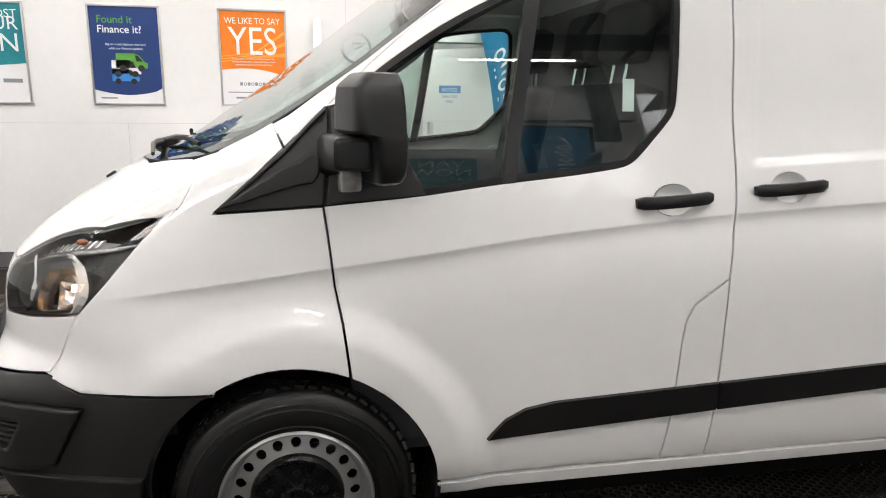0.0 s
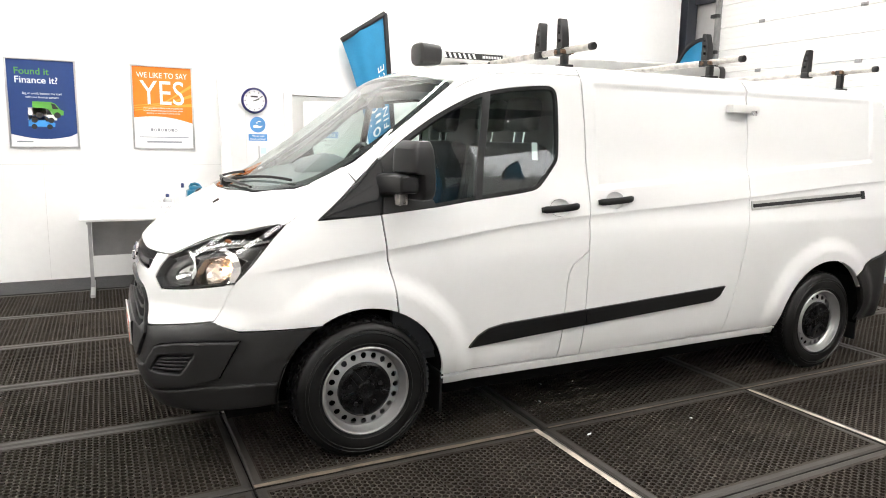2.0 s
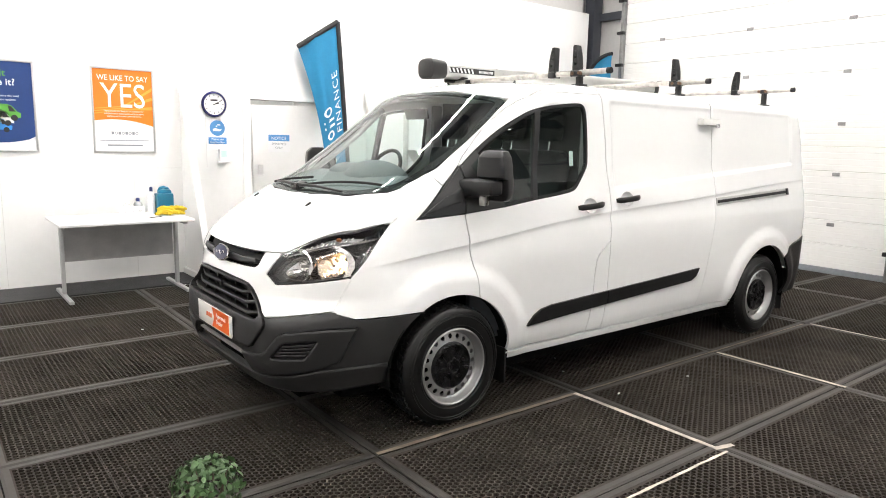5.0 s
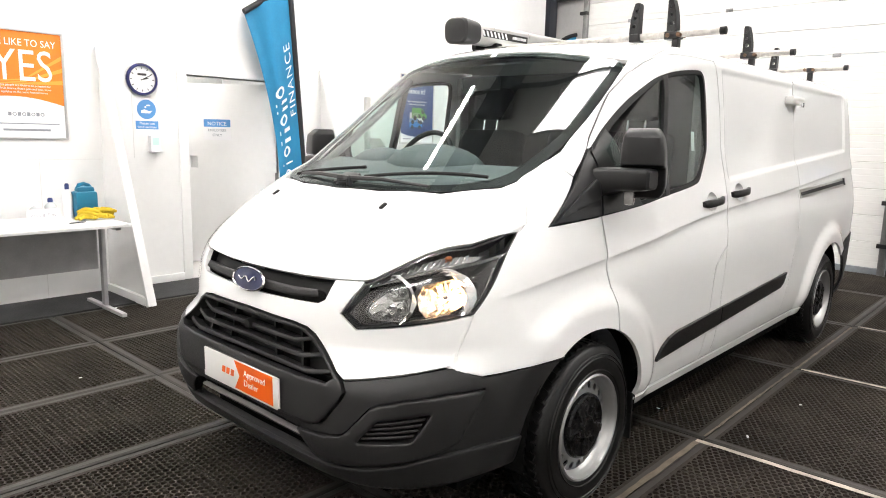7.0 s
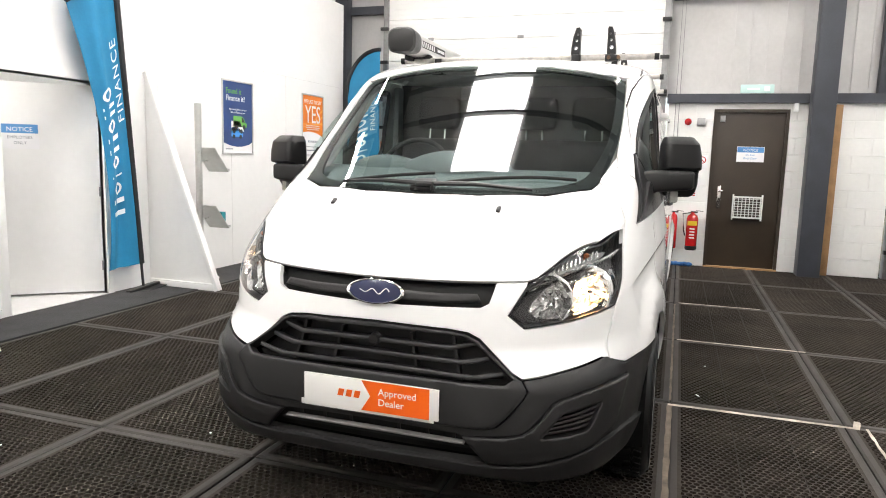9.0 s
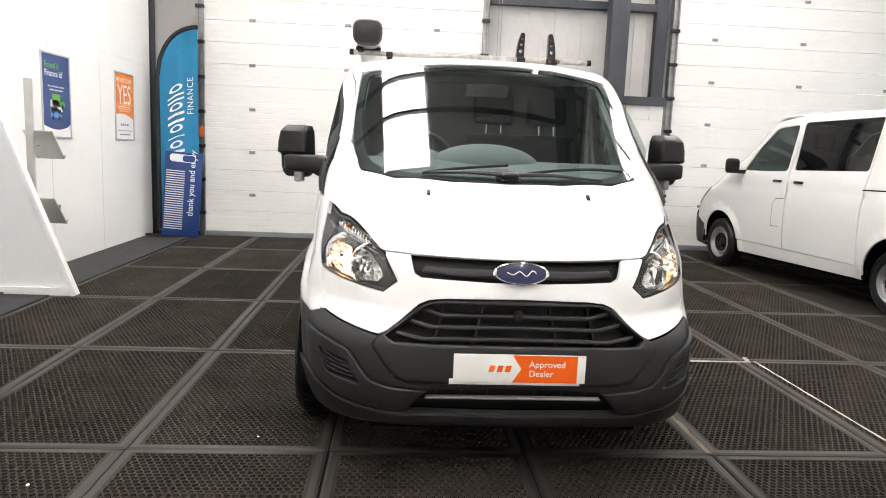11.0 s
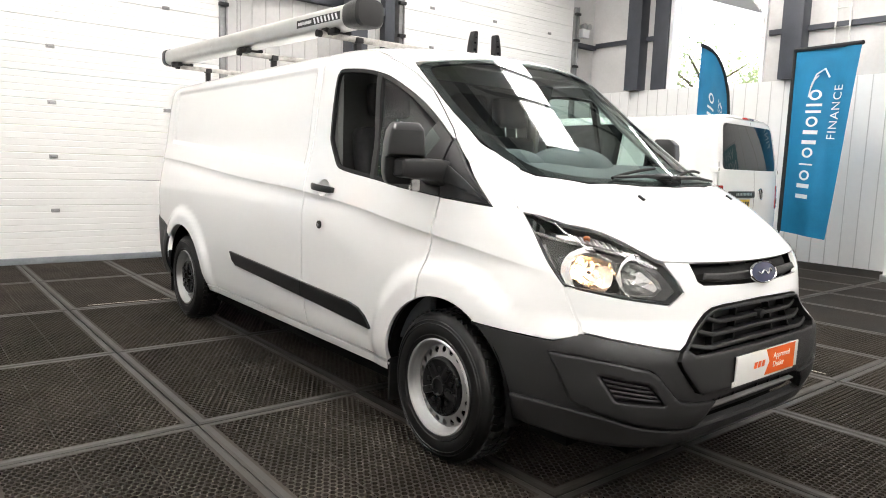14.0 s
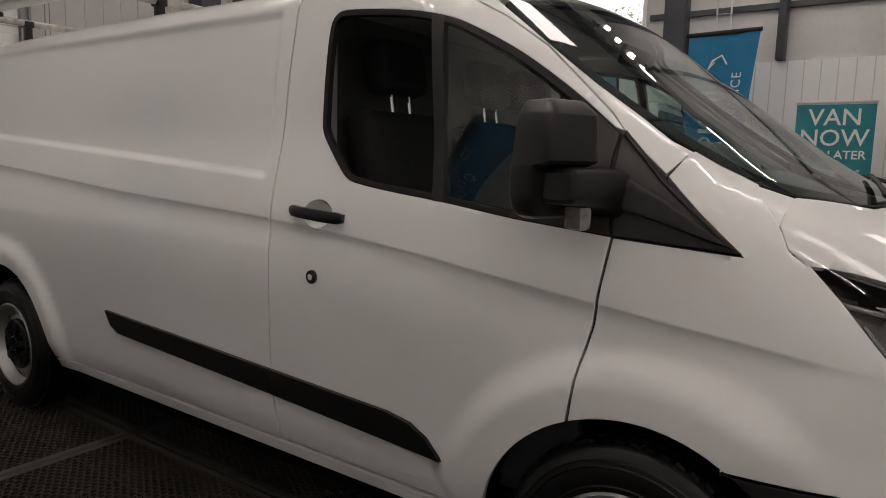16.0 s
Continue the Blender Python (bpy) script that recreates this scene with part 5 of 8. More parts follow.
# cab
simple("bulkhead", BULKHEAD, van, (1.235, 1.25, -.80, .80, .40, 1.86), label="grey steel bulkhead")
simple("cab_floor", CABIN, van, (-.30, 1.24, -.86, .86, .42, .46), (-.42, -.36, -.70, .70, .44, 1.12))
simple("roof_lining", LINING, van, (.68, 1.23, -.62, .62, 1.850, 1.860))
for _s in (-1, 1):
    simple("door_card", CABIN, van, (.16, 1.2, _s * .86 - .02, _s * .86 + .02, .46, 1.19), (.30, 1.1, _s * .83 - .025, _s * .83 + .025, .86, .94), bev=.012)
    bm = BM()
    pipe(bm, [(-.08, _s * .705, 1.28), (.14, _s * .715, 1.42), (.36, _s * .712, 1.58), (.58, _s * .69, 1.78)], .022, 8)
    part("pillar_trim", bm, PILLARGREY, van)
    simple("pillar_trim", PILLARGREY, van, (1.13, 1.22, _s * .80 - .02, _s * .80 + .02, 1.2, 1.84), bev=.015)
bm = BM()
prof = [(-.36, 1.10), (-.33, 1.19), (-.24, 1.245), (-.06, 1.325), (.10, 1.345), (.20, 1.315), (.23, 1.22), (.14, 1.0), (.06, .82), (-.10, .60), (-.32, .60)]
slab(bm, prof, 1.5, pose(0, .75, 0) @ pose(0, 0, 0, 90, 0, 0))
bmesh.ops.bevel(bm, geom=bm.edges[:], offset=.02, segments=2, affect="EDGES")
dash = part("dashboard", bm, DASH, van, "dark grey dashboard")
bm = BM()
ball(bm, (.10, .03, 1.30), 1.0, (.17, .30, .128), 28)
ball(bm, (.13, .42, 1.30), 1.0, (.13, .21, .10), 24)
part("dash_binnacle", bm, DASH, dash)
bm = BM()
lathe(bm, [(.19 + .014 * math.cos(t), .014 * math.sin(t)) for t in (2 * math.pi * i / 10 for i in range(11))], pose(.37, .37, 1.315, 0, -62, 0), seg=40)
box(bm, -.03, .03, -.18, .18, -.01, .01, .006, pose(.37, .37, 1.315, 0, -62, 0))
box(bm, -.07, .07, -.07, .07, -.015, .02, .015, pose(.37, .37, 1.315, 0, -62, 0))
cyl(bm, (.37, .37, 1.315), (.16, .37, 1.22), .035)
part("steering_wheel", bm, BLACKPLASTIC, van)


def seat(y0, y1, heads):
    bm = BM()
    box(bm, .42, .95, y0, y1, .72, .88, .05)
    cushion = part("seat_cushion", bm, FABRIC, van, "black cloth cab seat", angle=60)
    bm = BM()
    box(bm, -.07, .07, y0 + .02, y1 - .02, 0, .68, .055, pose(1.0, 0, .84, 0, 10, 0))
    part("seat_back", bm, FABRIC, cushion, angle=60)
    bm = BM()
    for y in heads:
        box(bm, -.05, .05, y - .135, y + .135, .74, .94, .045, pose(.985, 0, .84, 0, 9, 0))
    part("head_restraint", bm, FABRIC, cushion, angle=60)
    bm = BM()
    for y in heads:
        for d in (-.05, .05):
            cyl(bm, pose(.985, 0, .84, 0, 9, 0) @ Vector((0, y + d, .62)), pose(.985, 0, .84, 0, 9, 0) @ Vector((0, y + d, .78)), .007, seg=8)
    part("restraint_rod", bm, CHROME, cushion)
    simple("seat_base", CABIN, cushion, (.50, .90, y0 + .05, y1 - .05, .46, .73), bev=.01)


seat(.24, .74, (.49,))
seat(-.72, .06, (-.50, -.14))
bm = BM()
box(bm, -.012, .012, -.12, .12, -.035, .035, .01, pose(.40, 0, 1.73, 0, -15, 0))
part("rear_view_mirror", bm, BLACKPLASTIC, van)
panel("window_sticker", [(.94, 1.425), (.975, 1.425), (.975, 1.515), (.94, 1.515)], "side", PAPER, van, flip=True, gap=0, depth=0, lift=-.010, edge=False)

# ---------------------------------------------------------------- the hall
WY, EX, RY = 6.90, 6.80, -5.60      # left wall, end wall, right wall
BX, TOP = -9.0, 6.2                 # wall behind, eaves


def structure(name, label, category, *boxes, material=WHITEWALL, bev=0.0):
    bm = BM()
    for b in boxes:
        box(bm, *b, bev=bev)
    return tagged(part(name, bm, material, None), label, category, kind="structure")


D0, D1, DH = .93, 1.95, 1.985
structure("wall_north", "white painted board partition with an opening for a door", "wall",
          (BX, D0, WY, WY + .15, 0, 3.68), (D1, EX + .02, WY, WY + .15, 0, 3.68), (D0, D1, WY, WY + .15, DH, 3.68))
structure("wall_north_upper", "grey cladding above the partition", "wall", (BX, EX - .02, WY + .155, WY + .30, 3.4, TOP), (EX + .02, EX + .58, WY + .5, WY + .6, 0, TOP), (EX - .02, EX + .02, WY + .155, WY + .6, 0, TOP), material=CLAD)
structure("wall_west", "white wall that closes the hall", "wall", (BX - .2, BX, RY - .2, WY + .3, 0, TOP), material=SHEET)
W0, W1, WZ = 3.42, 5.08, 4.75
structure("wall_south", "white cladding with a high opening to the yard", "wall",
          (BX, W0, RY - .2, RY, 0, TOP), (W1, EX + .3, RY - .2, RY, 0, TOP), (W0, W1, RY - .2, RY, 0, 2.82), (W0, W1, RY - .2, RY, WZ, TOP), material=CLAD)
structure("ceiling", "pale roof sheeting", "ceiling", (BX - .2, EX + .7, RY - .2, WY + .7, TOP, TOP + .1), material=CEIL)
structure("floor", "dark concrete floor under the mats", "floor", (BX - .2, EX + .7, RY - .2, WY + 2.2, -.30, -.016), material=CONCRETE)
structure("backdrop", "bright hazy sky beyond the trees", "backdrop", (-60, 90, -60.2, -60, -.4, 40), material=HAZE)
structure("ground", "grey yard outside the hall", "ground", (-300, 300, -300, RY - .22, -.4, -.05), material=GROUND)
structure("wall_back_room", "white walls of the room behind the door", "wall", (D0 - .6, D1 + .6, WY + 2.0, WY + 2.1, 0, 2.6), (D0 - .6, D0 - .5, WY + .15, WY + 2.0, 0, 2.6),
                 (D1 + .5, D1 + .6, WY + .15, WY + 2.0, 0, 2.6), (D0 - .6, D1 + .6, WY + .15, WY + 2.1, 2.6, 2.7), material=WHITEWALL)
# roof: purlins, rafters and rooflights
for y in (-4.2, .90, 5.6):
    structure("rafter", "steel roof rafter", "beam", (BX, EX, y - .12, y + .12, TOP - .50, TOP - .005), material=COLUMN)
for x in (-8.3, -6.8, -5.3, -3.8, -2.3, -.8, 1.83, 2.52, 3.45, 4.9, 6.35):
    structure("purlin", "thin steel purlin", "beam", (x - .022, x + .022, RY, WY, TOP - .16, TOP - .004), material=COLUMN)
# The strips from x = -8.6 are unseen, added to light the van's front.
for y, half in ((3.78, .49), (-1.46, .43)):
    for x0, x1 in ((-8.6, -3.2), (.80, 6.46)):
        structure("rooflight", "translucent rooflight strip", "rooflight", (x0, x1, y - half, y + half, TOP - .03, TOP - .006), material=SKYLIGHT)
    for x in (.76, 6.5):
        structure("glazing_bar", "grey end bar of the rooflight", "beam", (x - .03, x + .03, y - half - .1, y + half + .1, TOP - .06, TOP - .035), material=TRACK)
# The row near y = -4 is added and spread to brighten the right wall.
for x, y in ((-5.4, 1.6), (-1.2, 1.6), (3.0, 1.6), (-5.4, 5.75), (-1.2, 5.75), (3.0, 5.75), (-3.3, 5.75), (.9, 5.75), (-1.2, -4.0), (1.6, -4.2), (4.4, -3.8)):
    bl = thing("batten_light", "long lit batten lamp under the roof", "lamp", pose(x, y, 5.25), "batten lights")
    simple("tube", BATTEN, bl, (-.75, .75, -.03, .03, -.03, .0), bev=.01)
    simple("tray", PAPER, bl, (-.78, .78, -.05, .05, .0, .04), bev=.004)
    simple("hanger", TRACK, bl, (-.6, -.59, -.005, .005, .04, .94), (.59, .6, -.005, .005, .04, .94))

# Added fill lamp, hidden above the lintel, that brightens the open leaf.
rl = thing("room_light", "unseen lamp added in the back room to light the open door", "lamp", pose(.80, WY + .75, 2.58))
simple("diffuser", BATTEN, rl, (-.2, .2, -.05, .05, -.03, .0), bev=.01)
simple("base", PAPER, rl, (-.22, .22, -.07, .07, .0, .02), bev=.004)

# end wall: columns, cladding, two sectional doors and the personnel door between
structure("wall_east", "pale cladding and painted blocks between the large doors", "wall",
          (EX + .45, EX + .58, 6.22, WY + .5, 0, TOP), (EX + .12, EX + .58, 6.17, 6.22, 0, TOP), (EX + .12, EX + .25, 1.98, 6.3, 4.3, TOP), (EX + .12, EX + .25, -.75, 2.05, 2.28, TOP),
          (EX + .12, EX + .25, -5.0, -.7, 4.5, TOP), (EX + .12, EX + .25, RY, -4.9, 0, TOP), material=CLAD)
blocks = structure("wall_east_blocks", "white painted blockwork", "wall", (EX + .006, EX + .2, 1.395, 1.98, 0, 2.19), (EX + .006, EX + .2, -.70, .48, 0, 2.19), (EX + .006, EX + .2, .48, 1.395, 2.115, 2.19), material=BLOCKWALL)
structure("cladding_rib", "upright ribs of the pale cladding above the blockwork", "trim", *[(EX + .104, EX + .118, -.42 + .2 * k, -.39 + .2 * k, 2.313, TOP - .5) for k in range(12)], material=CLAD)
structure("steel_beam", "blue grey steel rail over the blockwork", "beam", (EX - .06, EX + .12, -.72, 2.0, 2.19, 2.31), (EX - .017, EX + .117, -.477, 2.0, 3.55, 3.66), material=COLUMN)
structure("steel_column", "blue grey steel column", "column", (EX - .32, EX - .06, .02, .28, 0, TOP - .5), material=COLUMN, bev=.004)
structure("steel_column", "blue grey steel column", "column", (EX - .02, EX + .12, -.66, -.48, 2.25, TOP - .5), material=COLUMN, bev=.004)
structure("steel_column", "dark steel column in the corner", "column", (EX + .20, EX + .40, 6.94, 7.14, 0, TOP - .5), material=COLUMN, bev=.004)
structure("steel_beam", "blue grey steel rail", "beam", (EX + .34, EX + .45, 6.22, 6.94, 3.60, 3.72), (EX + .34, EX + .45, 6.22, 6.94, 2.25, 2.33), material=COLUMN)


def sectional_door(y0, y1, z1, rows, cols):
    d = thing("sectional_door", "white insulated sectional door, closed", "garage door", group="large doors in the end wall")
    n = int(z1 / .305)
    me = bpy.data.meshes.new("door_panel")
    bm = BM()
    box(bm, EX + .030, EX + .07, y0, y1, .003, .302)
    for z in (.003, .0785, .154, .2295):
        box(bm, EX + .0265, EX + .034, y0 + .001, y1 - .001, z, z + .0705 if z < .2 else .3005, .003, seg=1)
    bm.to_mesh(me)
    bm.free()
    me.materials.append(DOORWHITE)
    for k in range(n):
        ob = link("door_panel", me, None, d)
        ob.location.z = .07 + .305 * k
    bm = BM()
    box(bm, EX - .0, EX + .08, y0, y1, 0, .07, .006)
    part("door_seal", bm, KERBGREY, d)
    me2 = bpy.data.meshes.new("hinge_plate")
    bm = BM()
    box(bm, EX + .012, EX + .022, -.045, .045, -.022, .022, .003, seg=1)
    box(bm, EX + .004, EX + .014, -.030, .030, -.010, .010, .003, seg=1)
    bm.to_mesh(me2)
    bm.free()
    me2.materials.append(TRACK)
    for z in rows:
        for y in cols:
            ob = link("hinge_plate", me2, None, d)
            ob.location = (0, y, z)
    for y in (y0 - .03, y1 + .03):
        bm = BM()
        box(bm, EX - .03, EX + .10, y - .035, y + .035, 0, 4.4, .006)
        box(bm, EX - .06, EX - .02, y - .05, y - .03, 0, 4.4)
        track = part("guide_rail", bm, TRACK, d)
        bm = BM()
        for k in range(9):
            box(bm, EX - .09, EX - .02, y - .06, y + .06, .32 + .49 * k, .37 + .49 * k, .008)
        part("rail_bracket", bm, BLACKPLASTIC, track)
        bm = BM()
        box(bm, EX - .064, EX - .058, y - .045, y + .045, 1.45, 1.60)
        part("rail_tag", bm, ORANGETAG, track)
    return d


HINGES = [.62, 1.25, 1.87, 2.50, 3.13, 3.75]
sectional_door(2.10, 6.13, 4.3, HINGES, (5.44, 4.07, 2.78))
sectional_door(-4.86, -.80, 4.6, [z + .07 for z in HINGES], (-1.42, -2.8, -4.2))

door_3 = thing("personnel_door", "dark brown metal fire door, closed", "door")
simple("door_leaf", BROWN, door_3, (EX + .03, EX + .08, .52, 1.355, .02, 2.075), bev=.003)
simple("door_frame", BROWN, door_3, (EX - .01, EX + .10, .482, .52, 0, 2.113), (EX - .01, EX + .10, 1.355, 1.393, 0, 2.113), (EX - .01, EX + .10, .52, 1.355, 2.075, 2.113))
simple("push_handle", CHROME, door_3, (EX + .012, EX + .03, 1.235, 1.28, .80, 1.10), bev=.006, label="steel handle plate")
simple("latch_lever", CHROME, door_3, (EX - .02, EX + .012, 1.215, 1.27, 1.02, 1.045), bev=.006)
simple("door_closer", TRACK, door_3, (EX - .01, EX + .03, 1.25, 1.31, 1.95, 2.03), bev=.004)
simple("threshold", WOOD, door_3, (EX - .02, EX + .10, .482, 1.393, -.014, .02))
grid = BM()
for k in range(8):
    box(grid, EX - .05, EX - .04, .74 + .045 * k, .748 + .045 * k, .70, .955)
    box(grid, EX - .05, EX - .04, .73, 1.07, .70 + .034 * k, .706 + .034 * k)
box(grid, EX - .055, EX + .02, .715, 1.085, .685, .70)
box(grid, EX - .055, EX + .02, .715, 1.085, .955, .975)
for y in (.715, 1.07):
    box(grid, EX - .055, EX + .028, y, y + .015, .66, 1.0)
part("wire_basket", grid, PLATEWHITE, door_3, "wire letter basket")


def notice(name, label, w, h, m, lines, head, parent=None):
    n = thing(name, label, "sign", m)
    bm = BM()
    slab(bm, [(-w / 2, -h / 2), (w / 2, -h / 2), (w / 2, h / 2), (-w / 2, h / 2)], .0015)
    part("sheet", bm, PAPER, n, smooth=False)
    bm = BM()
    slab(bm, [(-w / 2 + .006, h * .12), (w / 2 - .006, h * .12), (w / 2 - .006, h / 2 - .006), (-w / 2 + .006, h / 2 - .006)], .002)
    part("header", bm, NOTICEBLUE, n, smooth=False)
    words("heading", head, h * .25, pose(0, h * .19, .0022), PRINTWHITE, n)
    for k, t in enumerate(lines):
        words("text", t, h * .17, pose(0, -h * (.10 + .22 * k), .0018), GREYPRINT if parent is None else NOTICEBLUE, n)
    return n


notice("door_notice", "printed notice fixed to the brown door", .335, .20, face_m(EX + .028, .91, 1.53, -90), ["Do Not", "Block Door"], "NOTICE", 1)
# service fittings beside the brown door
for nm, lb, mt, y, z, w, h, d in (("alarm_bell", "small red alarm sounder on the wall", FIRERED, 1.60, 1.945, .09, .09, .06), ("junction_box", "grey junction box on the wall", TABLEGREY, 1.435, 1.945, .10, .10, .05),
                                  ("switch_box", "pale wall switch box", TABLEGREY, 1.80, 1.42, .08, .17, .05), ("keypad", "white keypad with a dark screen", PAPER, 1.575, 1.42, .12, .10, .04),
                                  ("call_point", "red fire call point", FIRERED, 1.60, 1.15, .09, .11, .05), ("grey_switch", "small grey isolator switch on the wall", TABLEGREY, 1.465, 1.15, .085, .09, .05)):
    ob = thing(nm, lb, "wall fitting", pose(EX - d / 2, y + .115, z))
    if nm == "alarm_bell":
        bm = BM()
        lathe(bm, [(.046, .0), (.046, .022), (.036, .046), (.018, .058), (0, .060)], pose(d / 2, 0, 0, 0, -90, 0), seg=24)
        part("dome", bm, mt, ob)
        continue
    simple("case", mt, ob, (-d / 2, d / 2, -w / 2, w / 2, -h / 2, h / 2), bev=.008)
    simple("face", BLACKPRINT if nm == "keypad" else mt, ob, (-d / 2 - .003, -d / 2 + .004, -w * .33, w * .33, -h * .25, h * .3), bev=.001)
for lb, mt, y, z, w, h in (("white no smoking sign with a red ring", FIRERED, 1.385, 1.42, .13, .17), ("white and blue instruction sign", NOTICEBLUE, 1.72, 1.24, .12, .16), ("small white extinguisher sign", FIRERED, 1.74, 1.01, .07, .15), ("small white extinguisher sign", FIRERED, 1.47, 1.01, .07, .15)):
    ob = thing("wall_sign", lb, "sign", pose(EX, y + .115, z))
    simple("plate", PAPER, ob, (-.006, 0, -w / 2, w / 2, -h / 2, h / 2), bev=.001)
    if "smoking" in lb:
        bm = BM()
        lathe(bm, [(.036, 0), (.048, 0), (.048, .003), (.036, .003)], pose(-.008, 0, .02, 0, 90, 0), seg=24)
        box(bm, -.0085, -.006, -.042, .042, -.005, .005, 0, pose(0, 0, .02, 45, 0, 0))
        part("ring", bm, mt, ob)
    else:
        simple("mark", mt, ob, *[(-.0075, -.006, -w * .38, w * .38, h * (.28 - .16 * k), h * (.36 - .16 * k)) for k in range(5)])


def extinguisher(y, z0, h, r, black):
    e = thing("fire_extinguisher", "red fire extinguisher on the wall" + (" with a black horn" if black else " with a pale label"), "fire extinguisher", pose(EX - r - .04, y, z0), group="fire extinguishers")
    bm = BM()
    lathe(bm, [(0, 0), (r * .9, 0), (r, .02), (r, h * .78), (r * .8, h * .87), (r * .3, h * .91), (r * .3, h * .94), (0, h * .94)], seg=28)
    part("cylinder", bm, FIRERED, e)
    if not black:
        bm = BM()
        lathe(bm, [(0, -.002), (r * .92, -.002), (r + .002, .02), (r + .002, .055), (r, .057)], seg=28)
        part("base_boot", bm, RUBBER, e)
        for k in range(4):
            simple("print_bar", PRINTWHITE, e, (-r - .002, -r * .9, -.035, .03, h * (.30 + .075 * k), h * (.325 + .075 * k)))
    bm = BM()
    box(bm, -.012, .012, -.06, .03, h * .93, h * .97, .004)
    box(bm, -.010, .010, -.075, .02, h * .985, h, .004, pose(0, 0, 0, 6, 0, 0))
    part("handle", bm, BLACKPLASTIC, e)
    bm = BM()
    if black:
        pipe(bm, [(0, .03, h * .93), (-.02, r + .04, h * .85), (-.03, r + .03, h * .5), (-.03, r + .02, h * .2)], [.01, .01, .012, .03], 10)
    else:
        pipe(bm, [(0, -.03, h * .95), (-.01, r + .05, h * .9), (-.01, r + .03, h * .5), (-.01, r + .01, h * .35)], .009, 8)
    part("hose", bm, RUBBER, e)
    if not black:
        bm = BM()
        n = [(-(r + .001) * math.cos(a), (r + .001) * math.sin(a)) for a in (-.9 + 1.8 * i / 10 for i in range(11))]
        for (xa, ya), (xb, yb) in zip(n, n[1:]):
            bm.faces.new([bm.verts.new(p) for p in ((xa, ya, h * .62), (xa, ya, h * .73), (xb, yb, h * .73), (xb, yb, h * .62))])
        part("label_band", bm, YELLOWPLATE, e)
    bm = BM()
    box(bm, r - .005, r + .04, -.03, .03, h * .6, h * .75, .004)
    part("bracket", bm, BLACKPLASTIC, e)
    return e


extinguisher(1.815, .24, .52, .055, True)
extinguisher(1.570, .23, .54, .075, False)
bm = BM()
for k in range(5):
    ball(bm, (EX - .12 + .02 * (k % 2), 1.58 + .055 * k, .03), .045, (1, 1.1, .65), 10)
tagged(part("blue_cloth", bm, BLUECLOTH), "crumpled blue cloth on the floor by the wall", "cloth")
ex = thing("exit_sign", "pale green exit sign above the door", "sign", pose(EX - .04, .90, 2.37))
simple("panel", GREENSIGN, ex, (-.015, .015, -.20, .20, -.055, .055), bev=.004)
simple("running_mark", PAPER, ex, (-.017, -.015, -.15, -.08, -.03, .03), (-.017, -.015, -.03, .12, -.012, .012))
pl = thing("timber_board", "bare timber board leaning on the column", "board", pose(EX - .045, -.06, 0))
simple("plank", WOOD, pl, (-.02, .0, -.045, .045, 0, 2.17), bev=.002)
det = thing("detector", "white motion detector under the beam", "sensor", pose(EX - .03, .42, 2.14))
simple("case", PAPER, det, (-.03, .03, -.03, .03, -.06, .05), bev=.01)

# right wall: low white cladding, columns, high opening with the raised door
structure("partition_south", "white ribbed cladding along the wall", "wall", (BX, EX - .1, RY, RY + .08, 0, 2.82), material=SHEET)
bm = BM()
for k in range(44):
    box(bm, -2.5 + .21 * k, -2.488 + .21 * k, RY + .08, RY + .088, 0, 2.815)
tagged(part("cladding_joint", bm, CLAD), "thin joints of the white cladding", "trim", kind="structure")
for x0, x1 in ((5.62, 5.92), (2.70, 3.02), (1.33, 1.43)):
    structure("steel_column", "blue grey steel column against the wall", "column", (x0, x1, RY + .002, RY + .25, 2.823, TOP - .5), material=COLUMN, bev=.004)
structure("steel_beam", "steel sheeting rail along the wall", "beam", (-4, 3.3, RY + .002, RY + .07, 3.55, 3.63), (5.92, EX, RY + .002, RY + .07, 3.72, 3.80), (5.44, 5.62, RY + .002, RY + .07, 3.72, 3.80), (EX - .01, EX + .11, RY + .05, -4.95, 3.68, 3.76), material=COLUMN)
structure("steel_column", "blue grey steel post beside the opening", "column", (5.145, 5.44, RY + .002, RY + .10, 2.823, TOP - .5), material=COLUMN, bev=.004)
structure("opening_reveal", "pale jamb of the high opening", "trim", (W0 - .06, W0 + .004, RY - .21, RY + .05, 2.824, WZ + .01), (W1 - .004, W1 + .06, RY - .21, RY + .05, 2.824, WZ + .01), material=PAPER)
raised = thing("raised_door", "white overhead door panel raised above the opening", "garage door", pose(0, 0, 0))
bm = BM()
_q = [(3.46, RY + .03, 3.92), (5.07, RY + .03, 4.52), (5.07, -3.2, 5.5), (3.46, -3.2, 4.95)]
_a = [bm.verts.new(p) for p in _q]
_b = [bm.verts.new((x, y, z + .05)) for x, y, z in _q]
bm.faces.new(_a[::-1])
bm.faces.new(_b)
for _i in range(4):
    bm.faces.new((_a[_i], _a[(_i + 1) % 4], _b[(_i + 1) % 4], _b[_i]))
part("panel", bm, DOORWHITE, raised, smooth=False)
floodlight = thing("twin_spot", "white twin emergency spotlight on the rail", "lamp", pose(EX + .075, -5.25, 4.05))
simple("body", PAPER, floodlight, (-.06, .04, -.10, .10, -.16, .0), bev=.012)
bm = BM()
for y in (-.07, .07):
    cyl(bm, (-.09, y, .05), (-.0, y, .05), .055, .04)
part("spot_head", bm, TABLEGREY, floodlight)
lad = thing("wall_ladder", "thin pale ladder fixed high on the wall", "ladder", pose(2.18, RY + .12, 2.85))
bm = BM()
for x in (-.1, .1):
    cyl(bm, (x, 0, 0), (x, 0, 2.2), .014, seg=8)
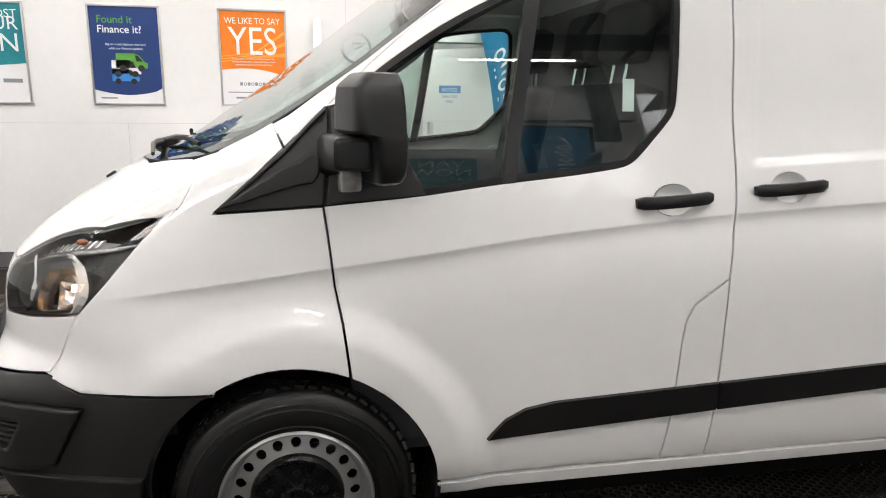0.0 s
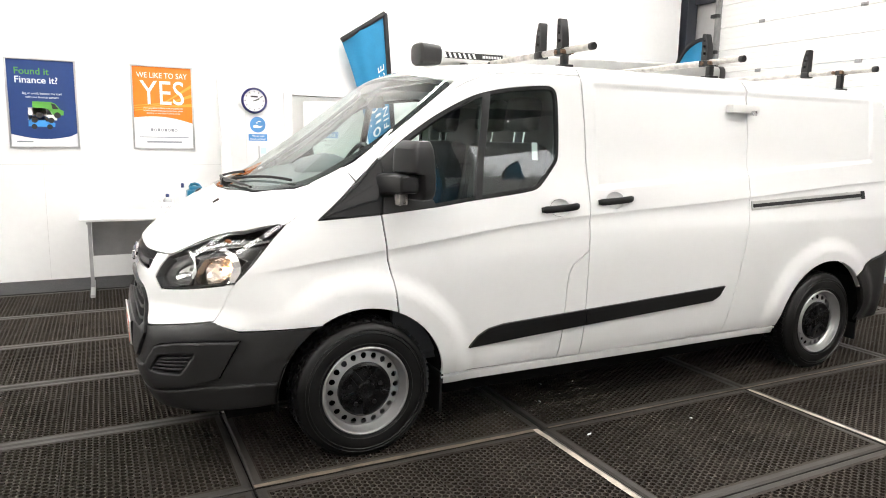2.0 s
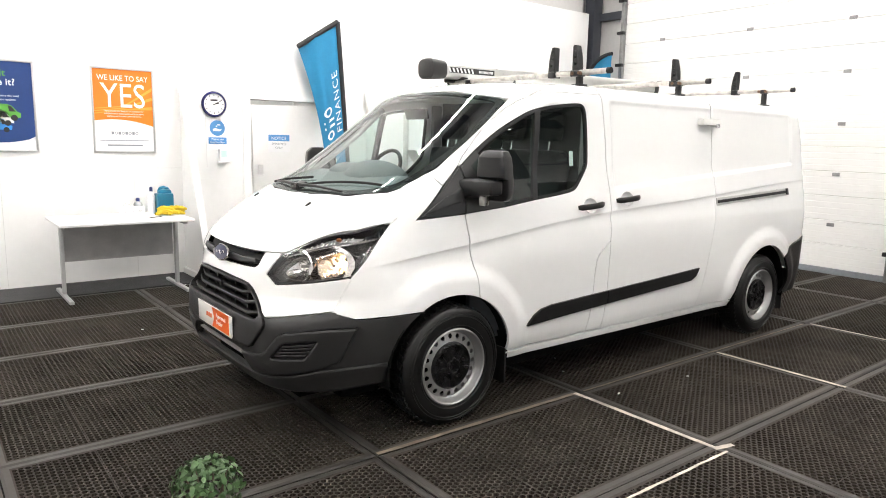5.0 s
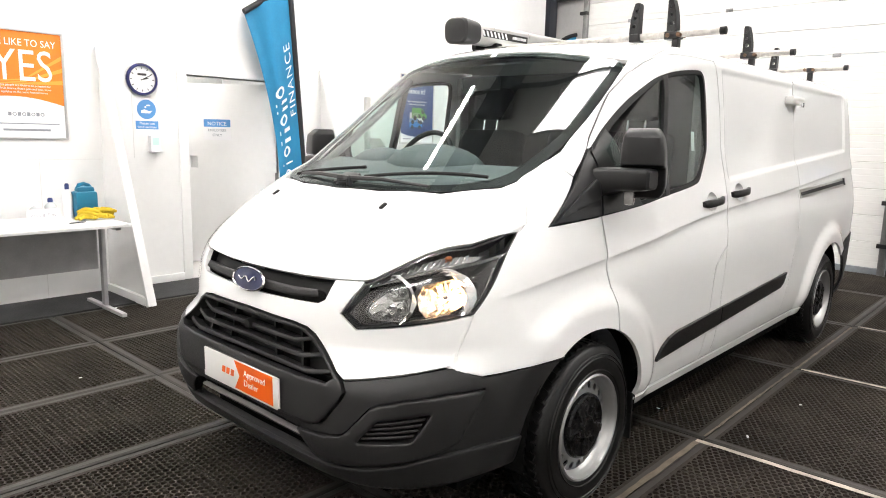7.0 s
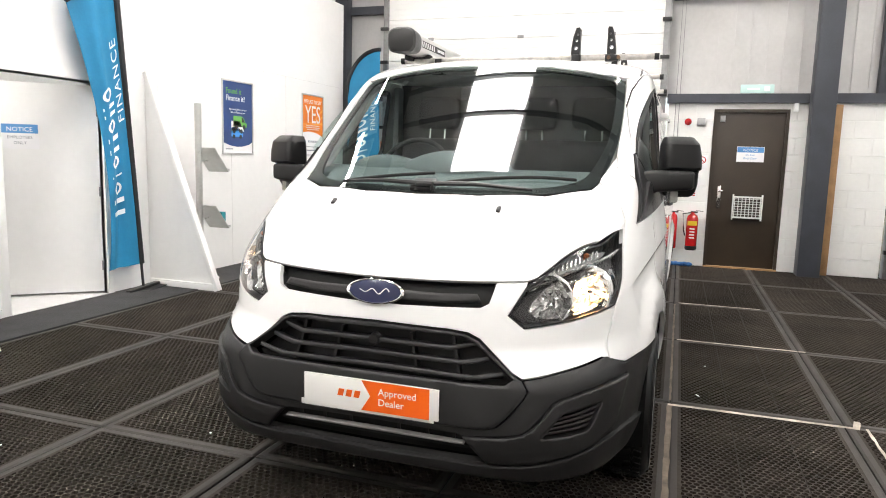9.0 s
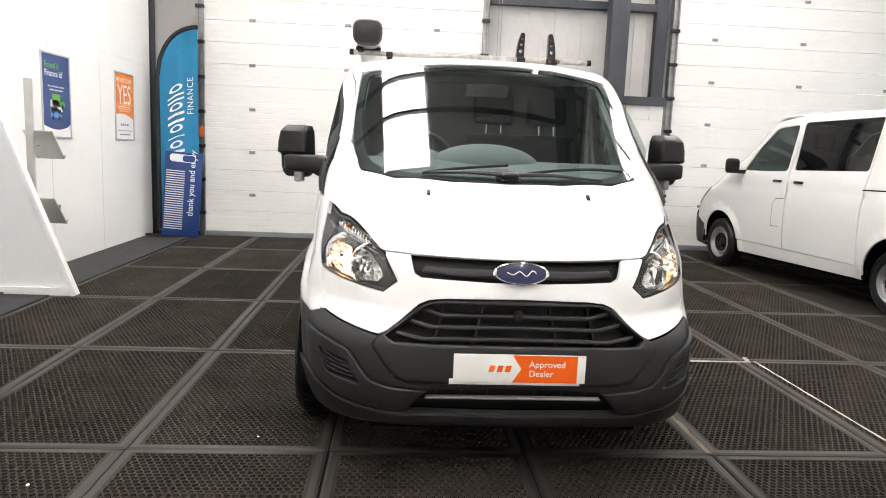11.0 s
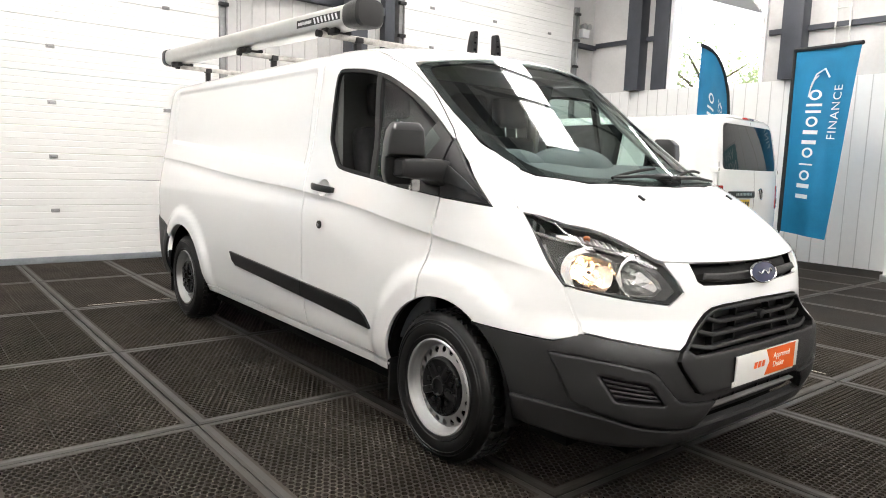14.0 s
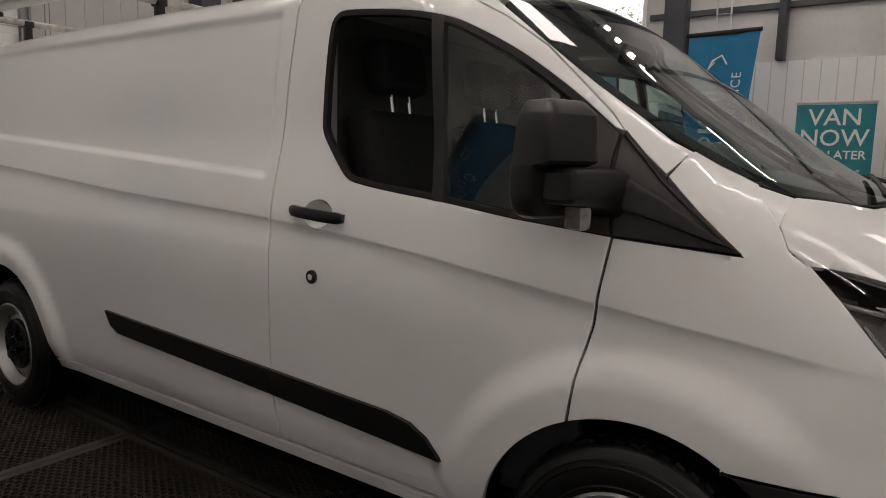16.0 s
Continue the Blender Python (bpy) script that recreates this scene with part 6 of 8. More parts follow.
for k in range(8):
    cyl(bm, (-.1, 0, .12 + .28 * k), (.1, 0, .12 + .28 * k), .010, seg=8)
part("rails_and_rungs", bm, ALU, lad)


# ---------------------------------------------------------------- left wall things
def poster_frame(x, z0=1.355, z1=2.23, w=.615):
    p = thing("framed_poster", "", "poster", face_m(x, WY - .001, (z0 + z1) / 2, 0), group="framed posters on the wall")
    h = z1 - z0
    t = .018
    bm = BM()
    for a in ((-w / 2, w / 2, h / 2 - t, h / 2), (-w / 2, w / 2, -h / 2, -h / 2 + t), (-w / 2, -w / 2 + t, -h / 2 + t, h / 2 - t), (w / 2 - t, w / 2, -h / 2 + t, h / 2 - t)):
        box(bm, a[0], a[1], a[2], a[3], 0, .014, .003)
    part("snap_frame", bm, SILVER, p)
    return p, w - 2 * t, h - 2 * t


def sheet_slab(name, pts, z, material, p):
    bm = BM()
    slab(bm, pts, .001, pose(0, 0, z))
    return part(name, bm, material, p, smooth=False)


def toy_van(p, x, y, s, material):
    body = [(-.5, -.16), (.5, -.16), (.52, .0), (.40, .06), (.25, .26), (.10, .32), (-.48, .32)]
    v = sheet_slab("printed_van", [(x + s * a, y + s * b) for a, b in body], .006, material, p)
    for c in (-.28, .30):
        bm = BM()
        cyl(bm, (x + s * c, y - s * .16, .006), (x + s * c, y - s * .16, .0075), s * .11, seg=14)
        part("printed_wheel", bm, BLACKPRINT, p, smooth=False)
    bm = BM()
    slab(bm, [(x + s * a, y + s * b) for a, b in ((.16, .06), (.36, .06), (.23, .24), (.12, .27))], .0006, pose(0, 0, .007))
    part("printed_window", bm, BLACKPRINT, p, smooth=False)


def poster_blue(x):
    p, w, h = poster_frame(x)
    tagged(p, "framed blue finance poster with three printed vans")
    sheet_slab("print", [(-w / 2, -h / 2), (w / 2, -h / 2), (w / 2, h / 2), (-w / 2, h / 2)], .003, PAPER, p)
    wave = [(-w / 2, -h * .36)] + [(-w / 2 + w * i / 10, -h * (.36 + .055 * math.sin(math.pi * i / 10))) for i in range(1, 10)] + [(w / 2, -h * .34), (w / 2, h / 2), (-w / 2, h / 2)]
    sheet_slab("blue_field", wave, .0045, NAVY, p)
    words("headline", "Found it", .090, pose(-w * .40, h * .335, .0058), GREENPRINT, p, "LEFT", bold=.001)
    words("headline", "Finance it?", .090, pose(-w * .40, h * .235, .0058), PRINTWHITE, p, "LEFT", bold=.001)
    words("subline", "Big or small, balance the load", .029, pose(0, h * .105, .0058), PRINTWHITE, p)
    words("subline", "with our finance options", .029, pose(0, h * .062, .0058), PRINTWHITE, p)
    toy_van(p, .04, -h * .08, .27, GREENPRINT)
    toy_van(p, -.01, -h * .145, .25, PRINTWHITE)
    toy_van(p, -.02, -h * .225, .23, SKYPRINT)
    sheet_slab("maker_mark", [(-w * .42, -h * .455), (-w * .18, -h * .455), (-w * .18, -h * .44), (-w * .42, -h * .44)], .0045, GREYPRINT, p)
    return p


def poster_orange(x):
    p, w, h = poster_frame(x)
    tagged(p, "framed orange finance poster with a large white headline")
    sheet_slab("print", [(-w / 2, -h / 2), (w / 2, -h / 2), (w / 2, h / 2), (-w / 2, h / 2)], .003, PAPER, p)
    wave = [(-w / 2, -h * .13)] + [(-w / 2 + w * i / 10, -h * (.13 + .06 * (i / 10) ** 2 - .03 * math.sin(math.pi * i / 10))) for i in range(1, 11)] + [(w / 2, h / 2), (-w / 2, h / 2)]
    sheet_slab("orange_field", wave, .0045, ORANGE, p)
    for k in range(3):
        sheet_slab("pale_sweep", [(-w / 2, h * (.02 - .03 * k)), (0, h * (.06 - .02 * k)), (w / 2, h * (.30 - .12 * k)), (w / 2, h * (.26 - .12 * k)), (0, h * (.045 - .02 * k)), (-w / 2, h * (.012 - .03 * k))], .0052 + .0002 * k, LIGHTORANGE, p)
    words("headline", "WE LIKE TO SAY", .078, pose(0, h * .365, .0068), PRINTWHITE, p, squeeze=.86)
    words("headline", "YES", .355, pose(0, h * .04, .0068), PRINTWHITE, p, squeeze=.80)
    for k, t in enumerate(("More people are likely to be accepted for", "vehicle finance than a personal loan, when", "applying on the same financial terms")):
        words("subline", t, .023, pose(0, h * (-.015 - .032 * k), .0068), PRINTWHITE, p)
    bars = BM()
    for k in range(8):
        lathe(bars, [(.009, 0), (.0155, 0), (.0155, .0012), (.009, .0012)], pose(-.12 + .034 * k, -h * .28, .0042), seg=12) if k % 2 else box(bars, -.132 + .034 * k, -.108 + .034 * k, -h * .28 - .014, -h * .28 + .016, .004, .0055)
    part("maker_mark", bars, GREYPRINT, p, smooth=False)
    sheet_slab("small_print", [(-w * .42, -h * .375), (w * .42, -h * .375), (w * .42, -h * .365), (-w * .42, -h * .365)], .0045, GREYPRINT, p)
    sheet_slab("web_line", [(-w * .30, -h * .44), (w * .30, -h * .44), (w * .30, -h * .42), (-w * .30, -h * .42)], .0045, GREYPRINT, p)
    return p


poster_blue(-1.565)
poster_orange(-.45)
poster_blue(4.05)
poster_orange(5.86)
tp, w, h = poster_frame(-2.69)
tagged(tp, "framed teal finance poster")
sheet_slab("print", [(-w / 2, -h / 2), (w / 2, -h / 2), (w / 2, h / 2), (-w / 2, h / 2)], .003, PAPER, tp)
sheet_slab("teal_field", [(-w / 2, -h * .16), (w / 2, -h * .10), (w / 2, h / 2), (-w / 2, h / 2)], .0045, TEALPRINT, tp)
for t, y in (("POST", .36), ("UR", .24), ("N", .02)):
    words("headline", t, .10 if y > .3 else .16 if y > .1 else .22, pose(w * .44, h * y, .006), PRINTWHITE, tp, "RIGHT")
sheet_slab("maker_mark", [(w * .15, -h * .30), (w * .42, -h * .30), (w * .42, -h * .26), (w * .15, -h * .26)], .0045, GREYPRINT, tp)

clock = thing("wall_clock", "round wall clock with a navy rim", "clock", face_m(.505, WY, 1.905, 0))
bm = BM()
lathe(bm, [(.118, 0), (.142, .0), (.145, .02), (.135, .034), (.120, .036), (.118, .022)], seg=48)
part("rim", bm, CLOCKBLUE, clock)
bm = BM()
lathe(bm, [(0, .02), (.119, .02)], seg=48)
part("dial", bm, PAPER, clock)
for k in range(12):
    a = radians(30 * k)
    bm = BM()
    box(bm, -.004, .004, .090, .108, .0203, .0215, 0, pose(0, 0, 0, 0, 0, -30 * k))
    part("hour_mark", bm, BLACKPRINT, clock)
for nm, a, ln, wd in (("hour_hand", -75, .058, .005), ("minute_hand", -62, .092, .0035)):
    bm = BM()
    box(bm, -wd, wd, -.015, ln, .023, .025, 0, pose(0, 0, 0, 0, 0, a))
    part(nm.replace("_hand", "_pointer"), bm, BLACKPRINT, clock)
simple("maker_mark", BLACKPRINT, clock, (-.04, .04, .035, .055, .0202, .021))

hs = thing("hand_sanitiser_sign", "white sign with a blue disc about sanitiser", "sign", face_m(.54, WY, 1.585, 0))
sheet_slab("sheet", [(-.11, -.155), (.11, -.155), (.11, .155), (-.11, .155)], .0, PAPER, hs)
bm = BM()
lathe(bm, [(0, .003), (.088, .003), (.088, .0015)], pose(0, .055, 0), seg=36)
part("blue_disc", bm, NOTICEBLUE, hs)
bm = BM()
slab(bm, [(-.05, .02), (.03, .02), (.055, .045), (.02, .04), (-.02, .055), (-.05, .045)], .001, pose(0, 0, .0035))
box(bm, .0, .035, .085, .098, .0035, .0045)
cyl(bm, (-.01, .075, .0035), (-.01, .075, .0045), .009, seg=10)
part("pictogram", bm, PRINTWHITE, hs, smooth=False)
sheet_slab("blue_band", [(-.105, -.125), (.105, -.125), (.105, -.05), (-.105, -.05)], .0022, NOTICEBLUE, hs)
words("text", "Please use", .034, pose(0, -.082, .0034), PRINTWHITE, hs)
words("text", "hand sanitiser", .032, pose(0, -.115, .0034), PRINTWHITE, hs)
sd = thing("sanitiser_dispenser", "small white dispenser with a green label on the wall", "dispenser", face_m(.585, WY, 1.335, 0))
simple("case", PAPER, sd, (-.045, .045, -.07, .07, 0, .07), bev=.01)
simple("label", GREENSIGN, sd, (-.032, .032, -.02, .05, .070, .0715))
simple("drip_tray", PAPER, sd, (-.055, .055, -.085, -.070, 0, .10), bev=.004)

# door to the back room
tagged(simple("door_trim", WHITEWALL, None, (D0 - .09, D0, WY - .022, WY + .17, 0, DH + .03), (D1, D1 + .07, WY - .022, WY + .17, 0, DH + .03), (D0, D1, WY - .022, WY + .17, DH, DH + .03), bev=.003), "white painted door lining", "trim", kind="structure")
DOOR_AT = pose(D1 - .005, WY + .03, 0, 0, 0, -48)
back_door = thing("board_door", "white board door standing open into the back room with a notice", "door", DOOR_AT)
bm = BM()
for x0, x1, z0, z1 in ((-1.0, 0, .03, 1.06), (-1.0, 0, 1.19, 1.955), (-1.0, -.935, 1.06, 1.19), (-.855, 0, 1.06, 1.19)):
    box(bm, x0, x1, 0, .04, z0, z1)
part("leaf", bm, WHITEWALL, back_door, "white painted board leaf with a latch hole", smooth=False)
for z in (.28, .98, 1.72):
    simple("hinge", TRACK, back_door, (-.012, .012, -.014, .002, z - .045, z + .045), bev=.002)
notice("employees_notice", "printed paper notice on the open board door", .30, .225, DOOR_AT @ face_m(-.632, -.001, 1.475, 0), ["EMPLOYEES", "ONLY"], "NOTICE")
structure("threshold_boards", "pale dusty floor in the doorway", "trim", (D0, D1, WY - .02, WY + 1.9, -.014, .01), material=CLAD)


structure("baseboard", "white painted plinth along the wall by the door", "baseboard", (.20, D0 - .092, WY - .03, WY - .001, 0, .075), material=WHITEWALL, bev=.004)
bm = BM()
for x, z0, z1 in ((-1.60, .02, 1.19), (-2.82, .02, 3.66), (-.38, .02, 1.19), (2.70, .02, 2.41), (3.92, .02, 2.41), (5.14, .02, 2.41), (.41, 1.2, 3.66)):
    box(bm, x - .0012, x + .0012, WY - .0015, WY + .004, z0, z1)
for x0, x1, z in ((-3.6, .12, 1.19), (-3.6, .9, 2.41), (2.6, 6.7, 2.41)):
    box(bm, x0, x1, WY - .0015, WY + .004, z - .0012, z + .0012)
tagged(part("board_joint", bm, CLAD), "hairline joints between the wall boards", "trim", kind="structure")


def buttress(x, lean):
    b = thing("wall_brace", "white board brace with a sloping front edge against the wall", "brace", pose(x, WY, 0), group="wall braces")
    bm = BM()
    tri = [(-.0, 0), (-.82, 0), (-.78, .05), (-.03, 2.13), (0, 2.15)]
    slab(bm, tri, .018, pose(0, 0, 0) @ pose(0, 0, 0, 90, 0, 90))
    part("side_board", bm, WHITEWALL, b, smooth=False)
    bm = BM()
    a, c = Vector((0, -.83, .0)), Vector((0, -.02, 2.15))
    d = (c - a)
    ang = math.degrees(math.atan2(d.z, d.y))
    box(bm, -.035 + .009, .035 + .009, -.0, d.length, -.024, .024, .003, pose(0, -.83, 0, ang, 0, 0))
    part("front_batten", bm, WHITEWALL, b)
    bm = BM()
    box(bm, -.03, .05, -.80, -.02, 0, .07, .004)
    part("foot_batten", bm, WHITEWALL, b)
    return b


buttress(.13, 0)
buttress(2.52, 0)

# desk
desk = thing("desk", "white topped office desk with a grey steel frame", "desk", pose(-.685, 6.24, 0))
DW, DD = 1.19, .80
simple("worktop", TABLEWHITE, desk, (-DW / 2, DW / 2, -DD / 2, DD / 2, .715, .74), bev=.004)
for _s in (-1, 1):
    x = _s * (DW / 2 - .07)
    simple("foot", TABLEGREY, desk, (x - .02, x + .02, -.36, .36, 0, .03), bev=.006)
    simple("leg", TABLEGREY, desk, (x - .016, x + .016, -.02, .04, .035, .70), bev=.005)
    simple("top_bracket", TABLEGREY, desk, (x - .02, x + .02, -.33, .33, .685, .714), bev=.004)
simple("modesty_panel", TABLEGREY, desk, (-DW / 2 + .09, DW / 2 - .09, .06, .078, .33, .70), bev=.002, label="grey modesty panel")


def bottle(name, label, x, y, r, h, body, cap_m, fn=None):
    b = thing(name, label, "bottle", pose(x, y, .74))
    bm = BM()
    lathe(bm, [(0, 0), (r * .92, 0), (r, .008), (r, h * .68), (r * .75, h * .78), (r * .38, h * .85), (r * .36, h * .88), (0, h * .88)], seg=24)
    part("body", bm, body, b)
    bm = BM()
    lathe(bm, [(0, h * .86), (r * .45, h * .86), (r * .45, h), (r * .3, h + .01), (0, h + .01)], seg=18)
    part("cap", bm, cap_m, b)
    return b


bottle("clear_bottle", "clear plastic bottle with a blue cap on the desk", -.49, 6.35, .042, .17, CLEARBOTTLE, NAVYCAP)
bottle("clear_bottle", "clear plastic tub bottle on the desk", -.59, 6.36, .045, .14, CLEARBOTTLE, PAPER)
bottle("white_bottle", "white spray bottle with a navy cap on the desk", -.335, 6.44, .036, .27, PAPER, NAVYCAP)
can = thing("jerrycan", "blue plastic jerrycan on the desk", "jerrycan", pose(-.215, 6.42, .74))
bm = BM()
box(bm, -.085, .085, -.07, .07, 0, .215, .026)
box(bm, -.060, .070, -.05, .05, .20, .252, .024)
part("body", bm, CANBLUE, can)
bm = BM()
pipe(bm, [(-.05, 0, .235), (-.035, 0, .266), (.0, 0, .274), (.035, 0, .262), (.06, 0, .225)], .016, 10)
part("grip", bm, CANBLUE, can)
gl = thing("work_gloves", "yellow work gloves in a heap on the desk", "gloves", pose(-.20, 6.22, .74))
random.seed(4)
for k in range(16):
    bm = BM()
    a = random.uniform(0, 6.28)
    cx, cy, cz, a = random.uniform(-.11, .10), random.uniform(-.05, .05), .020 + .022 * (k % 3), random.uniform(-.6, .6)
    pipe(bm, [(cx - .07 * math.cos(a), cy - .05 * math.sin(a), cz), (cx - .02, cy + .012, cz + .016), (cx + .03, cy - .01, cz + .010), (cx + .08 * math.cos(a), cy + .06 * math.sin(a), cz - .004)], [.012, .021, .020, .011], 10)
    part("glove_finger", bm, GLOVEYELLOW, gl)
pen = thing("pen", "dark pen and paper slip on the desk", "pen", pose(-.40, 6.05, .741))
simple("slip", PAPER, pen, (-.14, .0, -.03, .05, 0, .0015))
bm = BM()
cyl(bm, (-.06, .0, .008), (.06, .02, .008), .005, seg=8)
part("barrel", bm, BLACKPRINT, pen)
note = thing("hand_lettered_card", "white card with hand lettering behind the bottles", "card", pose(-.54, 6.30, .74))
simple("card", PAPER, note, (-.13, .10, .0, .002, 0, .10))
words("text", "Van's & Tidy!", .036, pose(-.015, -.001, .04) @ pose(0, 0, 0, 90, 0, 0), GREYPRINT, note)

# skirting of dark matting along the left wall
structure("border_matting", "charcoal matting strip along the wall", "floor", (BX, D0, 6.28, WY, -.015, .006), (D1, EX, 6.28, WY, -.015, .006), (D0, D1, 6.28, WY - .024, -.015, .006), material=CARPET)


# ---------------------------------------------------------------- flags and banners
def waves(u, v, amp, f):
    return amp * (math.sin(f * u * 7.5 + 1.3 * v) * .6 + math.sin(f * u * 17 + v * 1.1) * .35 * (1 - .6 * u))


def flag(name, label, m, width, z0, z1, shape, group, amp=.03, lettering=True, lean=0.0, mirrored=False):
    """A feather flag: cloth between a pole (x = 0) and its free edge, top and bottom by the shape's functions."""
    fl = thing(name, label, "flag", m, group)
    top, bot, right = shape
    bm = BM()
    nu, nv = 16, 40
    rows = []
    for j in range(nv + 1):
        v = j / nv
        row = []
        for i in range(nu + 1):
            u = i / nu
            x = u * right(v)
            zt, zb = top(u), bot(u)
            z = zb + (zt - zb) * v
            row.append(bm.verts.new((x, waves(u, v * 3, amp * u ** .5, 1.0), z)))
        rows.append(row)
    for a, b in zip(rows, rows[1:]):
        for i in range(nu):
            bm.faces.new((a[i], a[i + 1], b[i + 1], b[i]))
    part("cloth", bm, FLAGBLUE, fl, "blue cloth")
    bm = BM()
    path = [(0, 0, .0), (0, 0, bot(0)), (0, 0, (bot(0) + top(0)) / 2), (0, 0, top(0))]
    pipe(bm, path, .013, 10)
    part("pole", bm, FLAGTRIM, fl, "black pole")
    bm = BM()
    pipe(bm, [(u * right(1.0), -.004, top(u)) for u in (i / 16 for i in range(17))], .030, 8)
    pipe(bm, [(0, 0, bot(0)), (0, 0, top(0))], .030, 8)
    part("sleeve", bm, FLAGTRIM, fl)
    return fl, (top, bot, right, amp)


def flag_marks(fl, spec, rows, side=-1):
    """Plain white blocks and discs that climb the cloth; each row is (u centre, v from, v to, half height, widths with a minus for a disc)."""
    top, bot, right, amp = spec
    def at(u, v, out):
        zt, zb = top(u), bot(u)
        z = zb + (zt - zb) * v
        return Vector((u * right(v), waves(u, v * 3, amp * max(u, 0) ** .5, 1.0) + side * out, z))
    for uc, v0, v1, hgt, widths in rows:
        if isinstance(widths, str):
            # lettering that climbs the cloth
            lit = words("lettering", widths, 1.0, pose(0, 0, 0), PRINTWHITE, fl, "LEFT", depth=0, spacing=1.15)
            me = lit.data
            w = max(v.co.x for v in me.vertices)
            for v in me.vertices:
                q = at(uc + side * hgt * 2 * (v.co.y / .7 - .5), v0 + (v1 - v0) * v.co.x / w, .008)
                v.co = q
            me.update()
            continue
        total = sum(abs(w) for w in widths) + .30 * len(widths)
        at_v = v0
        for w in widths:
            dv = abs(w) / total * (v1 - v0)
            vm = at_v + dv / 2
            bm = BM()
            if w < 0:
                n = 20
                rim = [(math.cos(6.2832 * i / n), math.sin(6.2832 * i / n)) for i in range(n)]
                o = [bm.verts.new(at(uc + hgt * .8 * c, vm + dv / 2 * q, .007)) for c, q in rim]
                i_ = [bm.verts.new(at(uc + hgt * .48 * c, vm + dv * .31 * q, .007)) for c, q in rim]
                for i in range(n):
                    j = (i + 1) % n
                    bm.faces.new((o[i], o[j], i_[j], i_[i]))
            else:
                for f in (-.5, .22) if w > .6 else (-.2,):
                    q = [(uc - hgt, vm + f * dv), (uc, vm + f * dv), (uc + hgt, vm + f * dv), (uc + hgt, vm + (f + .28) * dv), (uc, vm + (f + .28) * dv), (uc - hgt, vm + (f + .28) * dv)]
                    bm.faces.new([bm.verts.new(at(u, v, .007)) for u, v in q])
            part("white_mark", bm, PRINTWHITE, fl, smooth=False)
            at_v += dv + .30 / total * (v1 - v0)


BIGMARK = (1.3, -.9, .5, -.9, 1.2, -.9, .8, -.9)
SMALLMARK = "FINANCE"


def base_plate(fl, d=.20):
    bm = BM()
    box(bm, -.20, .20, -d, d, .0, .012, .004)
    box(bm, -.20, .20, -.03, .03, .012, .04, .006)
    part("base_plate", bm, DARKPLASTIC, fl, "folded steel base plate")

chain = thing("door_chain", "thin hanging chain loop beside the door track", "chain")
for y in (1.84, 1.885):
    bm = BM()
    pipe(bm, [(EX - .04, y, 1.34), (EX - .045, y + .003, 2.4), (EX - .04, y, 4.2), (EX + .05, y, 4.25)], .005, 6)
    part("strand", bm, TRACK, chain)


FLAGS = "blue advertising flags"
fa, sa = flag("feather_flag", "blue feather flag with white lettering by the door", pose(2.27, 6.76, 0, 0, 0, 180) @ pose(0, 0, 0, 0, 4.7, 0), .75, .33, 2.95,
              (lambda u: 2.98 - .30 * u, lambda u: .27 + .02 * u, lambda v: .42 - .52 * v + .66 * v * v), FLAGS, amp=.04)
flag_marks(fa, sa, [(.64, .20, .68, .22, BIGMARK), (.24, .52, .80, .10, SMALLMARK)], 1)
base_plate(fa, .115)
fb, sb = flag("feather_flag", "blue feather flag with a curved top in the corner", pose(6.52, 6.69, 0, 0, 0, -90), .55, .1, 2.95,
              (lambda u: 2.25 + .70 * math.sin(math.pi / 2 * u ** .55), lambda u: .12, lambda v: .56), FLAGS, amp=.02)
flag_marks(fb, sb, [(.45, .36, .76, .20, BIGMARK), (.80, .58, .76, .08, SMALLMARK)], -1)
base_plate(fb)
fc, sc = flag("feather_flag", "blue feather flag with a curved edge behind the parked van", pose(3.42, -4.70, 0, 0, 0, 90), .9, .4, 3.17,
              (lambda u: 2.30 + .88 * math.sin(math.pi / 2 * u ** .6), lambda u: .4, lambda v: .88), FLAGS, amp=.02)
flag_marks(fc, sc, [(.62, .20, .80, .12, BIGMARK), (.30, .60, .80, .07, SMALLMARK)], 1)
base_plate(fc)
fd, sd_ = flag("banner_flag", "tall blue flag with white lettering and black sleeve", pose(2.42, -4.60, 0, 0, 0, 159), 1.05, .5, 3.09,
               (lambda u: 3.10 - .05 * u, lambda u: .52 - .05 * u, lambda v: .80 + .30 * v), FLAGS, amp=.035)
flag_marks(fd, sd_, [(.42, .20, .80, .13, BIGMARK), (.76, .52, .80, .075, SMALLMARK)], -1)
base_plate(fd)
bm = BM()
pipe(bm, [(.36, -.03, 2.55), (.44, -.03, 2.72), (.58, -.03, 2.78), (.66, -.03, 2.66)], .012, 6)
pipe(bm, [(.33, -.03, 2.42), (.38, -.03, 2.62), (.48, -.03, 2.70)], .008, 6)
part("white_mark", bm, PRINTWHITE, fd)

board = thing("farewell_board", "navy printed board with a pale emblem leaning in the corner", "sign board", face_m(6.44, 6.345, .62, -90) @ pose(0, 0, 0, 0, 0, -4), "")
bm = BM()
box(bm, -.26, .26, -.60, .60, -.006, .006, .002)
part("board", bm, NAVY, board)
words("text", "thank you and enjoy", .125, pose(.16, -.30, .0065) @ pose(0, 0, 0, 0, 0, 90), PRINTWHITE, board, "LEFT", squeeze=.92, bold=.001)
bm = BM()
for k in range(26):
    box(bm, -.24, .02, -.50 + .033 * k, -.488 + .033 * k, .006, .0072)
part("thin_lines", bm, PRINTWHITE, board)
bm = BM()
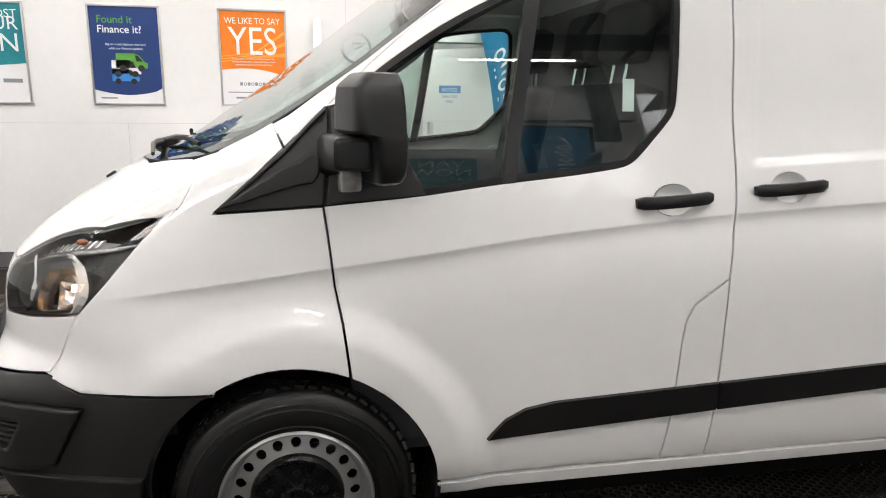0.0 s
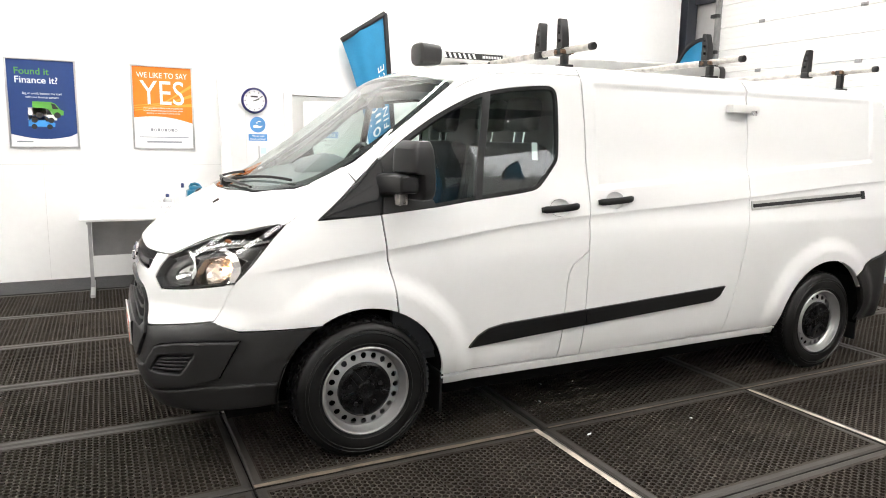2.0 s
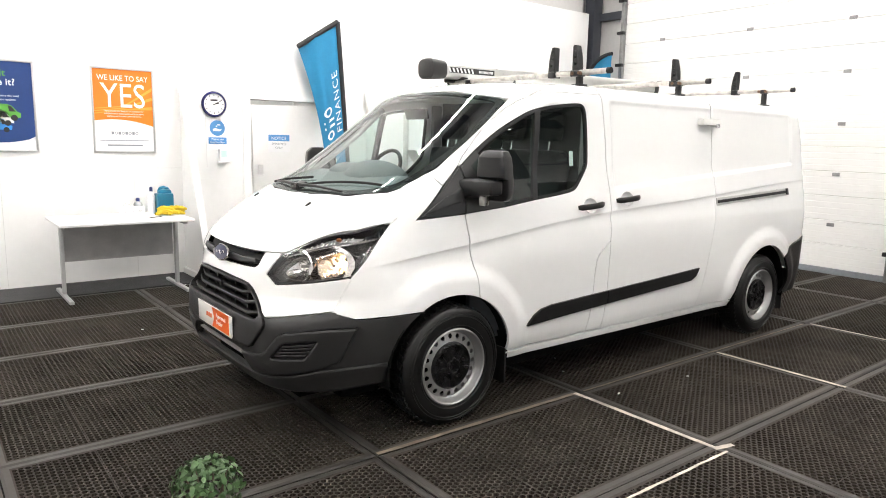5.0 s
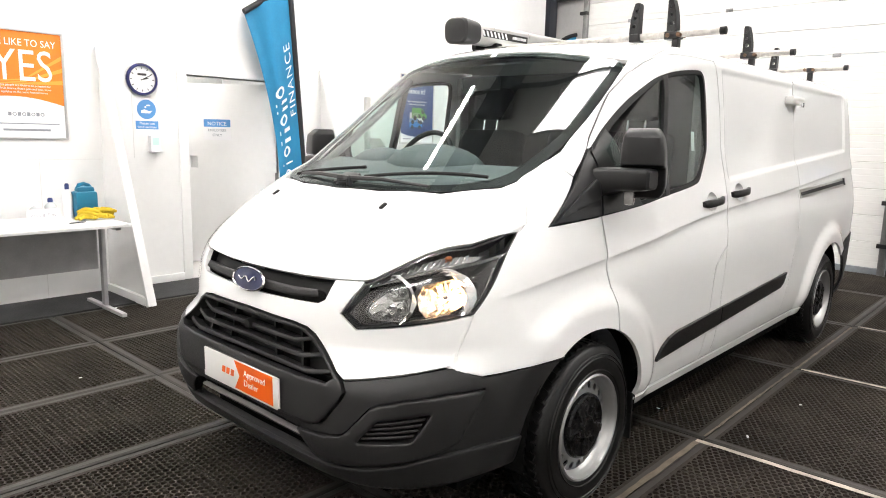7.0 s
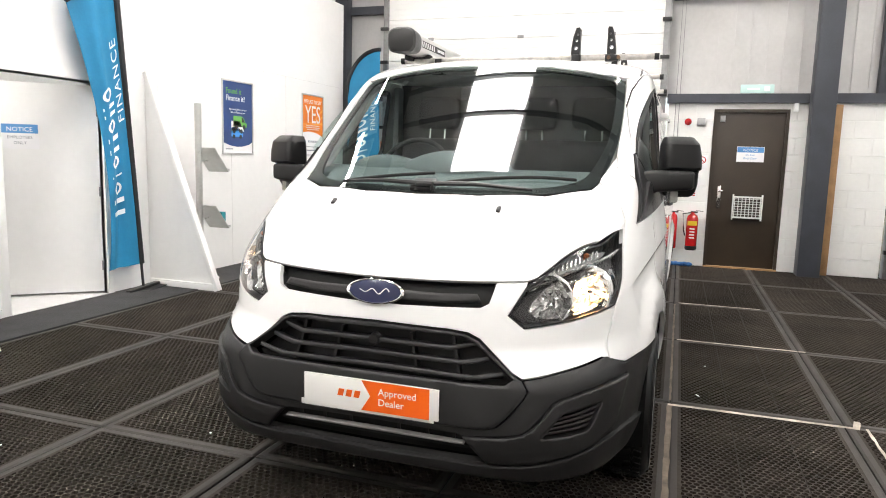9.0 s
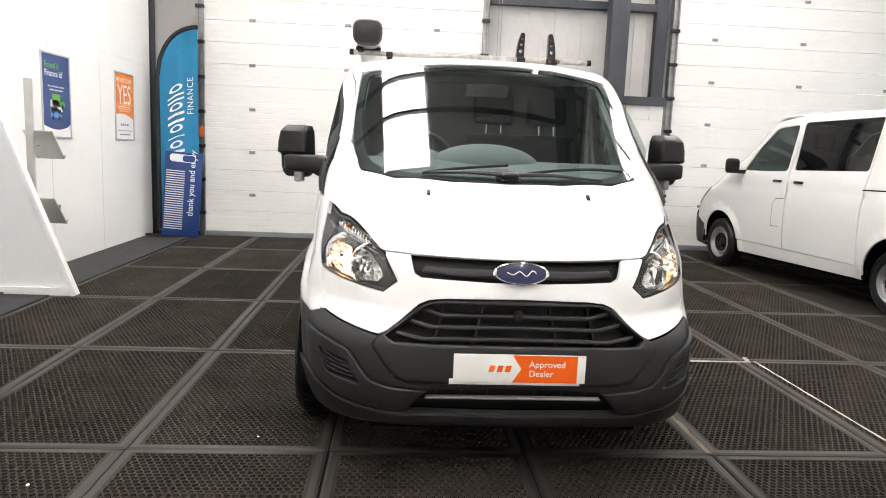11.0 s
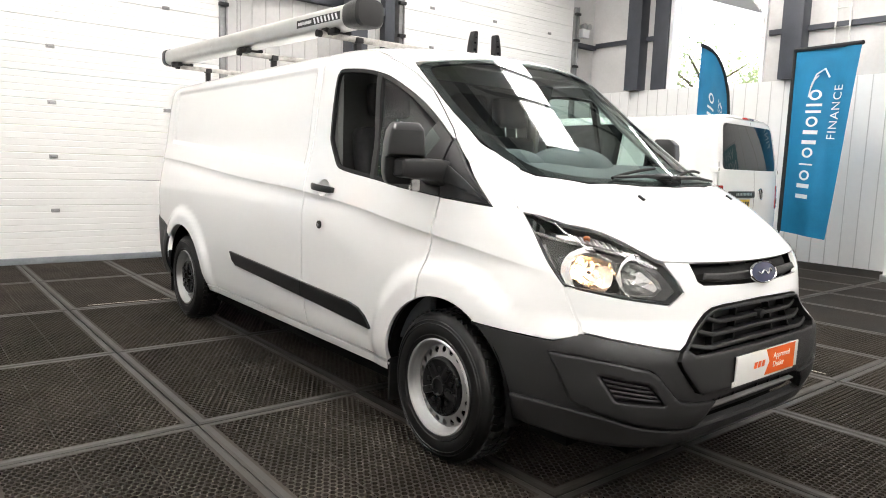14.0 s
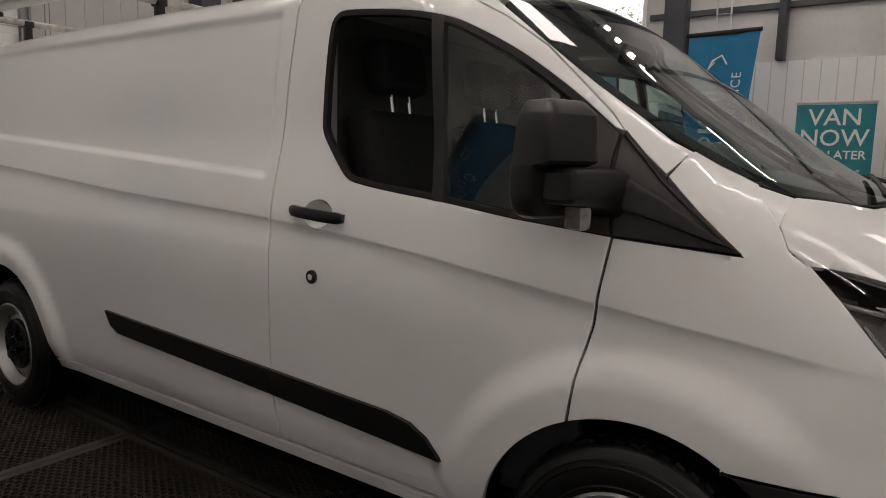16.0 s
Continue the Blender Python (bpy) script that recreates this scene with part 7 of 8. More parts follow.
slab(bm, rounded([(-.20, .46), (.16, .46), (.16, .57), (-.20, .57)], .05), .002, pose(0, 0, .006))
part("emblem", bm, PRINTWHITE, board, smooth=False)
bm = BM()
slab(bm, rounded([(-.02, .47), (.15, .47), (.15, .56), (-.02, .56)], .04), .001, pose(0, 0, .008))
part("emblem_core", bm, NAVY, board, smooth=False)

roll = thing("roller_banner", "teal roller banner with a white headline", "banner", face_m(.525, -4.45, 0, 180))
bm = BM()
box(bm, -.435, .435, .09, 2.15, -.003, .003)
part("sheet", bm, PAPER, roll)
bm = BM()
slab(bm, [(-.43, .82), (-.1, .90), (.2, .84), (.43, .95), (.43, 2.12), (-.43, 2.12)], .001, pose(0, 0, .0032))
part("teal_field", bm, TEALPRINT, roll, smooth=False)
for t, z, s in (("VAN", 1.87, .285), ("NOW", 1.62, .285), ("VAT LATER", 1.46, .145)):
    words("headline", t, s, pose(0, z, .0046), PRINTWHITE, roll, bold=.002)
words("subline", "Upgrade your van and free up", .052, pose(0, 1.31, .0046), PRINTWHITE, roll)
words("subline", "cashflow with VAT Assist", .052, pose(0, 1.245, .0046), PRINTWHITE, roll)
bm = BM()
for k in range(8):
    box(bm, -.18 + .046 * k, -.146 + .046 * k, .55, .59, .003, .0042)
part("maker_mark", bm, SKYPRINT, roll)
simple("web_line", GREYPRINT, roll, (-.15, .15, .36, .375, .003, .0042))
bm = BM()
box(bm, -.45, .45, 0, .09, -.07, .07, .015)
part("cassette", bm, SILVER, roll)
bm = BM()
box(bm, -.44, .44, 2.13, 2.16, -.012, .012, .004)
part("top_rail", bm, SILVER, roll)

stand = thing("leaflet_stand", "silver leaflet stand with tilted trays", "leaflet stand", pose(2.98, 6.63, 0))
bm = BM()
cyl(bm, (0, 0, 0), (0, 0, 1.88), .036, seg=24)
part("pole", bm, ALU, stand)
bm = BM()
cyl(bm, (0, 0, 0), (0, 0, .02), .19, seg=32)
part("base", bm, ALU, stand)
for z in (1.42, .80):
    bm = BM()
    mm = pose(.05, -.04, z, 0, 28, 0)
    box(bm, .0, .34, -.13, .13, -.004, .004, 0, mm @ pose(0, 0, 0, 0, 20, 0))
    box(bm, .33, .345, -.13, .13, -.004, .035, 0, mm @ pose(0, 0, 0, 0, 20, 0))
    tray = part("tray", bm, ALU, stand)
    bm = BM()
    cyl(bm, (.0, 0, z - .16), (.25, 0, z - .12), .005, seg=6)
    part("strut", bm, ALU, tray)
simple("leaflet", TEALPRINT, stand, (.25, .31, -.10, .0, .60, .72))

# ---------------------------------------------------------------- parked van behind
NOSE_B = smooth_keys((.12, -.78), (.3, -.86), (.6, -.87), (.8, -.80), (1.0, -.60), (1.16, -.33), (1.29, -.12), (1.417, .11), (1.6, .38), (1.85, .68), (2.1, .96))
SIDE_B = smooth_keys((.10, .85), (.3, .90), (.45, .925), (.6, .94), (.95, .95), (1.2, .935), (1.35, .905), (1.6, .865), (1.85, .825), (2.1, .78))


def parked_body(x, y, z):
    y = np.abs(y)
    front = (NOSE_B(z) + .26 * (y / .8) ** 3.2 - x) * (1 - .4 * step(z, .9, 1.1))
    w = SIDE_B(z) - .10 * step(-x, -.2, .8)
    for cx in (.22, 3.15):
        r = np.hypot(x - cx, z - .345)
        w = w + .02 * (1 - step(r, .43, .50))
    w = w - .008 * step(x, 2.70, 2.73) * (1 - step(x, 3.60, 3.63)) * step(z, 1.30, 1.33) * (1 - step(z, 1.85, 1.88))
    under = np.maximum(1.115 - z, 0) / .022
    w = w - .012 * under * np.exp(1 - under)
    roof = z - (2.01 - .05 * (y / .8) ** 2.5)
    rear = x - (3.98 - .13 * (np.maximum(z - 1.0, 0) / 1.0) ** 1.6 - .05 * (y / .9) ** 4)
    return blend_max(blend_max(blend_max(front, roof, .12), y - w, .12), rear, .10)


van2 = thing("parked_van", "white crew van parked facing the large door", "van", pose(5.70, -1.98, 0, 0, 0, 186))
FB = dict(fn=parked_body)
hb = lambda *q: heights(parked_body, *q)
edge_b = lambda *xs: hb(*[(x, .76) for x in xs])
win1 = rounded([(.62, 1.29), (1.45, 1.31), (1.475, 1.845), (1.10, 1.81), (.86, 1.60)], .05)
win2 = rounded([(1.565, 1.325), (2.655, 1.35), (2.69, 1.885), (1.565, 1.865)], .04)
for _f in (True, False):
    panel("front_side", arc(.22, .345, .40, 9, 178, 22) + [(-.24, .36), (-.46, .62), (-.47, .92), (-.36, 1.02)] + hb((-.22, .74), (.0, .74), (.25, .735), (.55, .72), (.80, .70)) + edge_b(.95, 1.5) + [(1.505, 1.4), (1.495, .408), (.63, .408)], "side", DIMPAINT, van2, flip=_f, step_=.05, holes=[win1], **FB)
    panel("sliding_door", [(1.500, .408), (1.510, 1.4)] + edge_b(1.505, 1.9, 2.705) + [(2.685, 1.4), (2.655, 1.10), (2.64, .80), (2.64, .408)], "side", DIMPAINT, van2, flip=_f, step_=.05, holes=[win2], **FB)
    panel("rear_side", [(2.646, .36), (2.646, .80), (2.661, 1.10), (2.691, 1.4)] + edge_b(2.712, 3.2, 3.72) + [(q[0] - .003, q[2]) for q in cast(parked_body, "rear", [.775, .815, .848, .868, .868], [1.85, 1.6, 1.3, 1.0, .58])] + [(3.54, .60)] + arc(3.15, .345, .40, 40, 178, 16), "side", DIMPAINT, van2, flip=_f, step_=.05, **FB)
    panel("side_window", win1, "side", GLASS, van2, flip=_f, gap=0, lift=-.01, depth=0, edge=False, **FB)
    panel("side_window", win2, "side", DARKGLASS, van2, flip=_f, gap=0, lift=-.006, depth=0, edge=False, **FB)
    panel("sill", [(.625, .404), (2.742, .404), (2.748, .345), (2.73, .275), (.645, .255), (.622, .31)], "side", DIMPAINT, van2, flip=_f, step_=.05, gap=0, lift=-.006, **FB)
    panel("bumper_end", arc(.22, .345, .40, 182, 178, 2) + [(-.20, .42), (-.25, .52), (-.44, .60), (-.62, .60), (-.62, .24), (-.17, .22)], "side", DARKPLASTIC, van2, flip=_f, step_=.05, gap=0, lift=.006, **FB)
    panel("rail_cover", [(2.64, 1.155), (3.70, 1.178), (3.70, 1.192), (2.64, 1.169)], "side", RUBBER, van2, flip=_f, gap=0, lift=.002, depth=.0, edge=False, **FB)
    panel("bumper_end", arc(3.15, .345, .40, 38, -2, 8) + [(3.57, .35), (3.66, .38), (3.90, .41), (3.925, .45), (3.925, .555), (3.68, .60), (3.55, .61)], "side", DARKPLASTIC, van2, flip=_f, step_=.04, lift=.012, **FB)
    s = -1 if _f else 1
    simple("door_handle", BLACKPLASTIC, van2, (1.26, 1.40, s * .948 - .012, s * .948 + .012, 1.175, 1.205), bev=.008)
    simple("door_handle", BLACKPLASTIC, van2, (1.63, 1.77, s * .948 - .012, s * .948 + .012, 1.175, 1.205), bev=.008)
    panel("headlamp", [(-.55, .80), (-.46, .79), (-.34, .88), (-.20, 1.0), (-.24, 1.04), (-.37, 1.02), (-.52, .94)], "side", LAMPBLACK, van2, flip=_f, gap=0, lift=.006, depth=.01, **FB)
    for flap in ([(1.285, .66), (1.291, .66), (1.291, .93), (1.285, .93)], [(1.285, .93), (1.291, .93), (1.345, .985), (1.340, .988)], [(1.342, .982), (1.495, .992), (1.495, .998), (1.342, .988)], [(1.285, .654), (1.42, .66), (1.42, .666), (1.285, .66)]):
        panel("flap_line", flap, "side", RUBBER, van2, flip=_f, gap=0, lift=.001, depth=0, edge=False, **FB)
    bm = BM()
    box(bm, .52, .64, min(s * .98, s * 1.15), max(s * .98, s * 1.15), 1.25, 1.44, .058, seg=4)
    box(bm, .55, .66, min(s * .90, s * 1.02), max(s * .90, s * 1.02), 1.25, 1.30, .015)
    part("door_mirror", bm, BLACKPLASTIC, van2)
    panel("rear_corner", [(s * .72, 1.90), (s * .78, 1.945), (s * .83, 1.75), (s * .86, 1.45), (s * .82, 1.45), (s * .77, 1.75)], "rear", DIMPAINT, van2, gap=0, lift=-.005, depth=0, edge=False, **FB)
    panel("tail_lamp", [(3.82, .90), (3.930, .90), (3.930, 1.05), (3.922, 1.19), (3.84, 1.19)], "side", RED, van2, flip=_f, gap=0, lift=.006, depth=.01, **FB)
    panel("rear_lamp", rounded([(s * .875, .90), (s * .79, .90), (s * .79, 1.19), (s * .865, 1.19)], .015), "rear", RED, van2, gap=0, lift=.008, depth=.015, step_=.03, **FB)
    panel("lamp_segment", [(s * .860, .915), (s * .81, .915), (s * .81, .945), (s * .860, .945)], "rear", CLEARLENS, van2, gap=0, lift=.011, depth=0, edge=False, **FB)
    panel("lamp_segment", [(s * .865, .96), (s * .81, .96), (s * .81, 1.03), (s * .865, 1.03)], "rear", AMBER, van2, gap=0, lift=.011, depth=0, edge=False, **FB)
    panel("reflector", [(s * .78, .455), (s * .55, .455), (s * .55, .48), (s * .78, .48)], "rear", RED, van2, gap=0, lift=.037, depth=0, edge=False, **FB)
    for z in (.80, 1.33):
        hinge = simple("door_hinge", DIMPAINT, van2, (3.83, 3.925, s * .87 - .03, s * .87 + .03, z, z + .06), bev=.006)
        simple("hinge_slot", BLACKPLASTIC, hinge, (3.90, 3.928, s * .88 - .006, s * .88 + .006, z + .015, z + .05))
panel("bonnet", both_plan([(-.74, 0), (-.71, .4), (-.54, .62), (-.22, .74), (.0, .73), (-.10, .45), (-.16, 0)]), "top", DIMPAINT, van2, step_=.06, **FB)
panel("windscreen", both_plan([(-.15, 0), (-.09, .45), (.02, .725), (.25, .73), (.55, .715), (.79, .69), (.74, .4), (.73, 0)]), "top", DARKGLASS, van2, step_=.06, depth=0, edge=False, **FB)
panel("nose_panel", both(across(parked_body, (0, .86), (.4, .85), (.6, .83), (.75, .80), (.79, .69), (0, .69))), "nose", DIMPAINT, van2, step_=.06, **FB)
panel("front_bumper", both(across(parked_body, (0, .685), (.79, .685), (.82, .5), (.78, .25), (0, .22))), "nose", DARKPLASTIC, van2, step_=.06, lift=.01, **FB)
panel("roof", both_plan([(.735, 0), (.745, .4), (.795, .69), (.95, .76), (2.0, .76), (3.72, .76), (3.80, .73), (3.835, .6), (3.85, .3), (3.852, 0)]), "top", DIMPAINT, van2, step_=.08, **FB)
win = rounded([(-.79, 1.37), (.79, 1.37), (.76, 1.62), (.71, 1.885), (-.71, 1.885), (-.76, 1.62)], .07)
panel("tailgate", [(-.87, .555), (.87, .555), (.87, 1.0), (.85, 1.3), (.745, 1.91), (.70, 1.94), (.5, 1.95), (-.5, 1.95), (-.70, 1.94), (-.745, 1.91), (-.85, 1.3), (-.87, 1.0)], "rear", DIMPAINT, van2, step_=.06, holes=[win], **FB)
panel("rear_window", win, "rear", DARKGLASS, van2, gap=0, lift=-.004, depth=0, edge=False, **FB)
panel("rear_bumper", rounded([(-.84, .415), (.84, .415), (.875, .545), (-.875, .545)], .035), "rear", DARKPLASTIC, van2, step_=.04, lift=.032, depth=.06, **FB)
trim = panel("number_lamp_bar", rounded([(-.68, 1.05), (.005, 1.05), (.005, 1.125), (-.68, 1.125)], .02), "rear", DARKPLASTIC, van2, gap=0, lift=.02, depth=.02, **FB)
for k in range(11):
    y = -.52 + .040 * k
    panel("model_mark", [(y, 1.076), (y + .026, 1.076), (y + .026, 1.104), (y, 1.104)], "rear", ALU, trim, gap=0, lift=.022, depth=0, edge=False, **FB)
panel("door_split", [(.022, .56), (.032, .56), (.032, 1.365), (.022, 1.365)], "rear", RUBBER, van2, gap=0, lift=.0015, depth=0, edge=False, **FB)
panel("door_split", [(.022, 1.89), (.032, 1.89), (.032, 1.945), (.022, 1.945)], "rear", RUBBER, van2, gap=0, lift=.0015, depth=0, edge=False, **FB)
for _s in (-1, 1):
    panel("roof_corner", [(3.50, _s * .64), (3.50, _s * .80), (3.80, _s * .80), (3.845, _s * .72), (3.86, _s * .60), (3.80, _s * .60)], "top", DIMPAINT, van2, gap=0, lift=-.004, depth=0, step_=.02, edge=False, **FB)
yp = panel("rear_plate", [(-.645, .92), (-.125, .92), (-.125, 1.03), (-.645, 1.03)], "rear", YELLOWPLATE, van2, gap=0, lift=.014, depth=.012, **FB)
for k in range(7):
    y = -.615 + .068 * k + (.012 if k > 3 else 0)
    panel("plate_bar", [(y, .945), (y + .045, .945), (y + .045, 1.005), (y, 1.005)], "rear", BLACKPRINT, yp, gap=0, lift=.0155, depth=0, edge=False, **FB)
q = cast(parked_body, "rear", np.array([.20]), np.array([1.09]))[0]
bm = BM()
lathe(bm, [(.058, .0), (.072, .004), (.074, .012), (.064, .015), (.058, .010)], Matrix.Translation(q) @ pose(0, 0, 0, 0, 84, 0), seg=32)
m = Matrix.Translation(q) @ pose(0, 0, 0, 0, 84, 0)
for _s in (-1, 1):
    box(bm, -.052, .046, -.004, .004, .006, .013, 0, m @ pose(0, _s * .020, 0, 0, 0, _s * 22))
badge = part("round_badge", bm, CHROME, van2)
bm = BM()
lathe(bm, [(.060, .005), (.0, .005)], m, seg=32)
part("badge_backing", bm, BLACKPLASTIC, badge)
simple("brake_lamp", RED, van2, (3.815, 3.85, -.16, .16, 1.955, 1.98), bev=.006)
w2 = copy_thing(first_wheel, pose(0, 0, 0))
place_wheels(w2, van2, [q @ Matrix.Scale(.94, 4) for q in (pose(.22, -.83, .318, -90, 10, 0), pose(3.15, -.83, .318, -90, 33, 0), pose(.22, .83, .318, 90, 0, 0), pose(3.15, .83, .318, 90, 0, 0))])
simple("underbody", UNDER, van2, (.60, 2.70, -.85, .85, .22, .37), (-.6, .60, -.55, .55, .2, .5), (2.70, 3.80, -.55, .55, .36, .5))
for _s in (-1, 1):
    for cx in (.22, 3.15):
        bm = BM()
        a = [(cx + .41 * math.cos(radians(-8 + 196 * i / 16)), .345 + .41 * math.sin(radians(-8 + 196 * i / 16))) for i in range(17)]
        rows = [[bm.verts.new((x, _s * y, z)) for x, z in a] for y in (.92, .58)]
        for i in range(16):
            bm.faces.new((rows[0][i], rows[0][i + 1], rows[1][i + 1], rows[1][i]))
        c = bm.verts.new((cx, _s * .58, .3))
        for i in range(16):
            bm.faces.new((rows[1][i], rows[1][i + 1], c))
        part("wheel_arch_liner", bm, UNDER, van2, smooth=False)
bm = BM()
box(bm, 1.28, 1.40, -.75, -.1, .7, 1.55, .05)
box(bm, 1.28, 1.40, .1, .75, .7, 1.55, .05)
box(bm, 2.15, 2.27, -.75, .75, .7, 1.5, .05)
for y in (-.42, .42, 0):
    box(bm, 1.32 if y else 2.2, 1.42 if y else 2.28, y - .12, y + .12, 1.58, 1.76, .03)
part("cab_seat", bm, FABRIC, van2)
simple("load_bulkhead", CABIN, van2, (2.70, 2.72, -.8, .8, .4, 1.85))
simple("cab_floor", CABIN, van2, (-.2, 2.70, -.84, .84, .42, .46), (.0, .45, -.75, .75, .7, 1.16))

bm = BM()
random.seed(8)
for k in range(5):
    pts = []
    for i in range(28):
        a = i * .62 + k
        pts.append((2.35 + .26 * math.cos(a) * (1 + .2 * math.sin(a * 1.7 + k)), -3.98 + .36 * math.sin(a) + .05 * k, .014 + .012 * (i % 3) + .012 * k))
    pipe(bm, pts, .010, 6)
tagged(part("hose_coil", bm, CABLE), "loose coil of black hose on the floor behind the parked van", "hose")

# ---------------------------------------------------------------- plant in a planter
plant = thing("potted_plant", "small clipped green plant in a tall dark planter", "plant", pose(-1.77, .62, 0))
bm = BM()
lathe(bm, [(0, .0), (.07, 0), (.09, .60), (.095, .62), (.08, .62), (.078, .59), (0, .59)], seg=32)
part("planter", bm, POT, plant)
bm = BM()
random.seed(5)
for k in range(420):
    d = Vector((random.gauss(0, 1), random.gauss(0, 1), random.gauss(.25, .8))).normalized()
    c = Vector((0, 0, .70)) + Vector((d.x * .085, d.y * .085, d.z * .075)) * random.uniform(.72, 1.06)
    q = d.to_track_quat("Z", "Y").to_matrix().to_4x4()
    m = Matrix.Translation(c) @ q @ pose(0, 0, 0, random.uniform(-50, 50), random.uniform(-50, 50), random.uniform(0, 360))
    s = random.uniform(.7, 1.25)
    pts = [(0, -.011 * s, 0), (.006 * s, -.003 * s, .002), (.004 * s, .008 * s, 0), (0, .012 * s, -.001), (-.004 * s, .008 * s, 0), (-.006 * s, -.003 * s, .002)]
    bm.faces.new([bm.verts.new(m @ Vector(p)) for p in pts])
tagged(part("foliage", bm, LEAF, plant, smooth=False), kind="stuff")
bm = BM()
for k in range(7):
    a = k * .9
    pipe(bm, [(0, 0, .58), (.03 * math.cos(a), .03 * math.sin(a), .66), (.05 * math.cos(a), .05 * math.sin(a), .73)], [.006, .004, .002], 6)
part("stem", bm, BARK, plant)


# ---------------------------------------------------------------- trees beyond the opening
def tree(x, y, h, seed):
    t = thing("tree", "leafy green tree in the yard", "tree", pose(x, y, -.05), "trees outside")
    rnd = random.Random(seed)
    bm = BM()
    limbs = [[(0, 0, 0), (.1, 0, h * .3), (0, .1, h * .55), (.1, 0, h * .8)]]
    for k in range(9):
        a, z = rnd.uniform(0, 6.28), h * rnd.uniform(.3, .65)
        r = h * rnd.uniform(.2, .32)
        limbs.append([(0, 0, z), (r * .5 * math.cos(a), r * .5 * math.sin(a), z + h * .1), (r * math.cos(a), r * math.sin(a), z + h * .17)])
    for i, l in enumerate(limbs):
        w = [h * .022 * (1 - j / len(l) * .8) * (1 if i == 0 else .45) for j in range(len(l))]
        pipe(bm, l, w, 8)
    part("trunk", bm, BARK, t)
    vs, fs = [], []
    for k in range(5200):
        l = limbs[rnd.randrange(len(limbs))]
        c = Vector(l[-1]) + Vector((rnd.gauss(0, h * .085), rnd.gauss(0, h * .085), rnd.gauss(0, h * .075)))
        q = Euler((rnd.uniform(-1, 1), rnd.uniform(-1, 1), rnd.uniform(0, 6.28))).to_matrix()
        s = rnd.uniform(.035, .085)
        n = len(vs)
        for p in ((-s, 0, 0), (0, -s * .5, .02), (s, 0, 0), (0, s * .5, .02)):
            vs.append(tuple(c + q @ Vector(p)))
        fs.append((n, n + 1, n + 2, n + 3))
    me = bpy.data.meshes.new("crown")
    me.from_pydata(vs, [], fs)
    tagged(link("crown", me, TREELEAF, t), kind="stuff")


for k, (x, y, h) in enumerate(((5.5, -17, 7.0), (9.0, -19, 6.4), (13.5, -21, 7.5), (2.0, -20, 6.0), (18, -24, 7.4))):
    tree(x, y, h, k + 3)

# ---------------------------------------------------------------- floor tape and mats
MX, MY, PX, PY = .972, 1.742, 1.525, .906
floor_ob = bpy.data.objects["floor"]


def tape(name, x0, y0, x1, y1, w, material=TAPE):
    n = max(2, int(math.hypot(x1 - x0, y1 - y0) / .06))
    d = Vector((x1 - x0, y1 - y0, 0)).normalized()
    s = Vector((-d.y, d.x, 0))
    rnd = random.Random(int(1000 * (x0 + 9 + y1)))
    bm = BM()
    a = []
    for i in range(n + 1):
        c = Vector((x0 + (x1 - x0) * i / n, y0 + (y1 - y0) * i / n, .0035))
        a.append((bm.verts.new(c + s * (w / 2 + rnd.uniform(-.004, .002))), bm.verts.new(c - s * (w / 2 + rnd.uniform(-.004, .002)))))
    for p, q in zip(a, a[1:]):
        bm.faces.new((p[0], p[1], q[1], q[0]))
    return tagged(part(name, bm, material, smooth=False), "scuffed white floor marking tape", "floor tape", kind="structure")


tape("floor_tape", .925, 1.755, .935, .80, .034)
tape("floor_tape", .92, .79, 1.05, .76, .034)
tape("floor_tape", 2.50, 1.71, 2.515, .79, .030)
tape("floor_tape", -.55, 1.752, .91, 1.745, .030, OLDTAPE)
tape("floor_tape", 1.0, 1.744, 3.95, 1.735, .016, OLDTAPE)
tape("floor_tape", 4.02, 1.70, 4.04, .95, .03)
tape("floor_tape", .95, .735, -.45, .742, .018)
tape("floor_tape", 4.10, 3.62, 4.12, 4.30, .02)


for _x, _y, _a, _w in ((1.152, 1.587, 20, .045), (1.171, 2.074, 70, .02), (1.815, 1.523, 130, .018), (-.11, 6.199, 35, .07), (-.907, 4.703, 10, .022), (1.34, 2.31, 60, .02), (-.42, 3.9, 15, .015)):
    bm = BM()
    slab(bm, [(-_w / 2, -.004), (_w * .1, -.007), (_w / 2, -.002), (_w * .4, .005), (-_w * .3, .004)], .002, pose(_x, _y, .003, 4, 3, _a))
    tagged(part("paper_scrap", bm, PAPER, smooth=False), "tiny torn white paper scrap on the mats", "litter", "scraps on the floor")


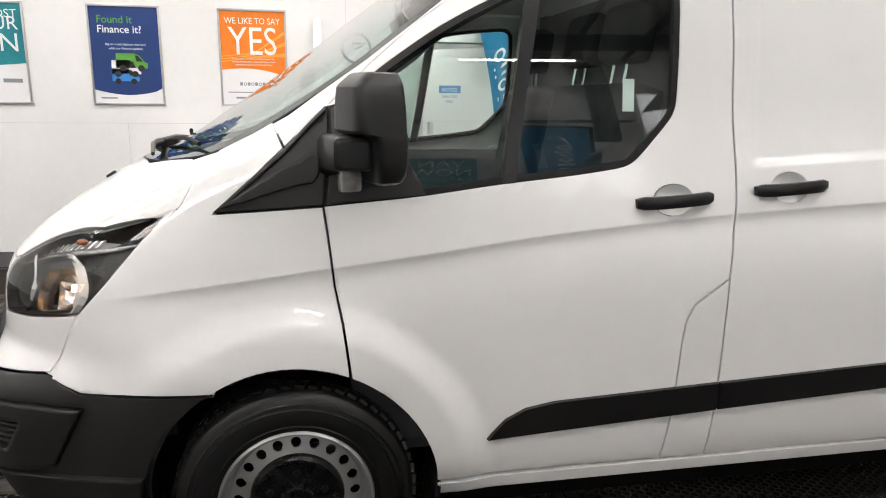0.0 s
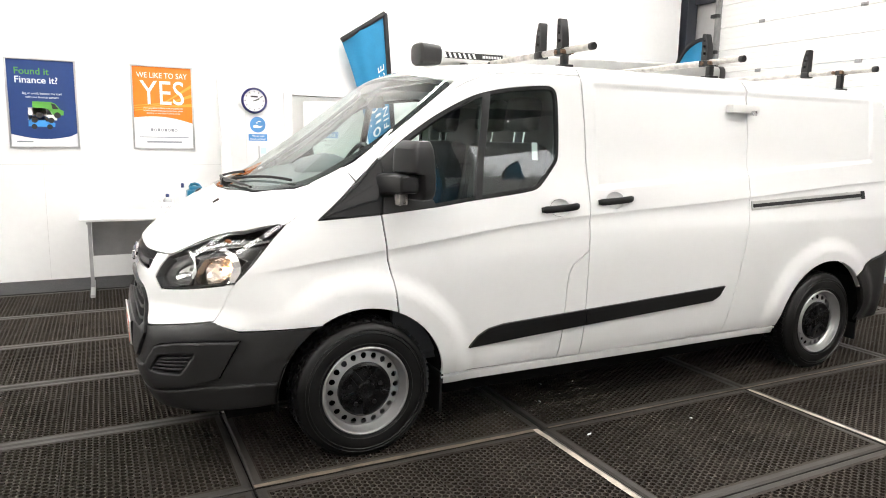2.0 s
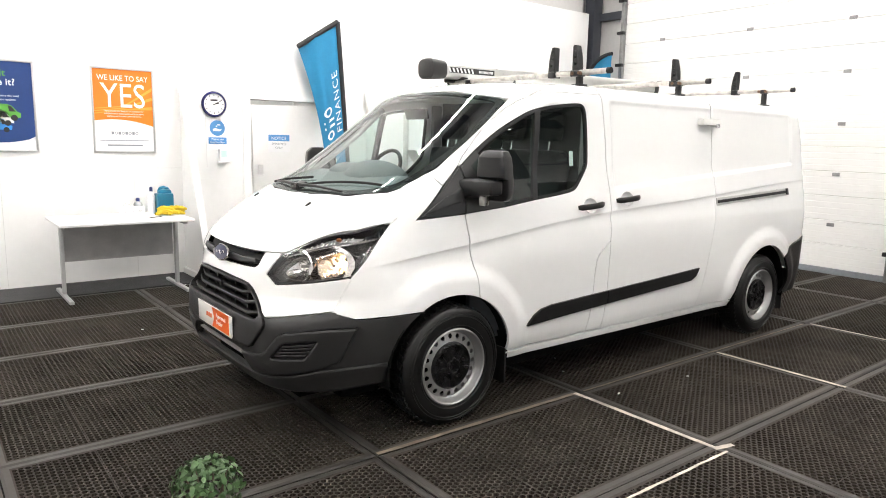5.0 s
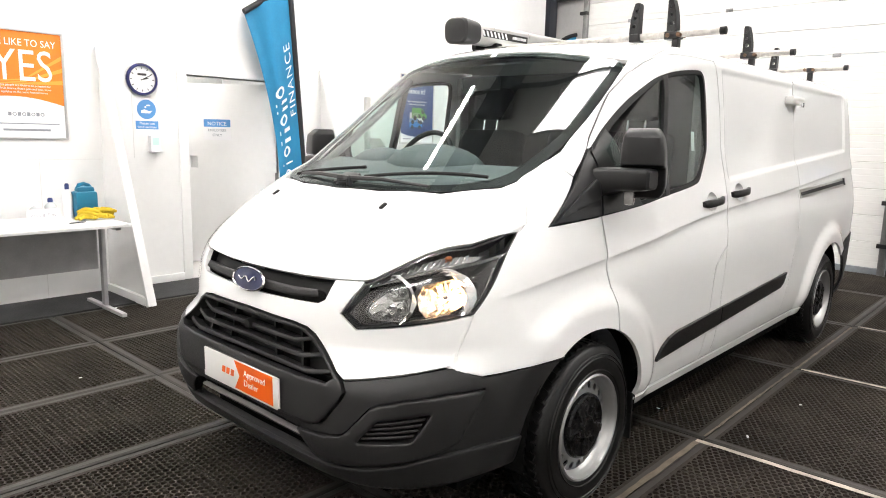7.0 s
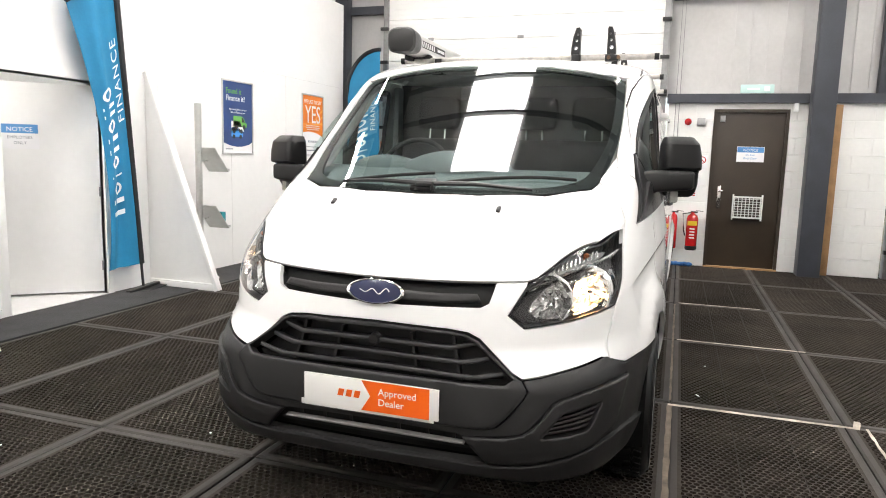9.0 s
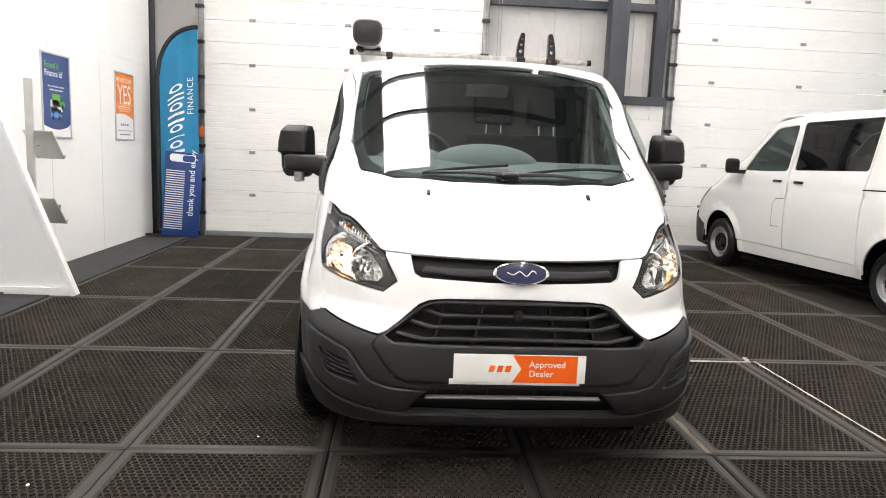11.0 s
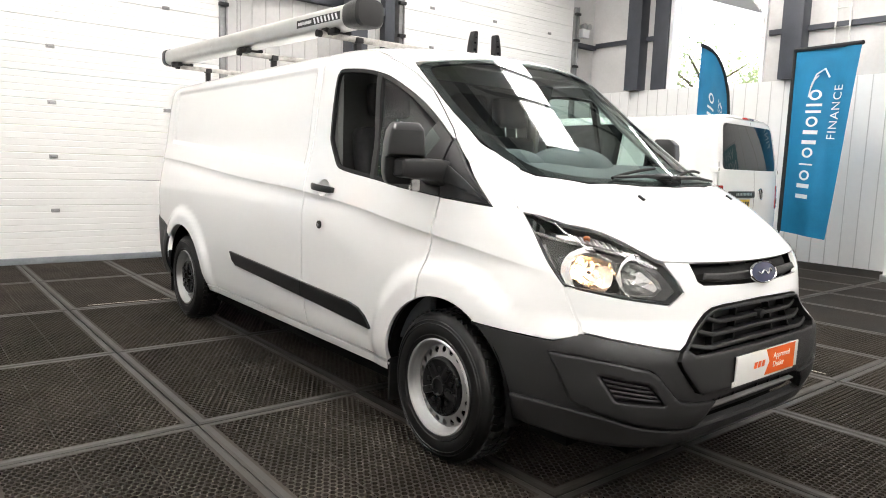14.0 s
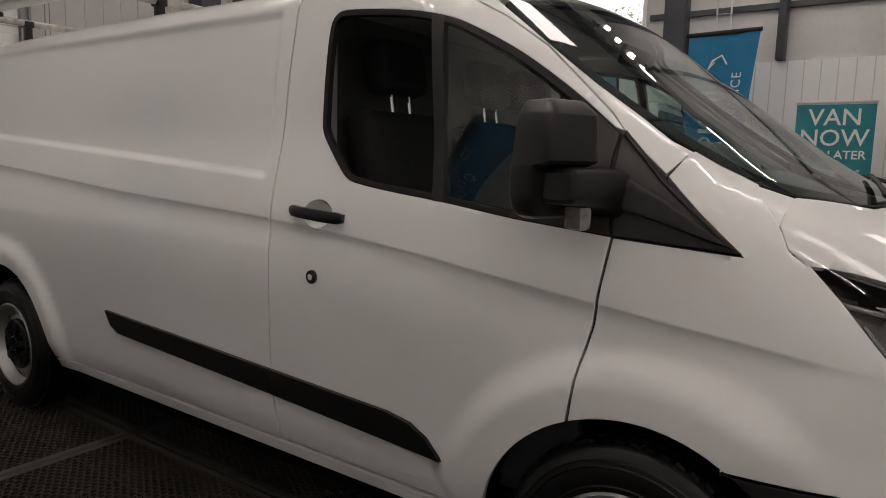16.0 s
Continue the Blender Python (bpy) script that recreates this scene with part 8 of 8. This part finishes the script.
def mat_mesh(holes):
    """A rubber mat with bevelled edging and a field of round holes in blocks, its middle at the origin."""
    hx, hy, b, t = PX / 2 - .004, PY / 2 - .004, .040, .014
    V, F, M = [], [], []

    def quad(p, m):
        k = len(V)
        V.extend(p)
        F.append(tuple(range(k, k + len(p))))
        M.append(m)
    o = [(-hx, -hy), (hx, -hy), (hx, hy), (-hx, hy)]
    i_ = [(-hx + b, -hy + b), (hx - b, -hy + b), (hx - b, hy - b), (-hx + b, hy - b)]
    for k in range(4):
        j = (k + 1) % 4
        a0, a1, c0, c1 = o[k], o[j], i_[k], i_[j]
        mid = lambda p, q, f: (p[0] + (q[0] - p[0]) * f, p[1] + (q[1] - p[1]) * f)
        e0, e1 = mid(a0, c0, .30), mid(a1, c1, .30)
        quad([(*a0, -t), (*a1, -t), (*a1, -.006), (*a0, -.006)], 1)
        quad([(*a0, -.006), (*a1, -.006), (*e1, .0), (*e0, .0)], 1)
        quad([(*e0, .0), (*e1, .0), (*c1, .0), (*c0, .0)], 1)
    if not holes:
        quad([(*p, 0) for p in i_], 0)
    else:
        q = .0322
        p = q * .866
        nx, ny = int(2 * (hx - b) / p), int(2 * (hy - b) / q)
        p, q = 2 * (hx - b) / nx, 2 * (hy - b) / ny
        wide, top_w = p / 2 + q * q / (8 * p), p / 2 - q * q / (8 * p)
        for a in range(nx):
            for c in range(ny if a % 2 else ny - 1):
                cx, cy = -hx + b + (a + .5) * p, -hy + b + (c + (.5 if a % 2 else 1.0)) * q
                cell = [(cx + wide, cy), (cx + top_w, cy + q / 2), (cx - top_w, cy + q / 2), (cx - wide, cy), (cx - top_w, cy - q / 2), (cx + top_w, cy - q / 2)]
                ring = [(cx + (x - cx) * .78, cy + (y - cy) * .78) for x, y in cell]
                for k in range(6):
                    j = (k + 1) % 6
                    quad([(*cell[k], 0), (*cell[j], 0), (*ring[j], -.0008), (*ring[k], -.0008)], 0)
                    quad([(*ring[k], -.0008), (*ring[j], -.0008), (*ring[j], -t), (*ring[k], -t)], 0)
        # solid margin of the field
        for x0, y0, x1, y1 in ((-hx + b, -hy + b, hx - b, -hy + b + q * .5), (-hx + b, hy - b - q * .5, hx - b, hy - b), (-hx + b, -hy + b, -hx + b + p * .3, hy - b), (hx - b - p * .3, -hy + b, hx - b, hy - b)):
            quad([(x0, y0, -.0006), (x1, y0, -.0006), (x1, y1, -.0006), (x0, y1, -.0006)], 0)
        # raised seams between the moulded blocks
        for f in (.25, .5, .75):
            x = -hx + b + f * 2 * (hx - b)
            quad([(x - .003, -hy + b, .0012), (x + .003, -hy + b, .0012), (x + .003, hy - b, .0012), (x - .003, hy - b, .0012)], 2)
        for f in (1 / 3, 2 / 3):
            y = -hy + b + f * 2 * (hy - b)
            quad([(-hx + b, y - .003, .0010), (hx - b, y - .003, .0010), (hx - b, y + .003, .0010), (-hx + b, y + .003, .0010)], 2)
    me = bpy.data.meshes.new("rubber_mat")
    me.from_pydata(V, [], F)
    me.materials.append(MATRUBBER if holes else SOLIDMAT)
    me.materials.append(MATEDGE)
    me.materials.append(MATSEAM)
    me.polygons.foreach_set("material_index", M)
    me.update()
    return me


ring_mat, plain_mat = mat_mesh(True), mat_mesh(False)
rnd = random.Random(3)
for i in range(-6, 4):
    for j in range(-8, 5):
        x, y = MX + PX * (i + .5), MY + PY * (j + .5)
        near = i >= -4 and j >= -3
        ob = link("rubber_mat", ring_mat if near else plain_mat, None, floor_ob)
        ob.location = (x + rnd.uniform(-.003, .003), y + rnd.uniform(-.003, .003), rnd.uniform(-.0012, .0012))
        ob.rotation_euler.z = radians(rnd.uniform(-.12, .12))

# painted blocks of the end wall, in half bond
block_meshes = {}
for y0, y1 in ((1.395, 1.98), (-.70, .48)):
    for row in range(10):
        z = .219 * row + .004
        y = y0 - (.22 if row % 2 else 0)
        while y < y1 - .01:
            a, b = max(y, y0), min(y + .44, y1)
            size = round(b - a, 3)
            if size > .03:
                if size not in block_meshes:
                    bm = BM()
                    box(bm, 0, .03, .004, size - .004, 0, .211, .003, seg=1)
                    me = bpy.data.meshes.new("block")
                    bm.to_mesh(me)
                    bm.free()
                    block_meshes[size] = me
                piece = link("block", block_meshes[size], BLOCKWALL, blocks)
                piece.location = (EX, a, z)
            y += .44
